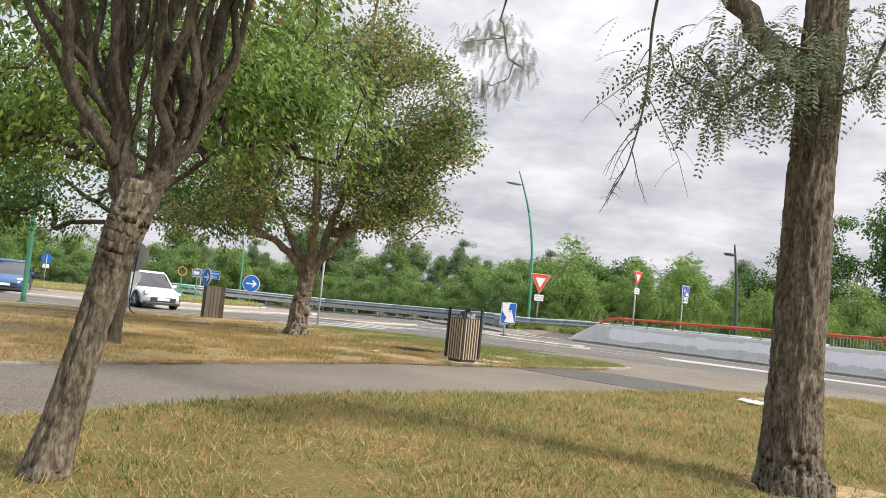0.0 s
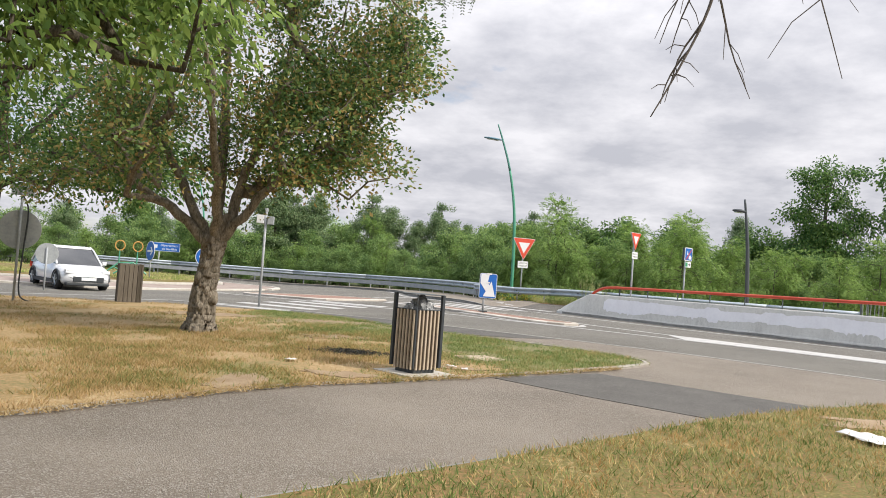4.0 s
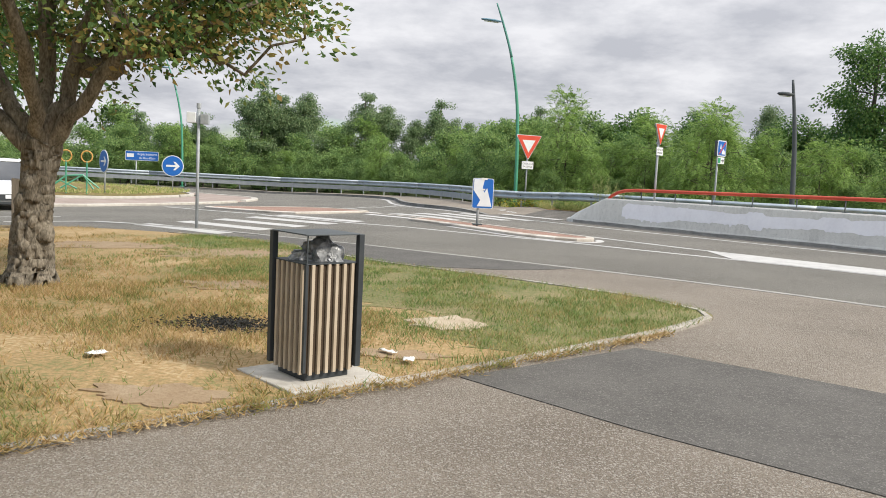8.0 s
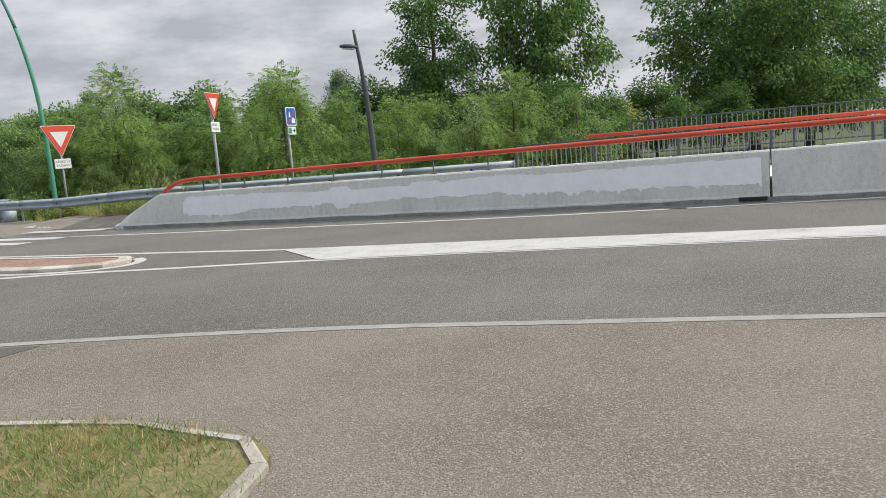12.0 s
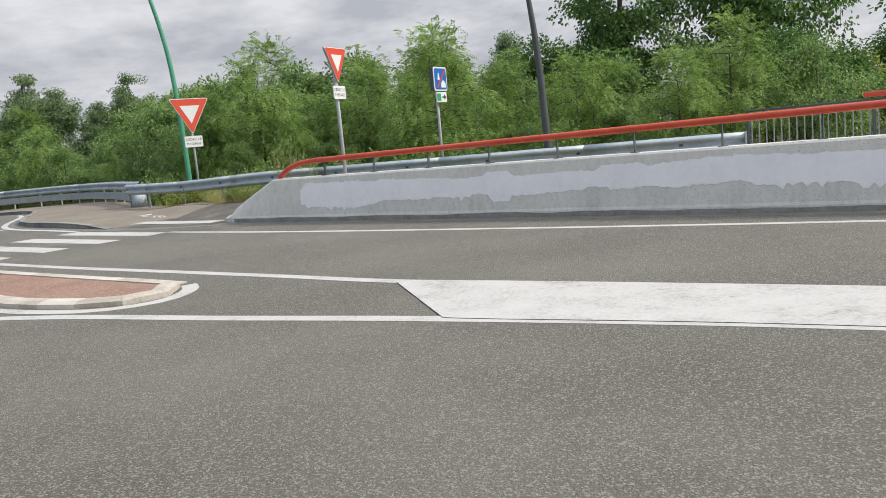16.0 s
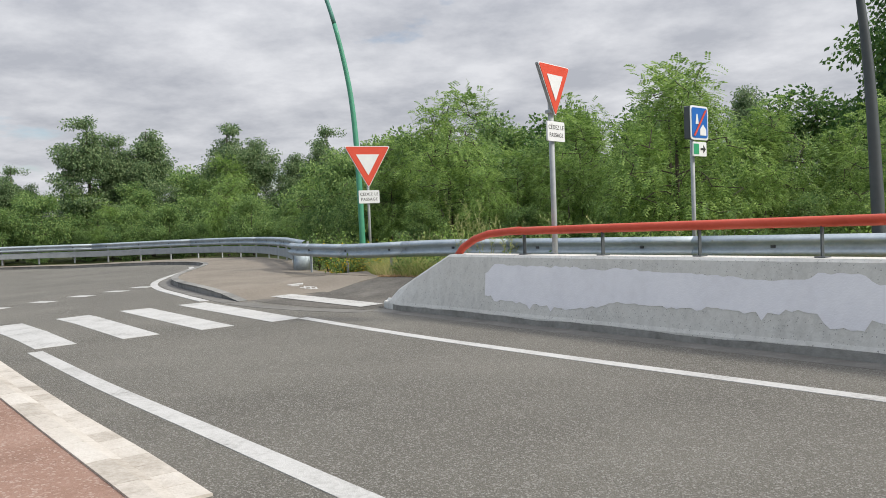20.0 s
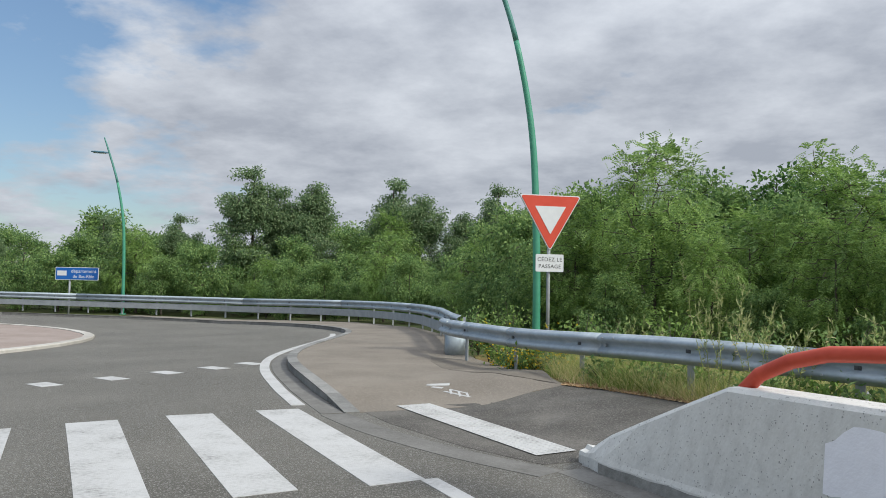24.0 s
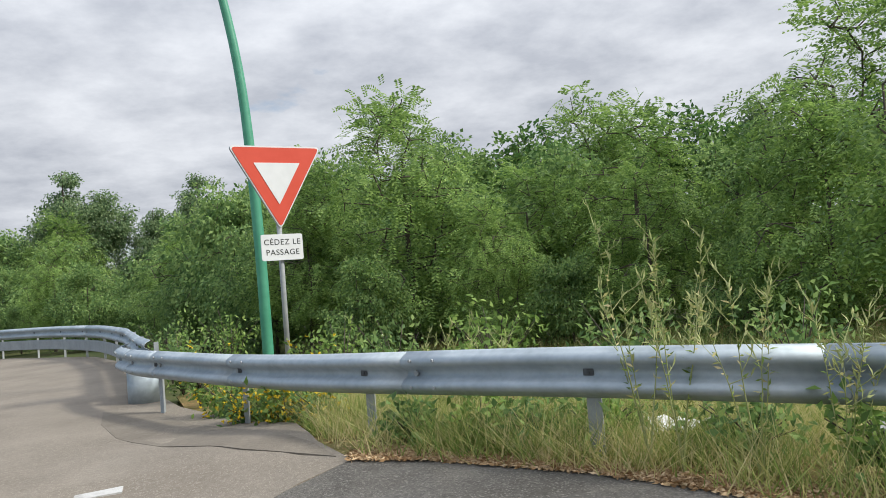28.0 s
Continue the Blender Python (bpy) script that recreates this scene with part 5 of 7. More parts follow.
tree("tree", ground_at(4.22, 7.22, -0.02), [(0, 0, 0, 0.26), (-0.02, 0, 0.25, 0.195), (-0.03, 0, 1.0, 0.165), (-0.02, 0, 2.0, 0.15), (0.0, 0, 2.85, 0.145), (0.03, 0, 3.9, 0.13), (0.1, 0, 5.5, 0.11)],
     [(-0.4, 0.2, 6.1, 2.0, 2.0, 1.1, 1.0), (0.85, 0.0, 3.3, 0.5, 0.5, 0.5, 0.12), (-0.7, -0.45, 2.9, 0.6, 0.4, 0.32, 0.25), (-2.9, 9.4, 6.0, 0.8, 0.7, 0.9, 0.42), (0.05, -0.35, 3.15, 0.3, 0.2, 0.35, 0.06)], 205, 11, (0.24, 0.04, 8), LEAF_PALE, BARK,
     "tall locust tree with furrowed bark and feathery hanging leaves", 12,
     limbs=[[(0.02, 0, 2.85, 0.10), (-0.28, 0.05, 3.15, 0.09), (-0.6, 0.15, 3.6, 0.075), (-0.95, 0.3, 4.5, 0.06), (-1.3, 0.5, 5.6, 0.03)], [(0.05, 0, 4.6, 0.09), (-0.7, 2.0, 6.8, 0.07), (-1.8, 5.0, 7.6, 0.05), (-2.6, 8.4, 7.6, 0.03), (-2.9, 9.3, 6.8, 0.015)]], feathered=True, droop=0.7, spread=0.24, thin=-0.3, ridges=13, depth=0.26, twig=0.004, fine=22, sides=72)


def build_dead_branch():
    """A leafless branch that hangs from the locust's limb."""
    t = thing("dead_branch", Matrix.Translation((0, 0, 0)), "bare dead branch hanging down from the locust tree", "branch")
    rng = np.random.default_rng(3)
    main = [(3.4, 8.3, 5.1), (3.35, 9.0, 4.6), (3.3, 9.45, 4.0), (3.32, 9.6, 3.5), (3.30, 9.7, 3.1), (3.24, 9.72, 2.75), (3.18, 9.74, 2.5), (3.05, 9.75, 2.2), (2.95, 9.75, 2.0)]
    part("stem", tube(bmesh.new(), spline(main, 4), list(np.linspace(0.022, 0.003, 33)), 6), TWIG, t, "", True)
    for a, side, ln in ((3.5, -0.55, 0.9), (3.25, 0.18, 1.2), (3.05, -0.45, 0.7), (2.8, -0.35, 0.55), (2.7, 0.2, 0.6), (2.5, -0.3, 0.45), (2.35, -0.2, 0.3), (3.8, -0.4, 0.4)):
        p = min(spline(main, 4), key=lambda q: abs(q[2] - a))
        pts = [Vector(p)]
        d = Vector((side, 0.1, -0.35))
        for k in range(6):
            d = (d + Vector((rng.uniform(-0.35, 0.35), rng.uniform(-0.2, 0.2), -0.22 + rng.uniform(-0.25, 0.15))) * 0.5).normalized()
            pts.append(pts[-1] + d * ln / 6)
        part("twig", tube(bmesh.new(), pts, list(np.linspace(0.007, 0.002, 7)), 5), TWIG, t)
        for q in (2, 3, 4):
            e = Vector((rng.uniform(-1, 1), rng.uniform(-0.4, 0.4), rng.uniform(-1, 0.2))).normalized()
            part("twig", tube(bmesh.new(), [pts[q], pts[q] + e * ln * 0.14, pts[q] + (e + Vector((0, 0, -0.3))) * ln * 0.25], [0.003, 0.0025, 0.0015], 4), TWIG, t)


build_dead_branch()

tree("tree", ground_at(-3.3, 11.85, -0.03), [(0, 0, 0, 0.125), (0.02, 0, 0.25, 0.088), (0.05, 0, 1.0, 0.075), (0.09, 0, 1.7, 0.07), (0.12, 0, 2.1, 0.075)],
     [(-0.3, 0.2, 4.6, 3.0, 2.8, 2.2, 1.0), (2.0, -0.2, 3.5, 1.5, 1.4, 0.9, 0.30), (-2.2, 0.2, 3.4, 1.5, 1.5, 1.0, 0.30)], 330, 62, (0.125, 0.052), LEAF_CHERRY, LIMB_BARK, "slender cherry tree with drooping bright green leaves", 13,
     limbs=[[(0.15, 0, 1.95, 0.06), (-0.3, 0.1, 2.4, 0.05), (-1.0, 0.2, 3.0, 0.04), (-1.9, 0.2, 3.8, 0.02)], [(0.16, 0, 2.05, 0.06), (0.35, 0.1, 2.6, 0.05), (0.6, 0.2, 3.6, 0.04), (0.8, 0.3, 4.8, 0.02)],
            [(0.16, 0, 2.0, 0.05), (0.7, -0.1, 2.4, 0.04), (1.4, -0.2, 2.9, 0.03), (2.2, -0.2, 3.4, 0.02)], [(0.16, 0, 2.1, 0.06), (0.1, 0.2, 2.8, 0.05), (-0.1, 0.4, 3.9, 0.04), (-0.3, 0.5, 5.2, 0.02)]], droop=0.75, spread=0.32, thin=-0.12, depth=0.16, fine=16, sides=36)

tree("tree", ground_at(-9.0, 22.2, -0.03), [(0, 0, 0, 0.27), (0.0, 0, 0.3, 0.18), (0.02, 0, 1.2, 0.155), (0.05, 0, 2.4, 0.145), (0.1, 0, 3.6, 0.13), (0.15, 0, 5.5, 0.09)],
     [(0.2, 0, 6.2, 4.4, 4.2, 3.2, 1.0), (2.8, -0.6, 3.3, 2.5, 2.0, 1.1, 0.42), (-2.8, -0.3, 3.2, 2.5, 2.0, 1.1, 0.42)], 430, 60, (0.13, 0.065), LEAF_DARK, DARK_BARK, "broad shade tree with a straight dark trunk", 14,
     limbs=[[(0.1, 0, 2.6, 0.08), (1.0, -0.1, 3.1, 0.06), (2.2, -0.3, 3.6, 0.04), (3.4, -0.5, 4.0, 0.02)], [(0.1, 0, 2.7, 0.08), (-0.9, -0.1, 3.2, 0.06), (-2.0, -0.2, 3.8, 0.04), (-3.4, -0.3, 4.2, 0.02)],
            [(0.15, 0, 3.3, 0.08), (0.8, 0.5, 4.2, 0.06), (1.6, 0.9, 5.4, 0.04)], [(0.15, 0, 3.4, 0.08), (-0.6, 0.4, 4.4, 0.06), (-1.5, 0.6, 5.8, 0.04)]], droop=0.5, spread=0.5, thin=-0.14)

tree("tree", ground_at(-2.5, 18.1, -0.03), [(0, 0, 0, 0.29), (0.01, 0, 0.2, 0.20), (0.04, 0, 0.7, 0.17), (0.09, 0, 1.15, 0.15), (0.13, 0, 1.55, 0.18)],
     [(0.0, 0, 4.9, 3.2, 3.1, 2.9, 1.0), (1.5, -0.2, 3.1, 1.5, 1.5, 1.0, 0.30), (-1.9, 0.1, 2.9, 1.8, 1.7, 1.0, 0.32), (2.2, -0.1, 4.4, 1.3, 1.3, 1.1, 0.2), (1.0, 0, 6.8, 1.8, 1.8, 1.6, 0.25)], 640, 76, (0.088, 0.048), LEAF_ELM, OLD_BARK, "gnarled old tree with burrs on its trunk and yellowing leaves", 15,
     limbs=[[(0.1, 0, 1.4, 0.10), (-0.2, 0.05, 1.9, 0.085), (-0.6, 0.1, 2.6, 0.065), (-1.3, 0.2, 3.6, 0.05), (-2.0, 0.2, 4.6, 0.03)], [(0.14, 0, 1.45, 0.105), (0.35, 0.0, 2.0, 0.09), (0.55, 0.05, 2.7, 0.07), (0.9, 0.1, 3.8, 0.06), (1.2, 0.1, 5.2, 0.03)],
            [(0.14, 0, 1.5, 0.10), (0.12, 0.1, 2.2, 0.08), (0.05, 0.2, 3.2, 0.08), (0.0, 0.3, 5.0, 0.04)], [(0.2, 0, 1.5, 0.09), (0.7, -0.1, 2.1, 0.07), (1.4, -0.2, 2.8, 0.05), (2.4, -0.3, 3.5, 0.03)],
            [(0.06, 0, 1.45, 0.09), (-0.45, -0.1, 1.9, 0.08), (-1.1, -0.1, 2.3, 0.06), (-2.1, -0.2, 2.9, 0.03)], [(0.14, -0.05, 1.5, 0.08), (0.3, -0.5, 2.2, 0.07), (0.4, -1.2, 3.2, 0.05), (0.5, -2.0, 4.2, 0.03)]],
     droop=0.3, spread=0.30, thin=-0.04, depth=0.34, ridges=7, fine=20, sides=52)

tree("tree", ground_at(-12.6, 15.5, -0.03), [(0, 0, 0, 0.24), (0, 0, 0.4, 0.18), (0.0, 0, 1.5, 0.16), (0.1, 0, 2.6, 0.15), (0.1, 0, 4, 0.1)],
     [(0.2, 0, 5.0, 4.2, 4.0, 2.6, 1.0), (2.4, 0.2, 3.0, 1.8, 1.6, 0.9, 0.3)], 240, 46, (0.16, 0.07), LEAF_DARK, DARK_BARK, "broad shade tree with low sweeping foliage", 16, droop=0.6, spread=0.5)


# burrs on the gnarled trunk
def build_burrs():
    for i, (a, z, r) in enumerate(((-95, 0.5, 0.075), (-60, 0.75, 0.065), (-120, 0.95, 0.07), (-15, 0.62, 0.10), (-75, 1.15, 0.06), (-150, 0.7, 0.065))):
        bm = bmesh.new()
        bmesh.ops.create_icosphere(bm, subdivisions=3, radius=r)
        for v in bm.verts:
            v.co *= 1 + 0.3 * noise.noise(v.co * 14 + Vector((i, 0, 0)))
            v.co.z *= 1.3
        ob = part("burr", bm, OLD_BARK, GNARLED, "", True)
        ob.matrix_local = Matrix.Translation((0.05 + 0.145 * math.cos(radians(a)), 0.145 * math.sin(radians(a)), z))


GNARLED = [o for o in scene.objects if o.name.startswith("tree") and o.get("label", "").startswith("gnarled")][0]
build_burrs()


# ---- thicket and woods behind the crash barriers ----
def make_wood():
    P = (0, 0, -300)
    kinds = {}
    kinds["locust"] = [tree("thicket_tree", P, [(0, 0, 0, 0.09), (0.05, 0, 1.2, 0.07), (0.1, 0, 2.6, 0.05), (0.1, 0, 4.2, 0.02)],
        [(0, 0, 2.5, 1.9, 1.9, 2.1, 1.0), (0.2, 0.1, 4.6, 0.9, 0.9, 1.1, 0.3)], 190, 12, (0.36, 0.095, 5), LEAF_LOCUST, DARK_BARK, "young locust tree with feathery mid-green leaves", s, feathered=True, droop=0.15, spread=0.30, flat=0.4, group="thicket", thin=-0.1) for s in (21, 22, 23)]
    kinds["bush"] = [tree("thicket_tree", P, [(0, 0, 0, 0.08), (0.05, 0, 0.8, 0.06), (0.1, 0, 2.0, 0.04), (0.1, 0, 3.4, 0.02)],
        [(0, 0, 2.0, 2.1, 2.1, 1.9, 1.0), (0.4, 0.1, 3.7, 1.0, 1.0, 0.9, 0.25)], 150, 60, (0.15, 0.085), LEAF_WOOD, DARK_BARK, "dense leafy thicket tree of mixed greens", s, droop=0.3, spread=0.30, group="thicket", thin=-0.18) for s in (31, 32, 33)]
    kinds["poplar"] = [tree("poplar", P, [(0, 0, 0, 0.16), (0, 0, 2, 0.12), (0.1, 0, 5, 0.07), (0.1, 0, 8.4, 0.02)],
        [(0, 0, 4.2, 2.1, 2.1, 2.8, 1.0), (0.7, 0.3, 5.9, 1.2, 1.2, 1.6, 0.3), (-0.5, -0.3, 6.5, 1.2, 1.2, 1.7, 0.35), (0.1, 0, 7.6, 0.6, 0.6, 1.1, 0.15), (0.2, 0, 2.0, 1.9, 1.9, 1.8, 0.4)], 290, 70, (0.15, 0.10), LEAF_POPLAR, DARK_BARK, "tall grey-green poplar standing above the thicket", s, droop=0.2, spread=0.34, group="poplars", thin=-0.1) for s in (41, 42)]
    kinds["big"] = [tree("tree", P, [(0, 0, 0, 0.3), (0, 0, 2, 0.22), (0.2, 0, 4.5, 0.16), (0.2, 0, 8, 0.06)],
        [(0, 0, 6.4, 5.2, 5.0, 4.4, 1.0), (0, 0, 3.0, 4.6, 4.4, 2.2, 0.5)], 480, 80, (0.19, 0.12), LEAF_DARK, DARK_BARK, "large dense deep-green tree by the water", 51, droop=0.3, spread=0.48, thin=-0.16)]
    kinds["airy"] = [tree("tree", P, [(0, 0, 0, 0.22), (0.1, 0, 2.5, 0.17), (0.3, 0, 5, 0.12), (0.3, 0, 8.5, 0.05)],
        [(0.2, 0, 6.6, 2.6, 2.6, 3.0, 1.0), (0, 0, 3.6, 2.6, 2.6, 2.3, 0.7)], 210, 70, (0.17, 0.11), LEAF_DARK, DARK_BARK, "tall open-crowned tree with gaps of sky", 52, droop=0.3, spread=0.40, thin=0.08)]
    kinds["dark_bush"] = [tree("thicket_tree", P, [(0, 0, 0, 0.08), (0.05, 0, 0.8, 0.06), (0.1, 0, 2.0, 0.04), (0.1, 0, 3.4, 0.02)],
        [(0, 0, 2.0, 2.1, 2.1, 1.9, 1.0), (0.4, 0.1, 3.7, 1.0, 1.0, 0.9, 0.25)], 150, 60, (0.15, 0.085), LEAF_DARK, DARK_BARK, "dense dark green thicket tree by the water", 35, droop=0.3, spread=0.30, group="thicket", thin=-0.18)]
    kinds["gold"] = [tree("thicket_tree", P, [(0, 0, 0, 0.08), (0.05, 0, 0.8, 0.06), (0.1, 0, 2.0, 0.04), (0.1, 0, 3.4, 0.02)],
        [(0, 0, 2.4, 1.8, 1.8, 2.0, 1.0)], 90, 44, (0.2, 0.12), LEAF_GOLD, DARK_BARK, "yellow-leaved young tree among the green", 61, droop=0.3, spread=0.42, group="thicket")]
    return kinds


WOOD = make_wood()
USED = set()
wood_rng = random.Random(8)


def plant(kind, x, y, s=1.0, lift=0.0):
    v = WOOD[kind]
    k = wood_rng.randrange(len(v))
    z = deep(x, y) + 0.05 + lift
    m = Matrix.Translation((x, y, z)) @ Matrix.Rotation(wood_rng.uniform(0, 6.28), 4, "Z") @ Matrix.Diagonal((s, s, s * wood_rng.uniform(0.92, 1.1), 1))
    if (kind, k) not in USED:
        USED.add((kind, k))
        v[k].matrix_basis = m
        return v[k]
    return copy_thing(v[k], m)


# beside the bridge approach
for x, y, s in ((5.25, 49.9, 0.90), (9.1, 48.3, 0.88), (10.9, 45.3, 0.97), (10.3, 41.9, 0.80), (12.9, 43.6, 0.84), (14.7, 40.6, 0.78), (17.0, 38.0, 0.74), (3.2, 50.9, 0.7), (7.3, 48.9, 0.7), (6.4, 47.4, 0.5), (8.5, 46.3, 0.58), (9.9, 44.0, 0.56), (11.8, 41.2, 0.62), (13.4, 39.2, 0.62), (15.2, 37.2, 0.62), (11.6, 47.4, 0.76), (14.6, 43.4, 0.76)):
    plant("locust", x, y, s)
for x, y, s in ((5.9, 52.4, 0.85), (8.6, 50.6, 0.85), (11.4, 49.4, 0.9), (4.4, 48.6, 0.42), (7.4, 46.8, 0.42), (9.2, 45.0, 0.4), (10.8, 43.0, 0.42), (12.6, 40.6, 0.42), (14.4, 38.6, 0.45), (16.2, 36.6, 0.5), (17.6, 40.0, 0.8), (19.5, 38.0, 0.75), (13.6, 46.4, 0.9), (16.4, 43.0, 0.9), (2.4, 52.0, 0.7)):
    plant("bush", x, y, s)
# round the roundabout
for i in range(30):
    a = radians(16 + i * 5.0)
    r = 23.6 + wood_rng.uniform(-0.6, 0.8)
    plant("bush" if i % 4 else "locust", CENTRE.x + r * math.cos(a) * 1.02, CENTRE.y + r * math.sin(a) + 0.3, wood_rng.uniform(0.72, 0.98))
for i in range(26):
    a = radians(14 + i * 6.2)
    r = 30.5 + wood_rng.uniform(-0.8, 1.4)
    plant("bush" if i % 3 else "locust", CENTRE.x + r * math.cos(a), CENTRE.y + r * math.sin(a), wood_rng.uniform(1.05, 1.42))
for i in range(20):
    a = radians(58 + i * 5.2)
    r = 37.0 + wood_rng.uniform(-1.0, 1.5)
    plant("bush", CENTRE.x + r * math.cos(a), CENTRE.y + r * math.sin(a), wood_rng.uniform(1.35, 1.72))
for i in range(20):
    a = radians(20 + i * 7.2)
    r = 27.0 + wood_rng.uniform(-0.6, 1.2)
    plant("bush", CENTRE.x + r * math.cos(a), CENTRE.y + r * math.sin(a), wood_rng.uniform(0.95, 1.3))
for x, y, s in ((-17.6, 72.7, 0.95), (-16.0, 73.6, 0.78), (-14.4, 74.2, 0.88), (-9.7, 75.4, 0.84), (-8.2, 76.2, 0.92), (-5.6, 76, 0.74), (-3.5, 77, 0.80), (-1.2, 75, 0.66), (1.9, 75, 0.72), (-22.5, 73, 0.66), (-28, 73, 0.62), (-36, 72, 0.6), (-46, 72, 0.8), (-58, 70, 0.85), (4.6, 71, 0.74), (7, 68, 0.66), (11, 64.5, 0.68), (14, 63, 0.68), (18, 60, 0.72)):
    plant("poplar", x, y, s * 1.06)
for i in range(12):
    plant("bush", -46 - 5.0 * i, 66 - 0.8 * i + wood_rng.uniform(-2, 2), wood_rng.uniform(1.0, 1.4))
for x, y, s in ((-18.6, 69.2, 1.05), (-16.6, 70.6, 1.0), (-24.5, 70.5, 1.2)):
    plant("bush", x, y, s)
# towards the lake
plant("airy", 23.7, 46.4, 1.12)
plant("airy", 18.4, 46.6, 0.78)
plant("big", 36.5, 47.0, 1.1)
plant("big", 44.0, 50.0, 1.0)
plant("gold", 25.6, 44.6, 0.72)
plant("gold", 27.4, 45.8, 0.6)
for x, y, s in ((20.5, 41.5, 0.9), (22.5, 42.5, 1.0), (24.0, 43.0, 0.8), (28.5, 45.0, 1.0), (31.5, 44.0, 0.95), (20.0, 52.0, 1.3), (17.0, 51.0, 1.3), (13.0, 54.0, 1.4), (9.0, 57.0, 1.4)):
    plant("dark_bush", x, y, s)


# ---- far shore ----
def build_hill():
    rng = np.random.default_rng(4)
    n = 90
    v, f = [], []
    for i in range(n):
        a = radians(-25 + 100 * i / (n - 1))
        x, y = 10 + 420 * math.cos(a), 20 + 420 * math.sin(a)
        h = 9 + 4 * math.sin(i * 0.21) + 3 * math.sin(i * 0.53 + 1) + rng.uniform(-1, 1)
        v += [(x, y, -4.5), (x * 1.01, y * 1.01, h * 0.7 - 3.0), (x * 1.03, y * 1.03, h - 3.0)]
        if i:
            k = 3 * i
            f += [(k - 3, k, k + 1, k - 2), (k - 2, k + 1, k + 2, k - 1)]
    tagged(np_mesh("backdrop", v, f, HILL, soft=True), "low wooded hills on the far shore of the lake", "hills", "", "structure")


build_hill()


# ---- grass ----
def inside(poly, x, y):
    """Which points lie inside an outline."""
    px, py = np.array([p[0] for p in poly]), np.array([p[1] for p in poly])
    res = np.zeros(len(x), bool)
    j = len(px) - 1
    for i in range(len(px)):
        c = ((py[i] > y) != (py[j] > y)) & (x < (px[j] - px[i]) * (y - py[i]) / (py[j] - py[i] + 1e-12) + px[i])
        res ^= c
        j = i
    return res


HV = np.vectorize(H)


def blades(name, rng, x, y, per, h0, h1, width, mat, label, lean=0.5, lift=0.03, ground=HV, rad=0.03):
    n = len(x) * per
    X, Y = np.repeat(x, per) + rng.normal(size=n) * rad, np.repeat(y, per) + rng.normal(size=n) * rad
    Z = ground(X, Y) + lift - 0.005
    hh = rng.uniform(h0, h1, n)
    a = rng.uniform(0, 6.283, n)
    b = rng.uniform(0, 6.283, n)
    L = hh * rng.uniform(0.1, lean, n) * 1.6
    w = width * rng.uniform(0.6, 1.3, n)
    v = np.stack([np.stack([X - np.cos(a) * w, Y - np.sin(a) * w, Z], -1), np.stack([X + np.cos(a) * w, Y + np.sin(a) * w, Z], -1), np.stack([X + np.cos(b) * L, Y + np.sin(b) * L, Z + hh], -1)], 1).reshape(-1, 3)
    f = np.arange(3 * n).reshape(-1, 3)
    return tagged(np_mesh(name, v, f, mat), label, "grass", "", "stuff")


def scatter(rng, n, x0, x1, y0, y1, poly):
    x, y = rng.uniform(x0, x1, n), rng.uniform(y0, y1, n)
    k = inside(poly, x, y)
    return x[k], y[k]


# worn spots: x, y and half widths
WORN = ((2.05, 17.12, 0.34, 0.28), (-1.2, 21.6, 1.5, 0.7), (-3.9, 22.4, 1.3, 0.6), (0.55, 14.5, 0.42, 0.22), (-0.3, 13.5, 0.3, 0.5), (-0.3, 18.5, 0.7, 0.3), (1.75, 15.85, 0.35, 0.16), (6.4, 14.2, 0.9, 0.4), (4.4, 7.2, 0.5, 0.4), (1.25, 15.17, 0.42, 0.36), (0.28, 16.4, 0.5, 0.22), (0.75, 15.5, 0.5, 0.26), (2.0, 16.05, 0.45, 0.2), (-0.9, 15.6, 0.5, 0.3), (-0.6, 17.6, 0.5, 0.2), (0.9, 18.0, 0.5, 0.16), (-1.6, 17.0, 0.6, 0.25))


def thinned(rng, x, y, bare):
    """Drop tufts where the ground is worn bare."""
    nz = np.array([noise.noise(Vector((a * 0.9, b * 0.9, 3.3))) + 0.5 * noise.noise(Vector((a * 2.7, b * 2.7, 8.0))) for a, b in zip(x, y)])
    k = nz + rng.uniform(-0.35, 0.35, len(x)) > bare
    k &= np.abs(x - 1.25) + np.abs(y - 15.17) > 0.53
    for cx, cy, w, d in WORN:
        k &= (((x - cx) / w) ** 2 + ((y - cy) / d) ** 2 + rng.uniform(-0.6, 0.6, len(x)) > 0.55)
    return x[k], y[k]


g_rng = np.random.default_rng(77)
NEAR_POLY = [*LAWN_EDGE, (40, -30), (-30, -30)]
FAR_POLY = [*GREEN_NEAR, *GREEN_TIP[1:], *GREEN_FAR[1:], (-60, -30)]
x, y = scatter(g_rng, 62000, -3.5, 8.5, 2.6, 17, NEAR_POLY)
x, y = thinned(g_rng, x, y, -0.25)
blades("lawn_grass", g_rng, x, y, 4, 0.022, 0.075, 0.0052, GRASS, "short dry lawn grass, green and straw mixed", 0.9)
x, y = scatter(g_rng, 52000, -13, 4.7, 7.5, 26.5, FAR_POLY)
x2, y2 = scatter(g_rng, 34000, -4.5, 1.5, 10.5, 19, FAR_POLY)
x, y = np.concatenate([x, x2]), np.concatenate([y, y2])
x, y = thinned(g_rng, x, y, -0.02)
blades("lawn_grass", g_rng, x, y, 4, 0.025, 0.07, 0.005, BROWN_GRASS, "short browned lawn grass under the trees", 0.9, 0.035)
x, y = scatter(g_rng, 66000, -3.6, 4.7, 13, 24.8, FAR_POLY)
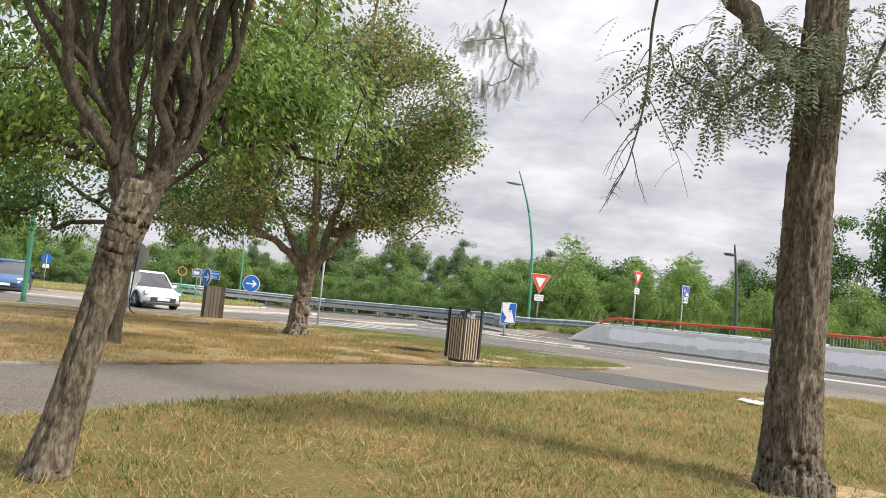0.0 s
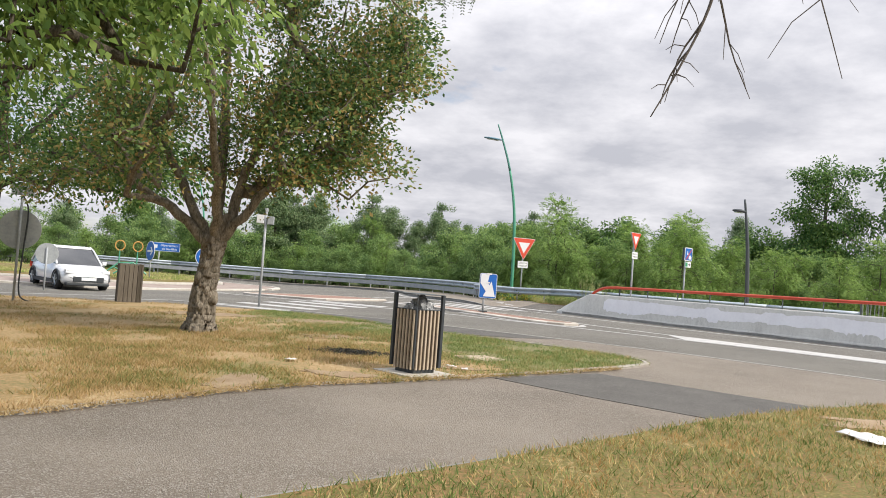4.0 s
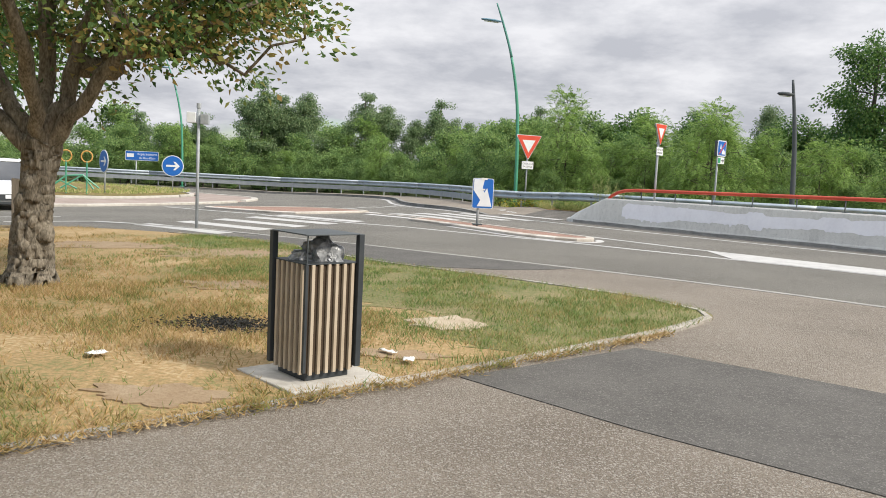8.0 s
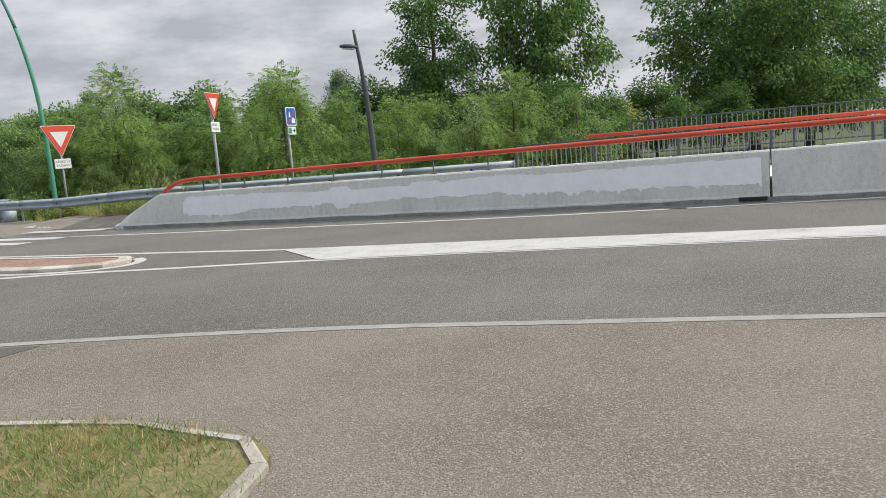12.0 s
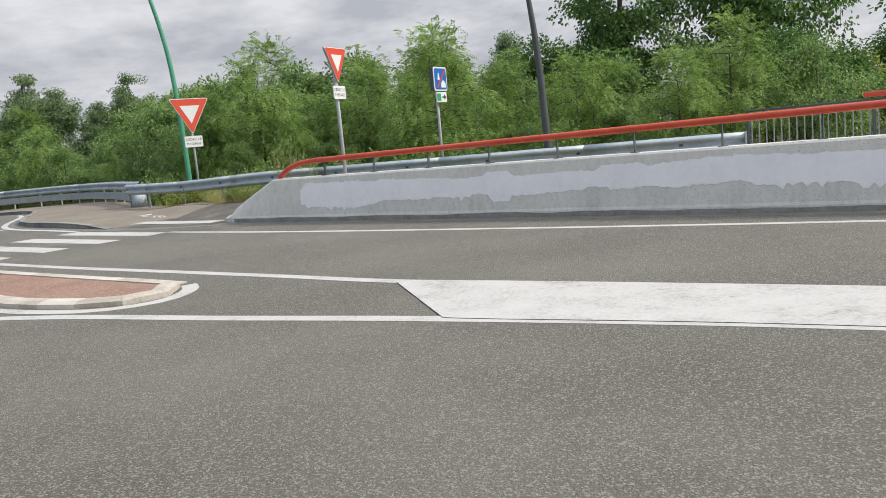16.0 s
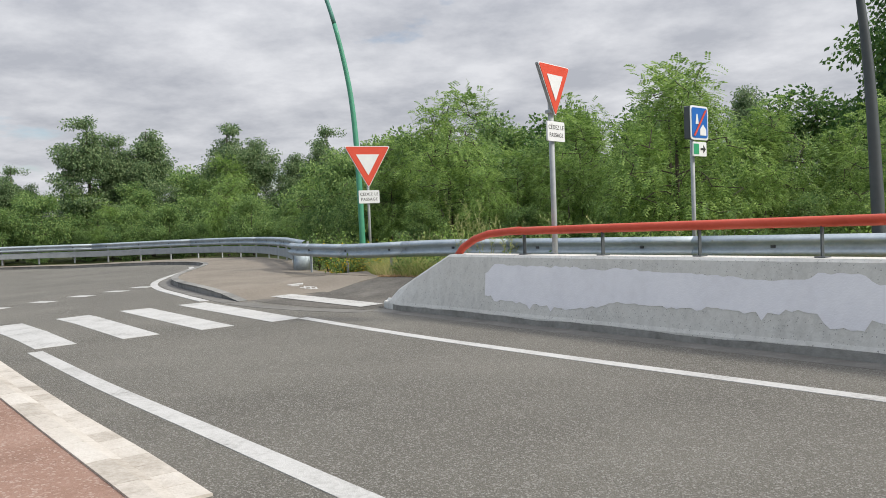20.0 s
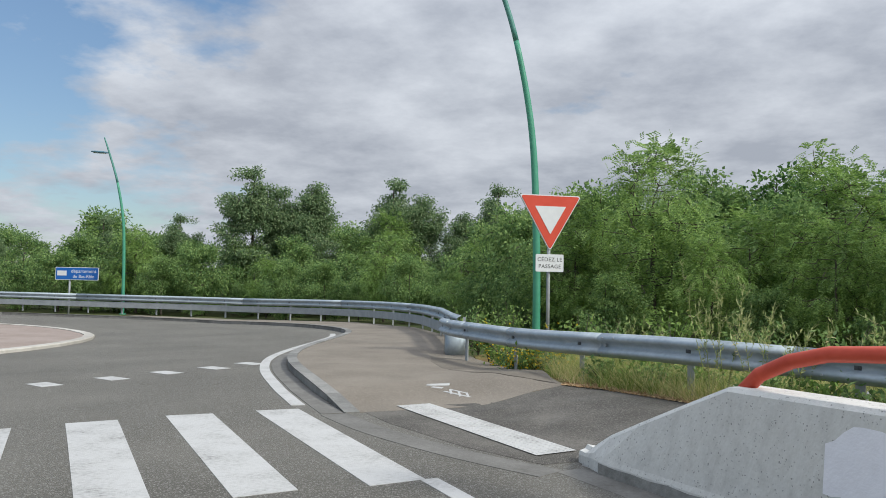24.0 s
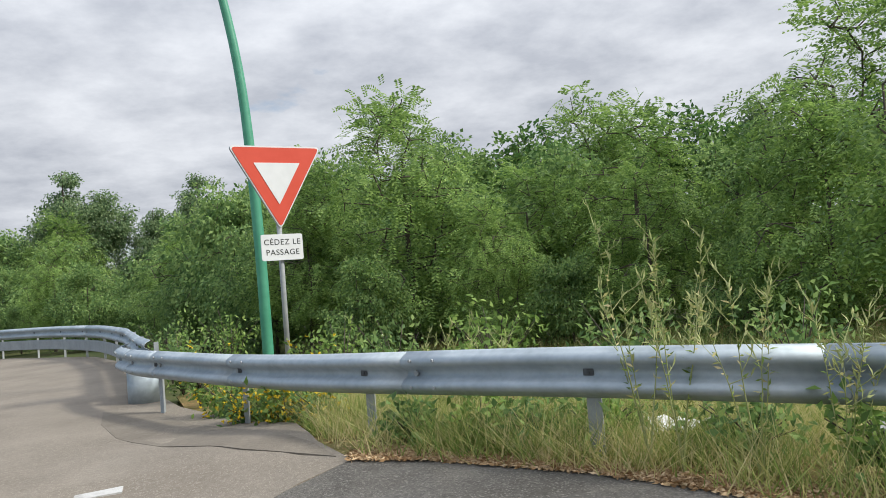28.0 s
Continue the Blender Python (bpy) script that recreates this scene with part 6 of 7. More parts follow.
k = g_rng.uniform(size=len(x)) < 0.12 + 0.95 * np.clip((x + 0.62 * (y - 15.5) - 0.75) / 2.2, 0, 1) * np.clip((np.hypot(x - 1.5, y - 15.6) - 0.45) / 0.9, 0.1, 1)
x, y = thinned(g_rng, x[k], y[k], -0.3)
blades("lawn_grass", g_rng, x, y, 5, 0.022, 0.07, 0.0036, TIP_GRASS, "greener grass at the tip of the lawn", 0.9, 0.035)
# straw that has crept over the edging stones
along_edge = np.array([p for p in GREEN_NEAR if 8.5 < p[1] < 17.5])
pick = g_rng.uniform(0, len(along_edge) - 1.001, 2600)
fl = pick.astype(int)
pts2 = along_edge[fl] + (along_edge[fl + 1] - along_edge[fl]) * (pick - fl)[:, None] + g_rng.normal(size=(2600, 2)) * 0.05
blades("edge_straw", g_rng, pts2[:, 0], pts2[:, 1], 4, 0.01, 0.045, 0.006, BROWN_GRASS, "dead straw and dirt strewn along the path edge", 2.2, 0.03)
x, y = scatter(g_rng, 9000, -28, -11, 36, 53, arc(CENTRE, 7.7, 0, 360, 40))
blades("island_grass", g_rng, x, y, 4, 0.06, 0.16, 0.012, WEEDGRASS, "yellowing grass on the roundabout", 0.8, 0.36)
VERGE_POLY = [*VERGE_EDGE, wall_xy(9, 0.6), wall_xy(9, 4), (13, 42), (8, 48), (3.4, 50), (1.7, 47), (2.15, 45.0), (2.95, 43.5), (3.55, 42.3), (3.8, 41.2)]
VHV = np.vectorize(VH)
x, y = scatter(g_rng, 30000, 1.5, 15, 31, 50, VERGE_POLY)
k = np.hypot(x - 6.15, y - 40.05) > 0.36
x, y = thinned(g_rng, x[k], y[k], -0.2)
blades("verge_grass", g_rng, x, y, 3, 0.08, 0.38, 0.0045, WEEDGRASS, "knee-high dry grass on the verge", 0.7, 0.02, VHV)
x, y = scatter(g_rng, 30000, 3.2, 10.5, 34.5, 43, VERGE_POLY)
k = (g_rng.uniform(size=len(x)) < np.clip((x * 0.742 + y * 0.67 - 30.15) / 0.45, 0.05, 1)) & (np.hypot(x - 6.15, y - 40.05) > 0.36)
x, y = thinned(g_rng, x[k], y[k], -0.12)
blades("verge_grass", g_rng, x, y, 5, 0.10, 0.42, 0.004, WEEDGRASS, "long bent grass under the crash barrier", 1.0, 0.02, VHV, 0.05)
edge_t = g_rng.uniform(0, 1, 15000)
ex = np.interp(edge_t, [0, 0.25, 0.7, 1], [4.02, 4.55, 5.4, 6.6]) + np.abs(g_rng.normal(size=15000)) * 0.2 * 0.68 - 0.05
ey = np.interp(edge_t, [0, 0.25, 0.7, 1], [40.47, 40.22, 39.5, 37.95]) + np.abs(g_rng.normal(size=15000)) * 0.2 * 0.73 - 0.05
x, y = scatter(g_rng, 6000, 2.5, 9, 36, 43, VERGE_POLY)
x, y = np.concatenate([x, ex]), np.concatenate([y, ey])
lv, lf = leaf_quads(g_rng, np.stack([x, y, VHV(x, y) + 0.016], -1), g_rng.normal(size=(len(x), 3)) * np.array([1, 1, 0.08]), 0.042, 0.02, 0.1)
tagged(np_mesh("fallen_leaves", lv, lf, material("dead_leaf", [(0.28, 0.17, 0.08), (0.42, 0.28, 0.15), (0.56, 0.42, 0.26)], 0.9, bump=0, island=0.6)), "dry brown fallen leaves along the verge", "leaves", "", "stuff")


def weed(x, y, h, seed, label="tall spindly weed with pale seed pods"):
    """A tall branching weed: stems, small leaves and curved pods."""
    rng = np.random.default_rng(seed)
    z = VH(x, y) + 0.02
    t = thing("weed", Matrix.Translation((x, y, z)), label, "weed", "weeds on the verge")
    edges, lp, ld, pp, pd = [], [], [], [], []
    for b in range(rng.integers(3, 6)):
        p = np.zeros(3)
        d = np.array([rng.uniform(-0.28, 0.28), rng.uniform(-0.28, 0.28), 1.0])
        L = h * rng.uniform(0.65, 1.0)
        for k in range(9):
            q = p + d / np.linalg.norm(d) * L / 9
            d[:2] += rng.uniform(-0.07, 0.07, 2)
            edges.append((*p, 0.006 * (1 - k / 10), *q, 0.006 * (1 - (k + 1) / 10)))
            if k > 1:
                for _ in range(4):
                    lp.append(p + (q - p) * rng.uniform())
                    ld.append(rng.normal(size=3) * np.array([1, 1, 0.5]) + np.array([0, 0, 0.3]))
            if k > 3:
                s = np.array([rng.uniform(-1, 1), rng.uniform(-1, 1), rng.uniform(0.5, 1.1)])
                s /= np.linalg.norm(s)
                e = q + s * 0.16 * rng.uniform(0.5, 1.3)
                edges.append((*q, 0.003, *e, 0.0015))
                for _ in range(3):
                    pp.append(q + (e - q) * rng.uniform(0.4, 1))
                    pd.append(s * 0.6 + rng.normal(size=3) * 0.4 + np.array([0, 0, 0.7]))
            p = q
        for _ in range(8):
            pp.append(p - d * 0.12 * rng.uniform())
            pd.append(rng.normal(size=3) * 0.5 + np.array([0, 0, 1.0]))
    v, f = frusta(edges, 4)
    tagged(np_mesh("stem", v, f, POD, t), "", "", "", "stuff")
    v, f = leaf_quads(rng, np.array(lp), np.array(ld), 0.05, 0.013)
    tagged(np_mesh("foliage", v, f, WEEDGRASS, t), "", "", "", "stuff")
    v, f = leaf_quads(rng, np.array(pp), np.array(pd), 0.075, 0.012)
    tagged(np_mesh("seed_pod", v, f, POD, t), "", "", "", "stuff")
    return t


for i, (x, y, h) in enumerate(((5.72, 39.35, 1.5), (5.86, 39.22, 1.35), (6.14, 38.88, 1.3), (6.48, 38.66, 1.1), (5.15, 41.0, 1.0), (4.75, 41.3, 0.85), (7.2, 38.9, 1.0), (8.0, 38.4, 0.95), (9.0, 37.6, 1.0), (6.2, 40.3, 0.8))):
    weed(x, y, h, 90 + i)


def leafy_clump(x, y, h, w, seed, mat, label, flowers=0, n=420):
    rng = np.random.default_rng(seed)
    t = thing("shrub", Matrix.Translation((x, y, VH(x, y) + 0.02)), label, "shrub", "undergrowth by the barrier")
    edges, pos = [], []
    for b in range(14):
        a = rng.uniform(0, 6.28)
        tip = np.array([math.cos(a) * w * rng.uniform(0.2, 1), math.sin(a) * w * rng.uniform(0.2, 1), h * rng.uniform(0.5, 1)])
        mid = tip * np.array([0.4, 0.4, 0.6])
        edges += [(0, 0, 0, 0.008, *mid, 0.006), (*mid, 0.006, *tip, 0.003)]
        for _ in range(n // 14):
            f = rng.uniform(0.25, 1.05)
            pos.append(tip * f + rng.normal(size=3) * 0.07)
    v, f = frusta(edges, 4)
    tagged(np_mesh("stem", v, f, DARK_BARK, t), "", "", "", "stuff")
    pos = np.array(pos)
    pos[:, 2] = np.maximum(pos[:, 2], 0.02)
    v, f = leaf_quads(rng, pos, rng.normal(size=(len(pos), 3)) + np.array([0, 0, 0.2]), 0.085, 0.04)
    tagged(np_mesh("foliage", v, f, mat, t), "", "", "", "stuff")
    if flowers:
        k = rng.choice(len(pos), flowers)
        c = pos[k] + rng.normal(size=(flowers, 3)) * 0.04
        for _ in range(1):
            c = np.repeat(c, 4, 0)
            v, f = leaf_quads(rng, c, rng.normal(size=(len(c), 3)) * np.array([1, 1, 0.4]), 0.034, 0.028)
        tagged(np_mesh("blossom", v, f, FLOWER, t, label="small yellow flowers"), "", "", "", "stuff")
    return t


for i, (x, y, h, w, fl) in enumerate(((3.05, 42.95, 0.42, 0.34, 170), (3.4, 42.5, 0.46, 0.36, 190), (3.75, 42.2, 0.36, 0.3, 90), (2.7, 43.7, 0.5, 0.35, 90), (2.1, 45.2, 0.8, 0.4, 60), (3.6, 44.2, 0.85, 0.5, 50), (1.6, 46.6, 0.9, 0.5, 0), (1.1, 48.2, 1.1, 0.6, 0), (4.5, 43.4, 0.9, 0.55, 0), (5.4, 42.4, 0.9, 0.6, 0), (6.4, 41.6, 0.9, 0.6, 0), (3.9, 45.2, 1.0, 0.7, 0), (7.4, 40.6, 0.9, 0.6, 0), (8.8, 39.4, 0.9, 0.6, 0), (10.2, 38.2, 1.0, 0.7, 0), (12.0, 36.6, 1.0, 0.7, 0), (0.2, 51.4, 1.0, 0.7, 0), (2.0, 48.4, 1.2, 0.8, 0), (4.45, 40.75, 0.24, 0.25, 0), (4.9, 40.5, 0.3, 0.3, 0), (5.25, 40.2, 0.26, 0.25, 0), (5.6, 39.95, 0.34, 0.3, 0), (6.35, 39.35, 0.32, 0.35, 0), (6.7, 38.6, 0.4, 0.35, 0), (7.1, 38.2, 0.34, 0.35, 0), (5.05, 41.6, 0.6, 0.4, 0))):
    leafy_clump(x, y, h, w, 120 + i, LEAF_LOCUST if i % 2 else LEAF_WOOD, "low shrub with yellow flowers by the barrier" if fl else "low leafy shrub behind the barrier", fl)
# ---- signs ----
def disc(r, n=28, c=(0, 0)):
    return [(c[0] + r * math.cos(2 * math.pi * k / n), c[1] + r * math.sin(2 * math.pi * k / n)) for k in range(n)]


def rect(w, h, cz=0.0, cx=0.0):
    return [(cx - w / 2, cz - h / 2), (cx + w / 2, cz - h / 2), (cx + w / 2, cz + h / 2), (cx - w / 2, cz + h / 2)]


def post(t, h, r=0.03, z0=-0.2, mat=None, y=0.04, x=0.0):
    return part("post", tube(bmesh.new(), [(x, y, z0), (x, y, h)], r, 10), mat or GALV_DULL, t, "", True)


def tri_down(side, cz, r):
    h = side * 0.866
    return rounded([(-side / 2, cz + h * 0.5), (0, cz - h * 0.5), (side / 2, cz + h * 0.5)], r, 4)


def give_way(x, y, z, rz, side, tip, plate_w, label):
    t = thing("give_way_sign", pose(x, y, z, 0, 0, rz), label, "road sign", "give way signs")
    h = side * 0.866
    c = tip + h / 2
    post(t, tip + h * 0.9, 0.034)
    part("back_plate", prism(bmesh.new(), tri_down(side, c, side * 0.06), -0.02, 0.02), GALV_DULL, t, "grey metal sign back")
    part("white_edge", prism(bmesh.new(), tri_down(side, c, side * 0.06), -0.026, -0.0205), SIGN_WHITE, t)
    part("red_border", prism(bmesh.new(), tri_down(side * 0.955, c + side * 0.004, side * 0.05), -0.032, -0.0265), SIGN_RED, t, "red triangular border")
    part("white_field", prism(bmesh.new(), tri_down(side * 0.50, c + side * 0.042, side * 0.01), -0.038, -0.0325), SIGN_WHITE, t, "pale triangular centre")
    pc = tip - 0.06 - plate_w * 0.3
    pl = part("plate", prism(bmesh.new(), rounded(rect(plate_w, plate_w * 0.6, pc), 0.05 * plate_w), -0.03, -0.01), SIGN_WHITE, t, "white plate with black lettering")
    for i, s in enumerate(("CÉDEZ LE", "PASSAGE")):
        lettering(s, plate_w * 0.185, INK, pl, pose(0, -0.0315, pc + plate_w * (0.115 - 0.235 * i), 90, 0, 0), width=1.12)
    for dz in (0.15, -0.25):
        bm = box(bmesh.new(), -0.06, 0.06, 0.0, 0.085, c + dz - 0.02, c + dz + 0.02, 0.004)
        part("bracket", bm, GALV_DULL, t)
    return t


give_way(3.22, 45.33, 0.0, 26, 1.25, 2.18, 0.56, "large red and white give-way triangle on a grey post")
give_way(6.93, 34.66, 0.2, 53, 0.73, 2.33, 0.40, "small red and white give-way triangle on a tall grey post")


def zone_end_sign(x, y, z, rz):
    t = thing("zone_end_sign", pose(x, y, z, 0, 0, rz), "blue square zone sign with a red slash on a thick box", "road sign")
    post(t, 2.6, 0.032, y=0.12)
    c = 2.55
    b = part("housing", box(bmesh.new(), -0.25, 0.25, 0.0, 0.11, c - 0.25, c + 0.25, 0.015), GREY_PAINT, t, "dark grey sign housing")
    part("white_edge", prism(bmesh.new(), rounded(rect(0.52, 0.52, c), 0.06), -0.012, -0.001), SIGN_WHITE, t)
    f = part("blue_field", prism(bmesh.new(), rounded(rect(0.46, 0.46, c), 0.05), -0.018, -0.0125), SIGN_BLUE, t)
    part("red_slash", prism(bmesh.new(), [(-0.2, c - 0.2), (-0.15, c - 0.2), (0.2, c + 0.2), (0.15, c + 0.2)], -0.030, -0.0245), SIGN_RED, t)
    part("white_shape", prism(bmesh.new(), [(0.0, c - 0.19), (0.18, c - 0.19), (0.18, c - 0.1), (0.09, c - 0.02), (0.0, c - 0.1)], -0.024, -0.0185), SIGN_WHITE, f)
    part("white_shape", prism(bmesh.new(), [(-0.13, c - 0.02), (-0.04, c - 0.02), (-0.07, c + 0.13), (-0.1, c + 0.13)], -0.024, -0.0185), SIGN_WHITE, f)
    p = part("plate", prism(bmesh.new(), rounded(rect(0.40, 0.22, c - 0.40), 0.02), -0.01, 0.01), SIGN_WHITE, t, "white plate with a dark arrow")
    part("arrow", prism(bmesh.new(), [(0.02, c - 0.415), (0.10, c - 0.415), (0.10, c - 0.46), (0.17, c - 0.40), (0.10, c - 0.34), (0.10, c - 0.385), (0.02, c - 0.385)], -0.016, -0.0105), INK, p)
    part("green_shape", prism(bmesh.new(), rect(0.15, 0.16, c - 0.40, -0.11), -0.016, -0.0105), SIGN_GREEN, p)


zone_end_sign(9.42, 37.25, 0.1, 45)


def keep_right_panel(x, y, z, rz):
    t = thing("keep_right_sign", pose(x, y, z, 0, 0, rz), "blue square sign with a white diagonal arrow, patched with stickers", "road sign")
    post(t, 0.95, 0.032, x=-0.1)
    part("foot", box(bmesh.new(), -0.22, 0.02, -0.06, 0.14, -0.01, 0.025, 0.008), GREY_PAINT, t)
    c, w, h = 0.80, 0.55, 0.77
    part("back_plate", prism(bmesh.new(), rounded(rect(w, h, c), 0.06), -0.015, 0.015), GALV_DULL, t)
    part("white_edge", prism(bmesh.new(), rounded(rect(w, h, c), 0.06), -0.021, -0.0155), SIGN_WHITE, t)
    f = part("blue_field", prism(bmesh.new(), rounded(rect(w - 0.03, h - 0.03, c), 0.05), -0.027, -0.0215), SIGN_BLUE, t)
    part("arrow", prism(bmesh.new(), [(-0.24, c + 0.36), (0.03, c + 0.36), (-0.02, c + 0.12), (0.06, c - 0.02), (-0.06, c - 0.18), (-0.25, c + 0.08)], -0.033, -0.0275), SIGN_WHITE, f, "white arrow shaft")
    part("arrow_head", prism(bmesh.new(), [(0.10, c + 0.14), (0.235, c - 0.33), (-0.15, c - 0.33)], -0.034, -0.0285), SIGN_WHITE, f, "white arrow head")
    for sx, sz, sw, sh in ((0.02, c + 0.37, 0.16, 0.05), (0.0, c + 0.1, 0.1, 0.04)):
        part("sticker", prism(bmesh.new(), rect(sw, sh, sz, sx), -0.040, -0.0345), PAPER, f)


keep_right_panel(1.84, 30.42, H(1.84, 30.42) + 0.10, 14)


def arrow_disc(x, y, z, rz, d, c, label):
    t = thing("direction_sign", pose(x, y, z, 0, 0, rz), label, "road sign", "arrow signs on the roundabout")
    post(t, c + d * 0.3, 0.03)
    part("back_plate", prism(bmesh.new(), disc(d / 2, c=(0, c)), -0.012, 0.012), GALV_DULL, t)
    part("white_edge", prism(bmesh.new(), disc(d / 2, c=(0, c)), -0.018, -0.0125), SIGN_WHITE, t)
    f = part("blue_field", prism(bmesh.new(), disc(d * 0.465, c=(0, c)), -0.024, -0.0185), SIGN_BLUE, t)
    s = d
    part("arrow", prism(bmesh.new(), [(-0.3 * s, c - 0.045 * s), (0.14 * s, c - 0.045 * s), (0.02 * s, c - 0.2 * s), (0.12 * s, c - 0.2 * s), (0.32 * s, c), (0.12 * s, c + 0.2 * s), (0.02 * s, c + 0.2 * s), (0.14 * s, c + 0.045 * s), (-0.3 * s, c + 0.045 * s)], -0.030, -0.0245), SIGN_WHITE, f, "white arrow")


arrow_disc(-13.8, 47.5, H(-13.8, 47.5) + 0.3, 18, 1.02, 1.25, "round blue sign with a white arrow on the roundabout")
arrow_disc(-14.3, 41.9, H(-14.3, 41.9) + 0.25, -42, 0.95, 1.38, "round blue arrow sign turned away on the roundabout")


def area_sign(x, y, z, rz):
    t = thing("area_sign", pose(x, y, z, 0, 0, rz), "long blue area name sign with white lettering on one post", "road sign")
    post(t, 2.4, 0.05, x=-0.4)
    c = 2.25
    part("white_edge", prism(bmesh.new(), rounded(rect(2.3, 0.68, c), 0.04), -0.03, 0.02), SIGN_WHITE, t)
    f = part("blue_field", prism(bmesh.new(), rounded(rect(2.24, 0.62, c), 0.04), -0.036, -0.0305), SIGN_BLUE, t)
    part("emblem", prism(bmesh.new(), rect(0.5, 0.26, c + 0.02, -0.8), -0.042, -0.0365), SIGN_WHITE, f, "white emblem bar")
    lettering("département", 0.26, SIGN_WHITE, f, pose(0.36, -0.0375, c + 0.13, 90, 0, 0))
    lettering("du Bas-Rhin", 0.24, SIGN_WHITE, f, pose(0.36, -0.0375, c - 0.15, 90, 0, 0))


area_sign(-24.3, 66.2, -0.55, 14)


def plain_disc(x, y, z, rz, d, c, mat, label, h=None, plate=False):
    t = thing("round_sign", pose(x, y, z, 0, 0, rz), label, "road sign")
    post(t, h or c + d * 0.3, 0.03, y=-0.05)
    part("disc", prism(bmesh.new(), disc(d / 2, c=(0, c)), -0.012, 0.012), mat, t)
    part("rim", prism(bmesh.new(), disc(d * 0.5, c=(0, c)), 0.0125, 0.02), SIGN_WHITE, t)
    if plate:
        part("plate", prism(bmesh.new(), rounded(rect(0.45, 0.3, c - d * 0.5 - 0.22), 0.03), -0.012, 0.012), SIGN_WHITE, t)
    return t


s = plain_disc(-9.4, 24.0, H(-9.4, 24.0), 25, 0.95, 1.75, GALV_DULL, "grey back of a round sign with a cable guard", 2.9)
part("top_plate", prism(bmesh.new(), rect(0.5, 0.28, 2.72), -0.012, 0.012), GALV_DULL, s)
part("cable", tube(bmesh.new(), spline([(0.0, -0.05, 2.6), (0.16, -0.06, 2.2), (0.12, -0.06, 1.2), (0.1, -0.08, 0.3), (0.3, -0.12, 0.05), (0.85, -0.2, 0.02)], 5), 0.02, 6), BLACK_STEEL, s, "black flexible cable guard", True)
plain_disc(-13.2, 31.6, H(-13.2, 31.6), 25, 0.72, 1.25, GALV_DULL, "grey back of a round sign by the road")
plain_disc(-33.8, 58.5, -0.4, 30, 0.75, 2.0, SIGN_BLUE, "round blue cycle path sign far along the road", None, True)
plain_disc(-37.0, 52.0, -0.4, 30, 0.75, 1.9, SIGN_RED, "round red parking ban sign far along the road")


# ---- lamps ----
def street_lamp(x, y, z, pts, radii, mat, head, head_rot, head_len, label, head_mat, upper=None):
    t = thing("street_lamp", pose(x, y, z), label, "street lamp", "street lamps")
    p = spline(pts, 6)
    r = list(np.interp(np.linspace(0, len(radii) - 1, len(p)), range(len(radii)), radii))
    cut = len(p) * 6 // 10 if upper else len(p)
    part("mast", tube(bmesh.new(), p[:cut + 1], r[:cut + 1], 12), mat, t, "", True)
    if upper:
        part("upper_mast", tube(bmesh.new(), p[cut:], r[cut:], 12), upper, t, "faded teal upper mast", True)
    part("base_flange", tube(bmesh.new(), [(0, 0, 0), (0, 0, 0.05)], radii[0] * 2.0, 14), mat, t)
    bm = bmesh.new()
    L = head_len
    rows = []
    for u, w, th in ((0, 0.03, 0.02), (0.12, 0.09, 0.045), (0.4, 0.15, 0.07), (0.75, 0.15, 0.06), (0.95, 0.09, 0.035), (1.0, 0.03, 0.015)):
        rows.append([bm.verts.new((u * L, w * math.cos(k * math.pi / 4), th * math.sin(k * math.pi / 4))) for k in range(8)])
    for a, b in zip(rows, rows[1:]):
        for k in range(8):
            bm.faces.new((a[k], a[(k + 1) % 8], b[(k + 1) % 8], b[k]))
    bm.faces.new(list(reversed(rows[0])))
    bm.faces.new(rows[-1])
    bmesh.ops.recalc_face_normals(bm, faces=bm.faces[:])
    h = part("lamp_head", bm, head_mat, t, "", True)
    h.matrix_local = Matrix.Translation(head) @ Matrix.Rotation(radians(head_rot), 4, "Z") @ Matrix.Rotation(radians(-4), 4, "Y")
    lens = prism(bmesh.new(), [(L * 0.2, 0), (L * 0.85, 0), (L * 0.85, 0.01), (L * 0.2, 0.01)], -0.09, 0.09)
    o = part("lens", lens, LENS, h)
    o.matrix_local = Matrix.Translation((0, 0, -0.068))
    return t


TEAL_PAINT = material("faded_teal_steel", [(0.07, 0.22, 0.18), (0.11, 0.28, 0.235)], 0.5, scale=2, fine=12, bump=0.02)
GREEN_MAST = [(0, 0, 0), (-0.03, 0, 2.5), (-0.16, 0, 4.8), (-0.52, -0.1, 6.8), (-0.95, -0.2, 8.2), (-1.3, -0.25, 9.15)]
for x, y, z, lab in ((2.78, 46.95, 0.0, "tall curved green street lamp mast behind the barrier"), (-21.0, 65.6, -0.35, "tall curved green street lamp mast beyond the roundabout"), (-14.6, 27.0, -0.4, "thick green street lamp mast beside the lawn")):
    street_lamp(x, y, z, GREEN_MAST, [0.085, 0.08, 0.07, 0.06, 0.05, 0.032], GREEN_PAINT, (-1.0, -0.2, 8.35), 190, 1.0, lab, LAMP_BLUE, TEAL_PAINT)
street_lamp(11.2, 35.4, -0.03, [(0, 0, 0), (-0.03, 0, 1.5), (-0.12, 0, 3.2), (-0.3, 0, 4.75)], [0.085, 0.08, 0.065, 0.035], GREY_PAINT, (-0.22, 0, 4.3), 178, 0.5, "dark grey street lamp with a flat head by the bridge", GREY_PAINT)


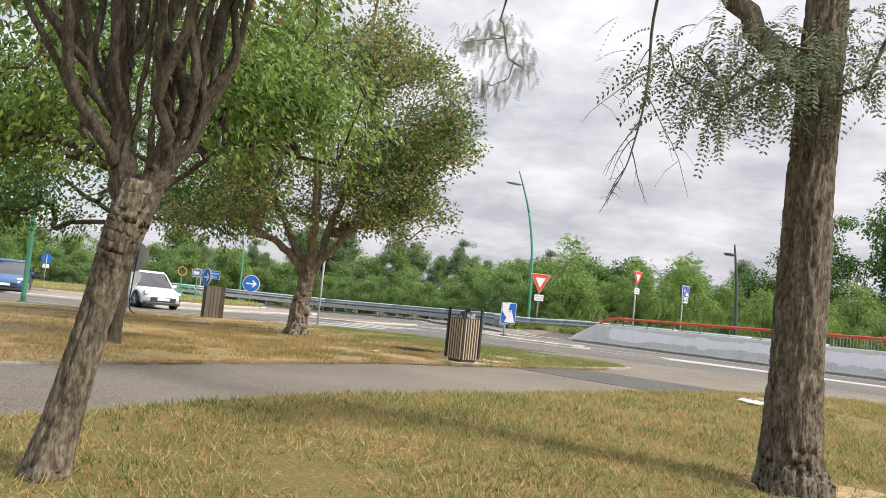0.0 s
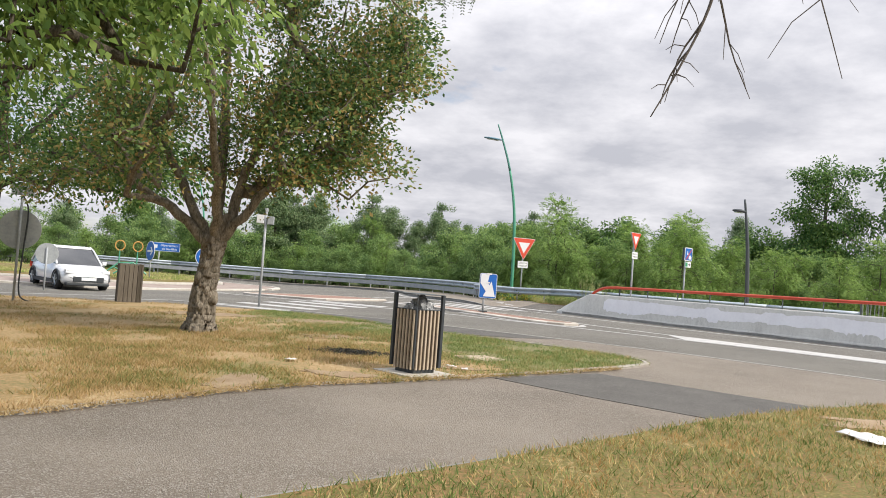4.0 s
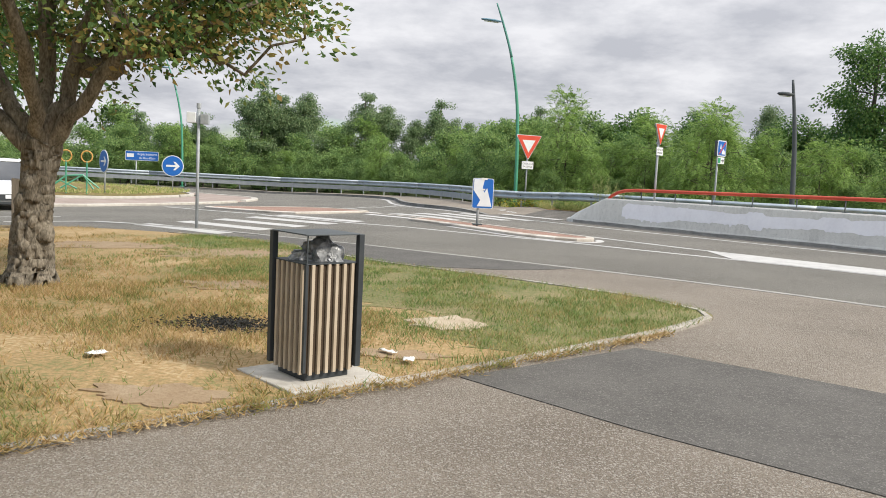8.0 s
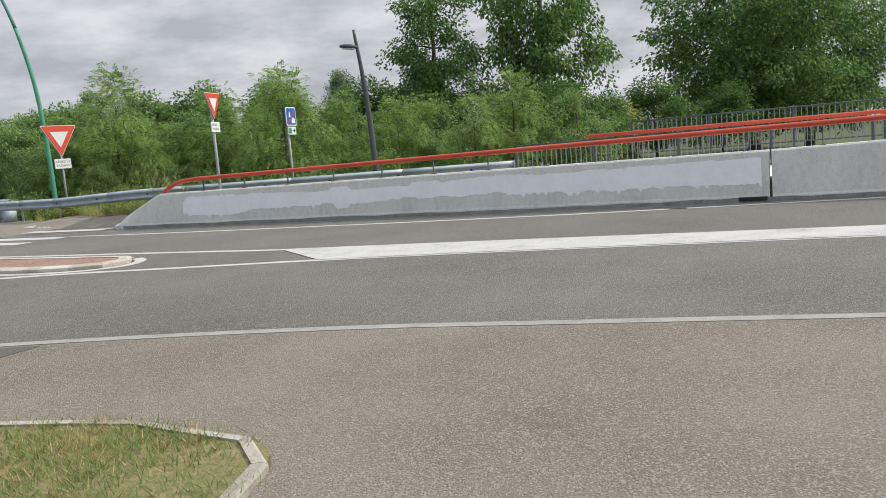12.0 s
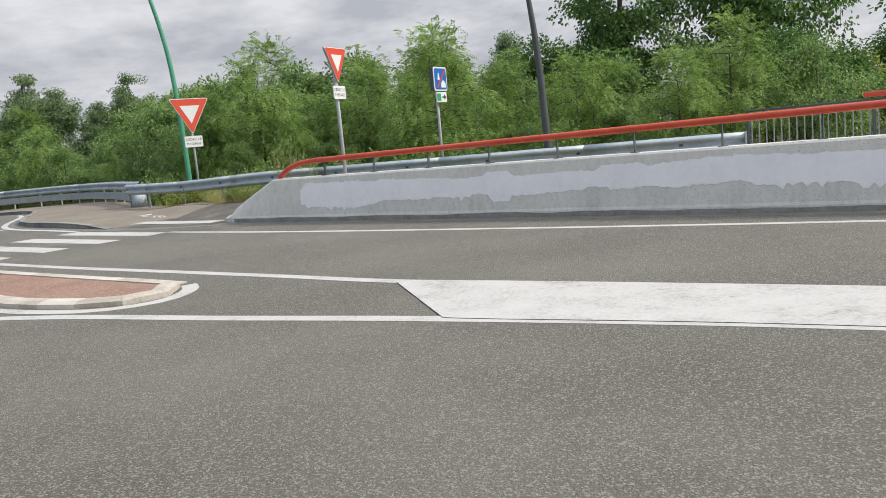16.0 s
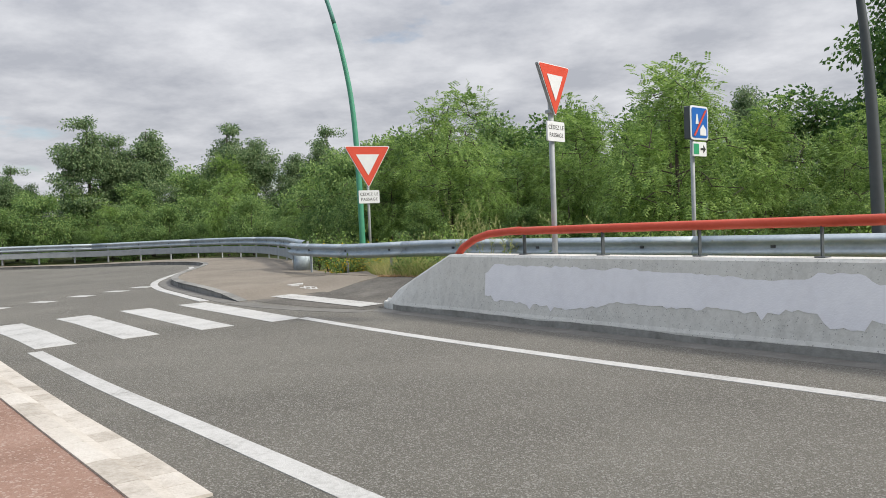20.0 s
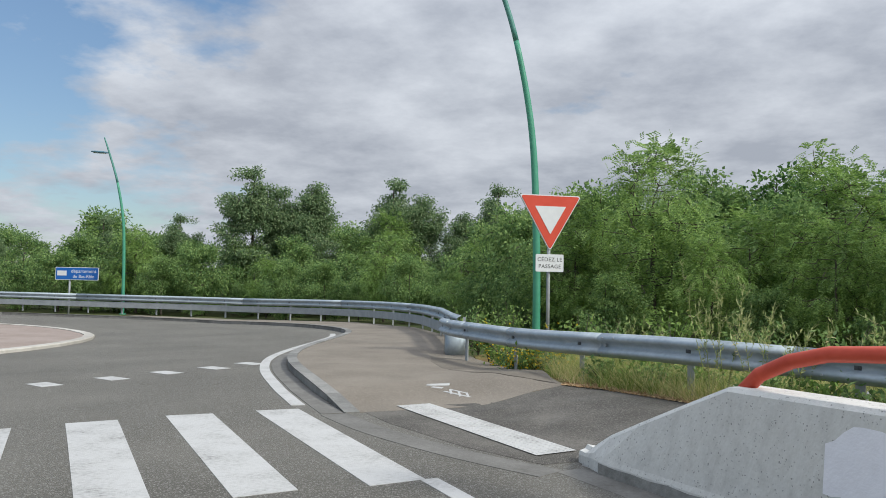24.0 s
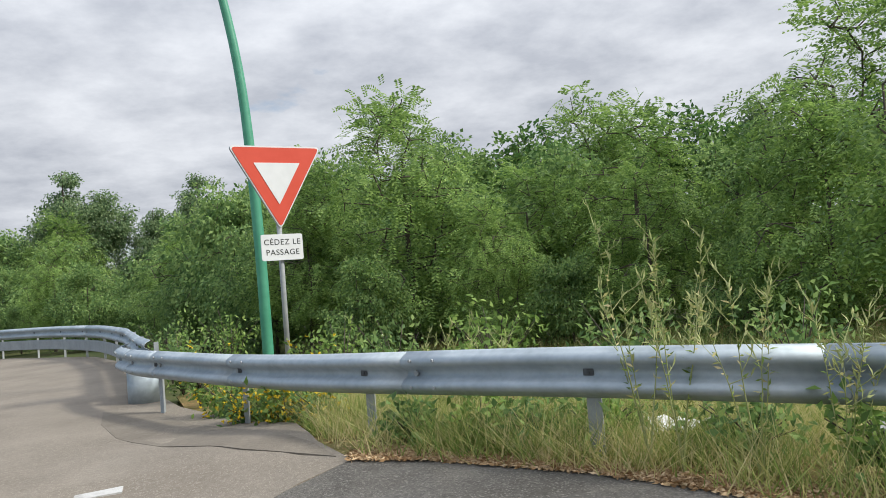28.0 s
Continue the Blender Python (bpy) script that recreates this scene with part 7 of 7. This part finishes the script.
# ---- things on and beside the lawn ----
def litter_bin(x, y, z, rz):
    t = thing("litter_bin", pose(x, y, z, 0, 0, rz), "slatted brown and sand litter bin overfull with rubbish bags", "litter bin")
    a = 0.2
    part("plinth", box(bmesh.new(), -a * 0.82, a * 0.82, -a * 0.82, a * 0.82, 0.0, 0.09, 0.004), BLACK_STEEL, t)
    part("liner", box(bmesh.new(), -a + 0.018, a - 0.018, -a + 0.018, a - 0.018, 0.055, 0.735, 0.003), BROWN, t)
    bm = bmesh.new()
    box(bm, -0.0115, 0.0115, -0.011, 0.011, 0.045, 0.742, 0.002)
    me = None
    for q in range(4):
        for k in range(6):
            m = Matrix.Rotation(math.pi / 2 * q, 4, "Z") @ Matrix.Translation((-a + 0.052 + k * (2 * a - 0.104) / 5, -a + 0.008, 0))
            if me is None:
                o = part("slat", bm, SLAT, t)
                me = o.data
            else:
                o = new("slat", me)
                o.parent = t
            o.matrix_local = m
    for sx, sy, h in ((-1, -1, 0.93), (1, 1, 0.93), (-1, 1, 0.745), (1, -1, 0.745)):
        tall = h > 0.8
        bm = bmesh.new()
        w = 0.04 if tall else 0.022
        box(bm, sx * a - w / 2, sx * a + w / 2, sy * a - w / 2, sy * a + w / 2, 0.065, h if tall else 0.742, 0.003)
        part("corner_post", bm, BLACK_STEEL, t)
    # the posts that carry the lid stand at two opposite corners
    part("lid", box(bmesh.new(), -a - 0.012, a + 0.012, -a - 0.012, a + 0.012, 0.925, 0.933, 0.002), GREY_PAINT, t, "thin dark metal lid plate")
    part("rod", tube(bmesh.new(), [(a - 0.01, -a + 0.01, 0.74), (a - 0.01, -a + 0.01, 0.925)], 0.005, 6), GREY_PAINT, t)
    part("rim", box(bmesh.new(), -a, a, -a, a, 0.742, 0.75, 0.002), BLACK_STEEL, t)
    return t


bx, by = 1.30, 15.18
BIN_Z = H(bx, by) + 0.045
litter_bin(bx, by, BIN_Z, 46.7 - 90)
bm = bmesh.new()
box(bm, -0.36, 0.36, -0.36, 0.36, -0.06, 0.012, 0.008)
tagged(link("concrete_slab", bm, KERB), "square pale concrete slab under the litter bin", "slab").matrix_world = pose(bx, by, BIN_Z - 0.012, 0, 0, 46.7)


def rubbish(name, x, y, z, sx, sy, sz, mat, seed, label):
    bm = bmesh.new()
    bmesh.ops.create_icosphere(bm, subdivisions=4, radius=1.0)
    for v in bm.verts:
        n = noise.noise(v.co * 1.6 + Vector((seed, 0, 0))) * 0.35 + noise.noise(v.co * 4.5 + Vector((0, seed, 0))) * 0.22 + abs(noise.noise(v.co * 9.0)) * 0.12
        v.co *= 1 + n
        v.co = Vector((v.co.x * sx, v.co.y * sy, max(-0.25, v.co.z) * sz))
    o = link(name, bm, mat)
    o.matrix_world = pose(x, y, z)
    return tagged(o, label, "rubbish")


BAG = material("grey_bag_film", [(0.10, 0.105, 0.11), (0.20, 0.205, 0.21), (0.38, 0.385, 0.39)], 0.32, scale=14, fine=40, fine_mix=0.3, bump=0.4, bump_scale=18, spec=0.5)
rubbish("rubbish_bag", bx + 0.03, by + 0.02, BIN_Z + 0.77, 0.13, 0.13, 0.12, BAG, 1, "crumpled grey plastic rubbish bag bulging out of the bin")
rubbish("rubbish_bag", bx - 0.10, by - 0.02, BIN_Z + 0.76, 0.07, 0.08, 0.05, PLASTIC, 2, "crumpled clear plastic bag in the bin")
rubbish("rubbish_bag", bx + 0.11, by - 0.03, BIN_Z + 0.76, 0.05, 0.05, 0.05, PLASTIC, 3, "crumpled grey wrapper on top of the bin")


def scrap(name, x, y, z, w, d, seed, label, mat=None, rise=0.05):
    """A crumpled flat scrap of paper or cloth."""
    n = 9
    bm = bmesh.new()
    g = [[bm.verts.new(((i / (n - 1) - 0.5) * w * (1 + 0.25 * noise.noise(Vector((i, seed, 0)))), (j / (n - 1) - 0.5) * d * (1 + 0.3 * noise.noise(Vector((j, 0, seed)))), max(0.004, rise * (0.5 + noise.noise(Vector((i * 0.5, j * 0.5, seed * 3.1))))))) for j in range(n)] for i in range(n)]
    for i in range(n - 1):
        for j in range(n - 1):
            bm.faces.new((g[i][j], g[i + 1][j], g[i + 1][j + 1], g[i][j + 1]))
    bmesh.ops.recalc_face_normals(bm, faces=bm.faces[:])
    bmesh.ops.solidify(bm, geom=bm.faces[:], thickness=0.003)
    o = link(name, bm, mat or PAPER, None, "", True)
    o.matrix_world = pose(x, y, z, 0, 0, seed * 47)
    return tagged(o, label, "litter", "scraps of litter")


for i, (x, y, w, d) in enumerate(((-0.22, 15.25, 0.13, 0.09), (1.88, 15.62, 0.10, 0.08), (1.70, 15.83, 0.15, 0.05))):
    scrap("paper_scrap", x, y, H(x, y) + 0.06, w, d, i + 1, "crumpled white paper scrap on the dry grass", rise=0.018)
scrap("cloth", 5.66, 13.2, H(5.66, 13.2) + 0.05, 0.55, 0.28, 6, "flat white cardboard lying on the lawn", rise=0.03)
scrap("plastic_sheet", 6.2, 40.05, VH(6.2, 40.05) + 0.05, 0.5, 0.34, 7, "white plastic sheet lying in the verge", rise=0.1)
scrap("plastic_sheet", 7.1, 39.1, VH(7.1, 39.1) + 0.03, 0.3, 0.3, 9, "crumpled clear plastic sheet in the verge", PLASTIC, 0.2)


SAND = material("pale_sand", [(0.37, 0.295, 0.21), (0.45, 0.37, 0.27), (0.51, 0.435, 0.335)], 0.95, scale=4, fine=30, bump=0.4)


def blot(name, x, y, w, d, mat, seed, label, lift=0.038):
    rnd = random.Random(seed)
    n = 90
    ring = []
    for k in range(n):
        a = 2 * math.pi * k / n
        c, q = math.cos(a), math.sin(a)
        r = 0.95 + 0.5 * noise.noise(Vector((c * 1.3, q * 1.3, seed * 2.7))) + 0.3 * noise.noise(Vector((c * 4, q * 4, seed * 5.1))) + rnd.uniform(-0.05, 0.05)
        ring.append((x + w * r * c, y + d * r * q))
    return sheet(name, ring, mat, lift + 0.003, xs=XS, ys=YS, label=label, category="ground patch")


blot("bare_patch", 2.05, 17.12, 0.34, 0.28, SAND, 1, "pale bare sandy patch in the grass", 0.045)
blot("bare_patch", -1.2, 21.6, 1.5, 0.7, BARE, 2, "bare trodden earth by the road")
blot("bare_patch", -3.9, 22.4, 1.3, 0.6, BARE, 3, "bare trodden earth near the trees")
blot("bare_patch", 0.55, 14.5, 0.42, 0.22, BARE, 4, "bare worn earth beside the footpath", 0.042)
blot("bare_patch", -0.3, 13.5, 0.3, 0.5, BARE, 8, "bare worn earth beside the footpath", 0.042)
blot("bare_patch", -0.3, 18.5, 0.7, 0.3, BARE, 10, "bare worn earth in the lawn", 0.042)
blot("bare_patch", 1.75, 15.85, 0.35, 0.16, BARE, 11, "bare worn earth behind the bin", 0.042)
blot("bare_patch", 6.4, 14.2, 0.9, 0.4, BARE, 5, "bare worn earth on the lawn corner")
blot("bare_patch", 4.4, 7.2, 0.5, 0.4, BROWN_SOIL, 6, "bare earth at the foot of the locust tree")
c_rng = np.random.default_rng(9)
cx, cy = 0.29 + c_rng.normal(size=1500) * 0.24, 16.4 + c_rng.normal(size=1500) * 0.13
cv, cf = leaf_quads(c_rng, np.stack([cx, cy, HV(cx, cy) + c_rng.uniform(0.045, 0.09, 1500)], -1), c_rng.normal(size=(1500, 3)) * np.array([1, 1, 0.35]), 0.034, 0.013, 0.3)
tagged(np_mesh("charred_remains", cv, cf, ASH), "black charred remains of a small fire in the grass", "ashes", "", "stuff")


def planter(x, y, z, rz):
    t = thing("planter", pose(x, y, z, 0, 0, rz) @ Matrix.Diagonal((0.88, 0.88, 0.88, 1)), "tall square planter clad in weathered grey planks", "planter")
    part("core", box(bmesh.new(), -0.29, 0.29, -0.29, 0.29, 0.02, 1.10), BROWN, t)
    me = None
    for q in range(4):
        for k in range(5):
            if me is None:
                o = part("plank", box(bmesh.new(), -0.054, 0.054, -0.015, 0.015, 0.0, 1.14, 0.004), WOOD_GREY, t)
                me = o.data
            else:
                o = new("plank", me)
                o.parent = t
            o.matrix_local = Matrix.Rotation(math.pi / 2 * q, 4, "Z") @ Matrix.Translation((-0.24 + 0.12 * k, -0.305, 0))
    for sx in (-1, 1):
        for sy in (-1, 1):
            part("corner_batten", box(bmesh.new(), sx * 0.31 - 0.025, sx * 0.31 + 0.025, sy * 0.31 - 0.025, sy * 0.31 + 0.025, 0.0, 1.15, 0.004), WOOD_GREY, t)
    part("soil", box(bmesh.new(), -0.27, 0.27, -0.27, 0.27, 1.09, 1.105), SOIL, t)


planter(-7.5, 25.95, H(-7.5, 25.95) + 0.03, 32)


def counter_pole(x, y, z):
    t = thing("sensor_pole", pose(x, y, z, 0, 0, 10), "thin grey pole with two small white boxes", "pole")
    post(t, 2.65, 0.035, y=0)
    part("box", box(bmesh.new(), -0.24, -0.05, -0.1, 0.1, 2.32, 2.55, 0.01), SIGN_WHITE, t)
    part("box", box(bmesh.new(), 0.05, 0.22, -0.1, 0.1, 2.30, 2.52, 0.01), GALV_DULL, t)
    part("cap", tube(bmesh.new(), [(0, 0, 2.65), (0, 0, 2.75)], 0.05, 10), GALV_DULL, t)


counter_pole(-4.36, 27.2, H(-4.36, 27.2))


def roundabout_ornament(x, y, z):
    t = thing("cycle_ornament", pose(x, y, z, 0, 0, 25), "green steel cycle ornament with orange rings on the roundabout", "ornament")
    for dx in (0, 0.75):
        part("pole", tube(bmesh.new(), [(dx, 0, 0), (dx, 0, 1.3)], 0.03, 8), GREEN_PAINT, t)
        ring = [(dx + 0.2 * math.cos(a * math.pi / 12), 0, 1.48 + 0.22 * math.sin(a * math.pi / 12)) for a in range(25)]
        part("ring", tube(bmesh.new(), ring, 0.03, 6, False), GOLD_STEEL, t)
    for pts in ([(-0.6, 0, 0.2), (0.0, 0, 0.7), (0.6, 0, 0.75), (1.2, 0, 0.25)], [(-0.2, 0, 0.2), (0.6, 0, 0.75), (1.0, 0, 0.2)], [(-0.6, 0, 0.2), (-0.2, 0, 0.5), (0.4, 0, 0.2)]):
        part("frame_bar", tube(bmesh.new(), pts, 0.035, 6), GREEN_PAINT, t)


roundabout_ornament(-14.9, 40.1, H(-14.9, 40.1) + 0.3)


def info_panel(x, y, z):
    t = thing("notice_board", pose(x, y, z, 0, 0, 30), "dark brown upright notice board at the road", "notice board")
    part("board", box(bmesh.new(), -0.5, 0.5, -0.05, 0.05, 0.15, 2.0, 0.03), BROWN, t)
    part("header", box(bmesh.new(), -0.48, 0.48, -0.06, -0.05, 1.65, 1.95), GOLD_STEEL, t)
    for k in range(7):
        part("text_bar", box(bmesh.new(), -0.36, 0.2 + 0.1 * (k % 3), -0.058, -0.0505, 1.45 - 0.17 * k, 1.49 - 0.17 * k), SIGN_WHITE, t)
    for sx in (-0.42, 0.42):
        part("leg", box(bmesh.new(), sx - 0.04, sx + 0.04, -0.03, 0.03, -0.1, 0.2), BLACK_STEEL, t)


info_panel(-18.2, 25.6, H(-18.2, 25.6) + 0.02)


# ---- vehicles ----
def car(x, y, z, rz, paint, label, L, W, Ht, suv):
    """A parked car; its nose points along x."""
    t = thing("car", pose(x, y, z, 0, 0, rz), label, "car")
    g = 0.20 if suv else 0.16
    belt = Ht * 0.60
    st = [(-0.5, 0.42, 0.80, 0.62), (-0.485, 0.30, 0.88, 0.80), (-0.42, 0.0, 0.99, 0.93), (-0.30, 0.0, 1.0, 0.98), (0.0, 0.0, 0.98, 1.0), (0.2, 0.0, 0.97, 1.0), (0.30, 0.0, 0.93, 0.99), (0.42, 0.0, 0.82, 0.93), (0.475, 0.10, 0.70, 0.80), (0.5, 0.28, 0.52, 0.60)]
    bm = bmesh.new()
    rows = []
    for u, lo, hi, w in st:
        zl, zh, hw = g + lo * (belt - g) * 0.6, belt * hi, W / 2 * w
        rows.append([bm.verts.new((u * L, yy, zz)) for yy, zz in ((-hw * 0.9, zl), (-hw, zl + 0.12), (-hw, zl + (zh - zl) * 0.55), (-hw * 0.94, zh - 0.04), (-hw * 0.82, zh), (hw * 0.82, zh), (hw * 0.94, zh - 0.04), (hw, zl + (zh - zl) * 0.55), (hw, zl + 0.12), (hw * 0.9, zl))])
    for a, b in zip(rows, rows[1:]):
        for k in range(10):
            bm.faces.new((a[k], a[(k + 1) % 10], b[(k + 1) % 10], b[k]))
    bm.faces.new(rows[0])
    bm.faces.new(list(reversed(rows[-1])))
    bmesh.ops.recalc_face_normals(bm, faces=bm.faces[:])
    bmesh.ops.bevel(bm, geom=[e for e in bm.edges if e.calc_face_angle(0) > 0.6], offset=0.02, segments=2, affect="EDGES")
    part("body", bm, paint, t, "", True)
    cab = [(-0.47, 0.02), (-0.40, 0.62), (-0.30, 0.93), (-0.12, 1.0), (0.02, 0.97), (0.10, 0.78), (0.255, 0.02)]

    def cabin(scale, grow):
        b = bmesh.new()
        rr = []
        for u, h in cab:
            hw = W / 2 * (0.90 - 0.17 * h) * scale
            zz = belt * 0.93 + (Ht - belt * 0.93) * h + grow
            rr.append([b.verts.new((u * L, s * q, zz - d)) for s, q, d in ((-1, hw, 0.02), (-1, hw * 0.9, 0.0), (1, hw * 0.9, 0.0), (1, hw, 0.02))])
        for i in range(len(rr) - 1):
            for k in range(3):
                b.faces.new((rr[i][k], rr[i][k + 1], rr[i + 1][k + 1], rr[i + 1][k]))
        for s in (0, 3):
            low = [b.verts.new((u * L, (-1 if s == 0 else 1) * W / 2 * 0.9 * scale, belt * 0.93)) for u, h in cab]
            for i in range(len(rr) - 1):
                b.faces.new((rr[i][s], rr[i + 1][s], low[i + 1], low[i]))
        bmesh.ops.recalc_face_normals(b, faces=b.faces[:])
        return b

    glass = cabin(1.0, 0.0)
    panes = {}
    for f in glass.faces:
        c, nn = f.calc_center_median(), f.normal
        key = "side_window" if abs(nn.y) > 0.6 else ("windscreen" if c.x > 0 else "rear_window")
        panes.setdefault((key, c.y > 0 if key == "side_window" else 0), []).append([tuple(v.co) for v in f.verts])
    for (key, _), polys in panes.items():
        pb = bmesh.new()
        for poly in polys:
            pb.faces.new([pb.verts.new(p) for p in poly])
        bmesh.ops.remove_doubles(pb, verts=pb.verts[:], dist=0.001)
        part(key, pb, GLASS_DARK, t, "dark tinted glass", True)
    b = bmesh.new()
    rr = [[b.verts.new((u * L, s * W / 2 * 0.70, zz)) for s in (-1, -0.5, 0.5, 1)] for u, zz in ((-0.40, Ht - 0.19), (-0.31, Ht - 0.025), (-0.12, Ht + 0.015), (0.03, Ht - 0.005), (0.07, Ht - 0.07))]
    for i in range(4):
        for k in range(3):
            b.faces.new((rr[i][k], rr[i][k + 1], rr[i + 1][k + 1], rr[i + 1][k]))
    bmesh.ops.recalc_face_normals(b, faces=b.faces[:])
    bmesh.ops.solidify(b, geom=b.faces[:], thickness=0.03)
    part("roof", b, paint, t, "", True)
    for s in (-1, 1):
        for pts in ([(0.25, 0.02), (0.10, 0.80), (0.02, 0.99)], [(-0.13, 0.0), (-0.14, 0.97)], [(-0.45, 0.1), (-0.39, 0.65), (-0.30, 0.95)]):
            p = [(u * L, s * W / 2 * (0.905 - 0.17 * h), belt * 0.93 + (Ht - belt * 0.93) * h) for u, h in pts]
            part("pillar", tube(bmesh.new(), p, 0.035, 6), paint, t)
        part("mirror", box(bmesh.new(), 0.16 * L, 0.20 * L, s * W * 0.5, s * (W * 0.5 + 0.16), belt * 0.98, belt * 0.98 + 0.13, 0.02), paint, t)
        part("sill_trim", box(bmesh.new(), -0.26 * L, 0.26 * L, s * W * 0.485, s * W * 0.503, g + 0.02, g + 0.15, 0.01), BLACK_STEEL, t)
        part("headlight", box(bmesh.new(), 0.445 * L, 0.484 * L, s * W * 0.27, s * W * 0.43, belt * 0.66, belt * 0.78, 0.02), LENS, t)
        part("tail_light", box(bmesh.new(), -0.495 * L, -0.46 * L, s * W * 0.30, s * W * 0.44, belt * 0.72, belt * 0.92, 0.02), SIGN_RED, t)
        part("door_handle", box(bmesh.new(), -0.02 * L, 0.02 * L, s * W * 0.497, s * W * 0.512, belt * 0.80, belt * 0.83, 0.006), paint, t)
    part("grille", box(bmesh.new(), 0.480 * L, 0.5035 * L, -W * 0.30, W * 0.30, g + 0.1, g + 0.30, 0.02), BLACK_STEEL, t)
    part("number_plate", box(bmesh.new(), 0.5 * L, 0.508 * L, -0.26, 0.26, g + 0.16, g + 0.27, 0.004), SIGN_WHITE, t)
    part("bumper_trim", box(bmesh.new(), 0.44 * L, 0.496 * L, -W * 0.42, W * 0.42, g - 0.02, g + 0.08, 0.02), BLACK_STEEL, t)
    R = 0.33 if suv else 0.31
    for u in (-0.315, 0.315):
        for s in (-1, 1):
            wheel = part("wheel", tube(bmesh.new(), [(u * L, s * (W / 2 - 0.2), R), (u * L, s * (W / 2 - 0.19), R), (u * L, s * (W / 2 - 0.02), R), (u * L, s * (W / 2 + 0.0), R)], [R * 0.9, R, R, R * 0.92], 28), TYRE, t, "black tyre", True)
            part("rim", tube(bmesh.new(), [(u * L, s * (W / 2 - 0.04), R), (u * L, s * (W / 2 + 0.008), R)], [R * 0.62, R * 0.66], 20), BLACK_STEEL, wheel)
            for k in range(5):
                a = 2 * math.pi * k / 5 + 0.3
                part("spoke", tube(bmesh.new(), [(u * L, s * (W / 2 + 0.015), R), (u * L + R * 0.62 * math.cos(a), s * (W / 2 + 0.015), R + R * 0.62 * math.sin(a))], [0.035, 0.025], 6), ALLOY, wheel)
            part("arch", tube(bmesh.new(), [(u * L + (R + 0.04) * math.cos(a * math.pi / 10), s * (W / 2 - 0.005), R + (R + 0.04) * math.sin(a * math.pi / 10)) for a in range(11)], 0.035, 6), BLACK_STEEL, t)
    return t


car(-14.0, 34.5, -0.39, -42, CAR_WHITE, "small white crossover car with black trim on the road", 4.12, 1.78, 1.56, True)
car(-20.9, 35.3, -0.39, -60, CAR_BLUE, "dark blue hatchback car entering the roundabout", 4.26, 1.79, 1.46, False)
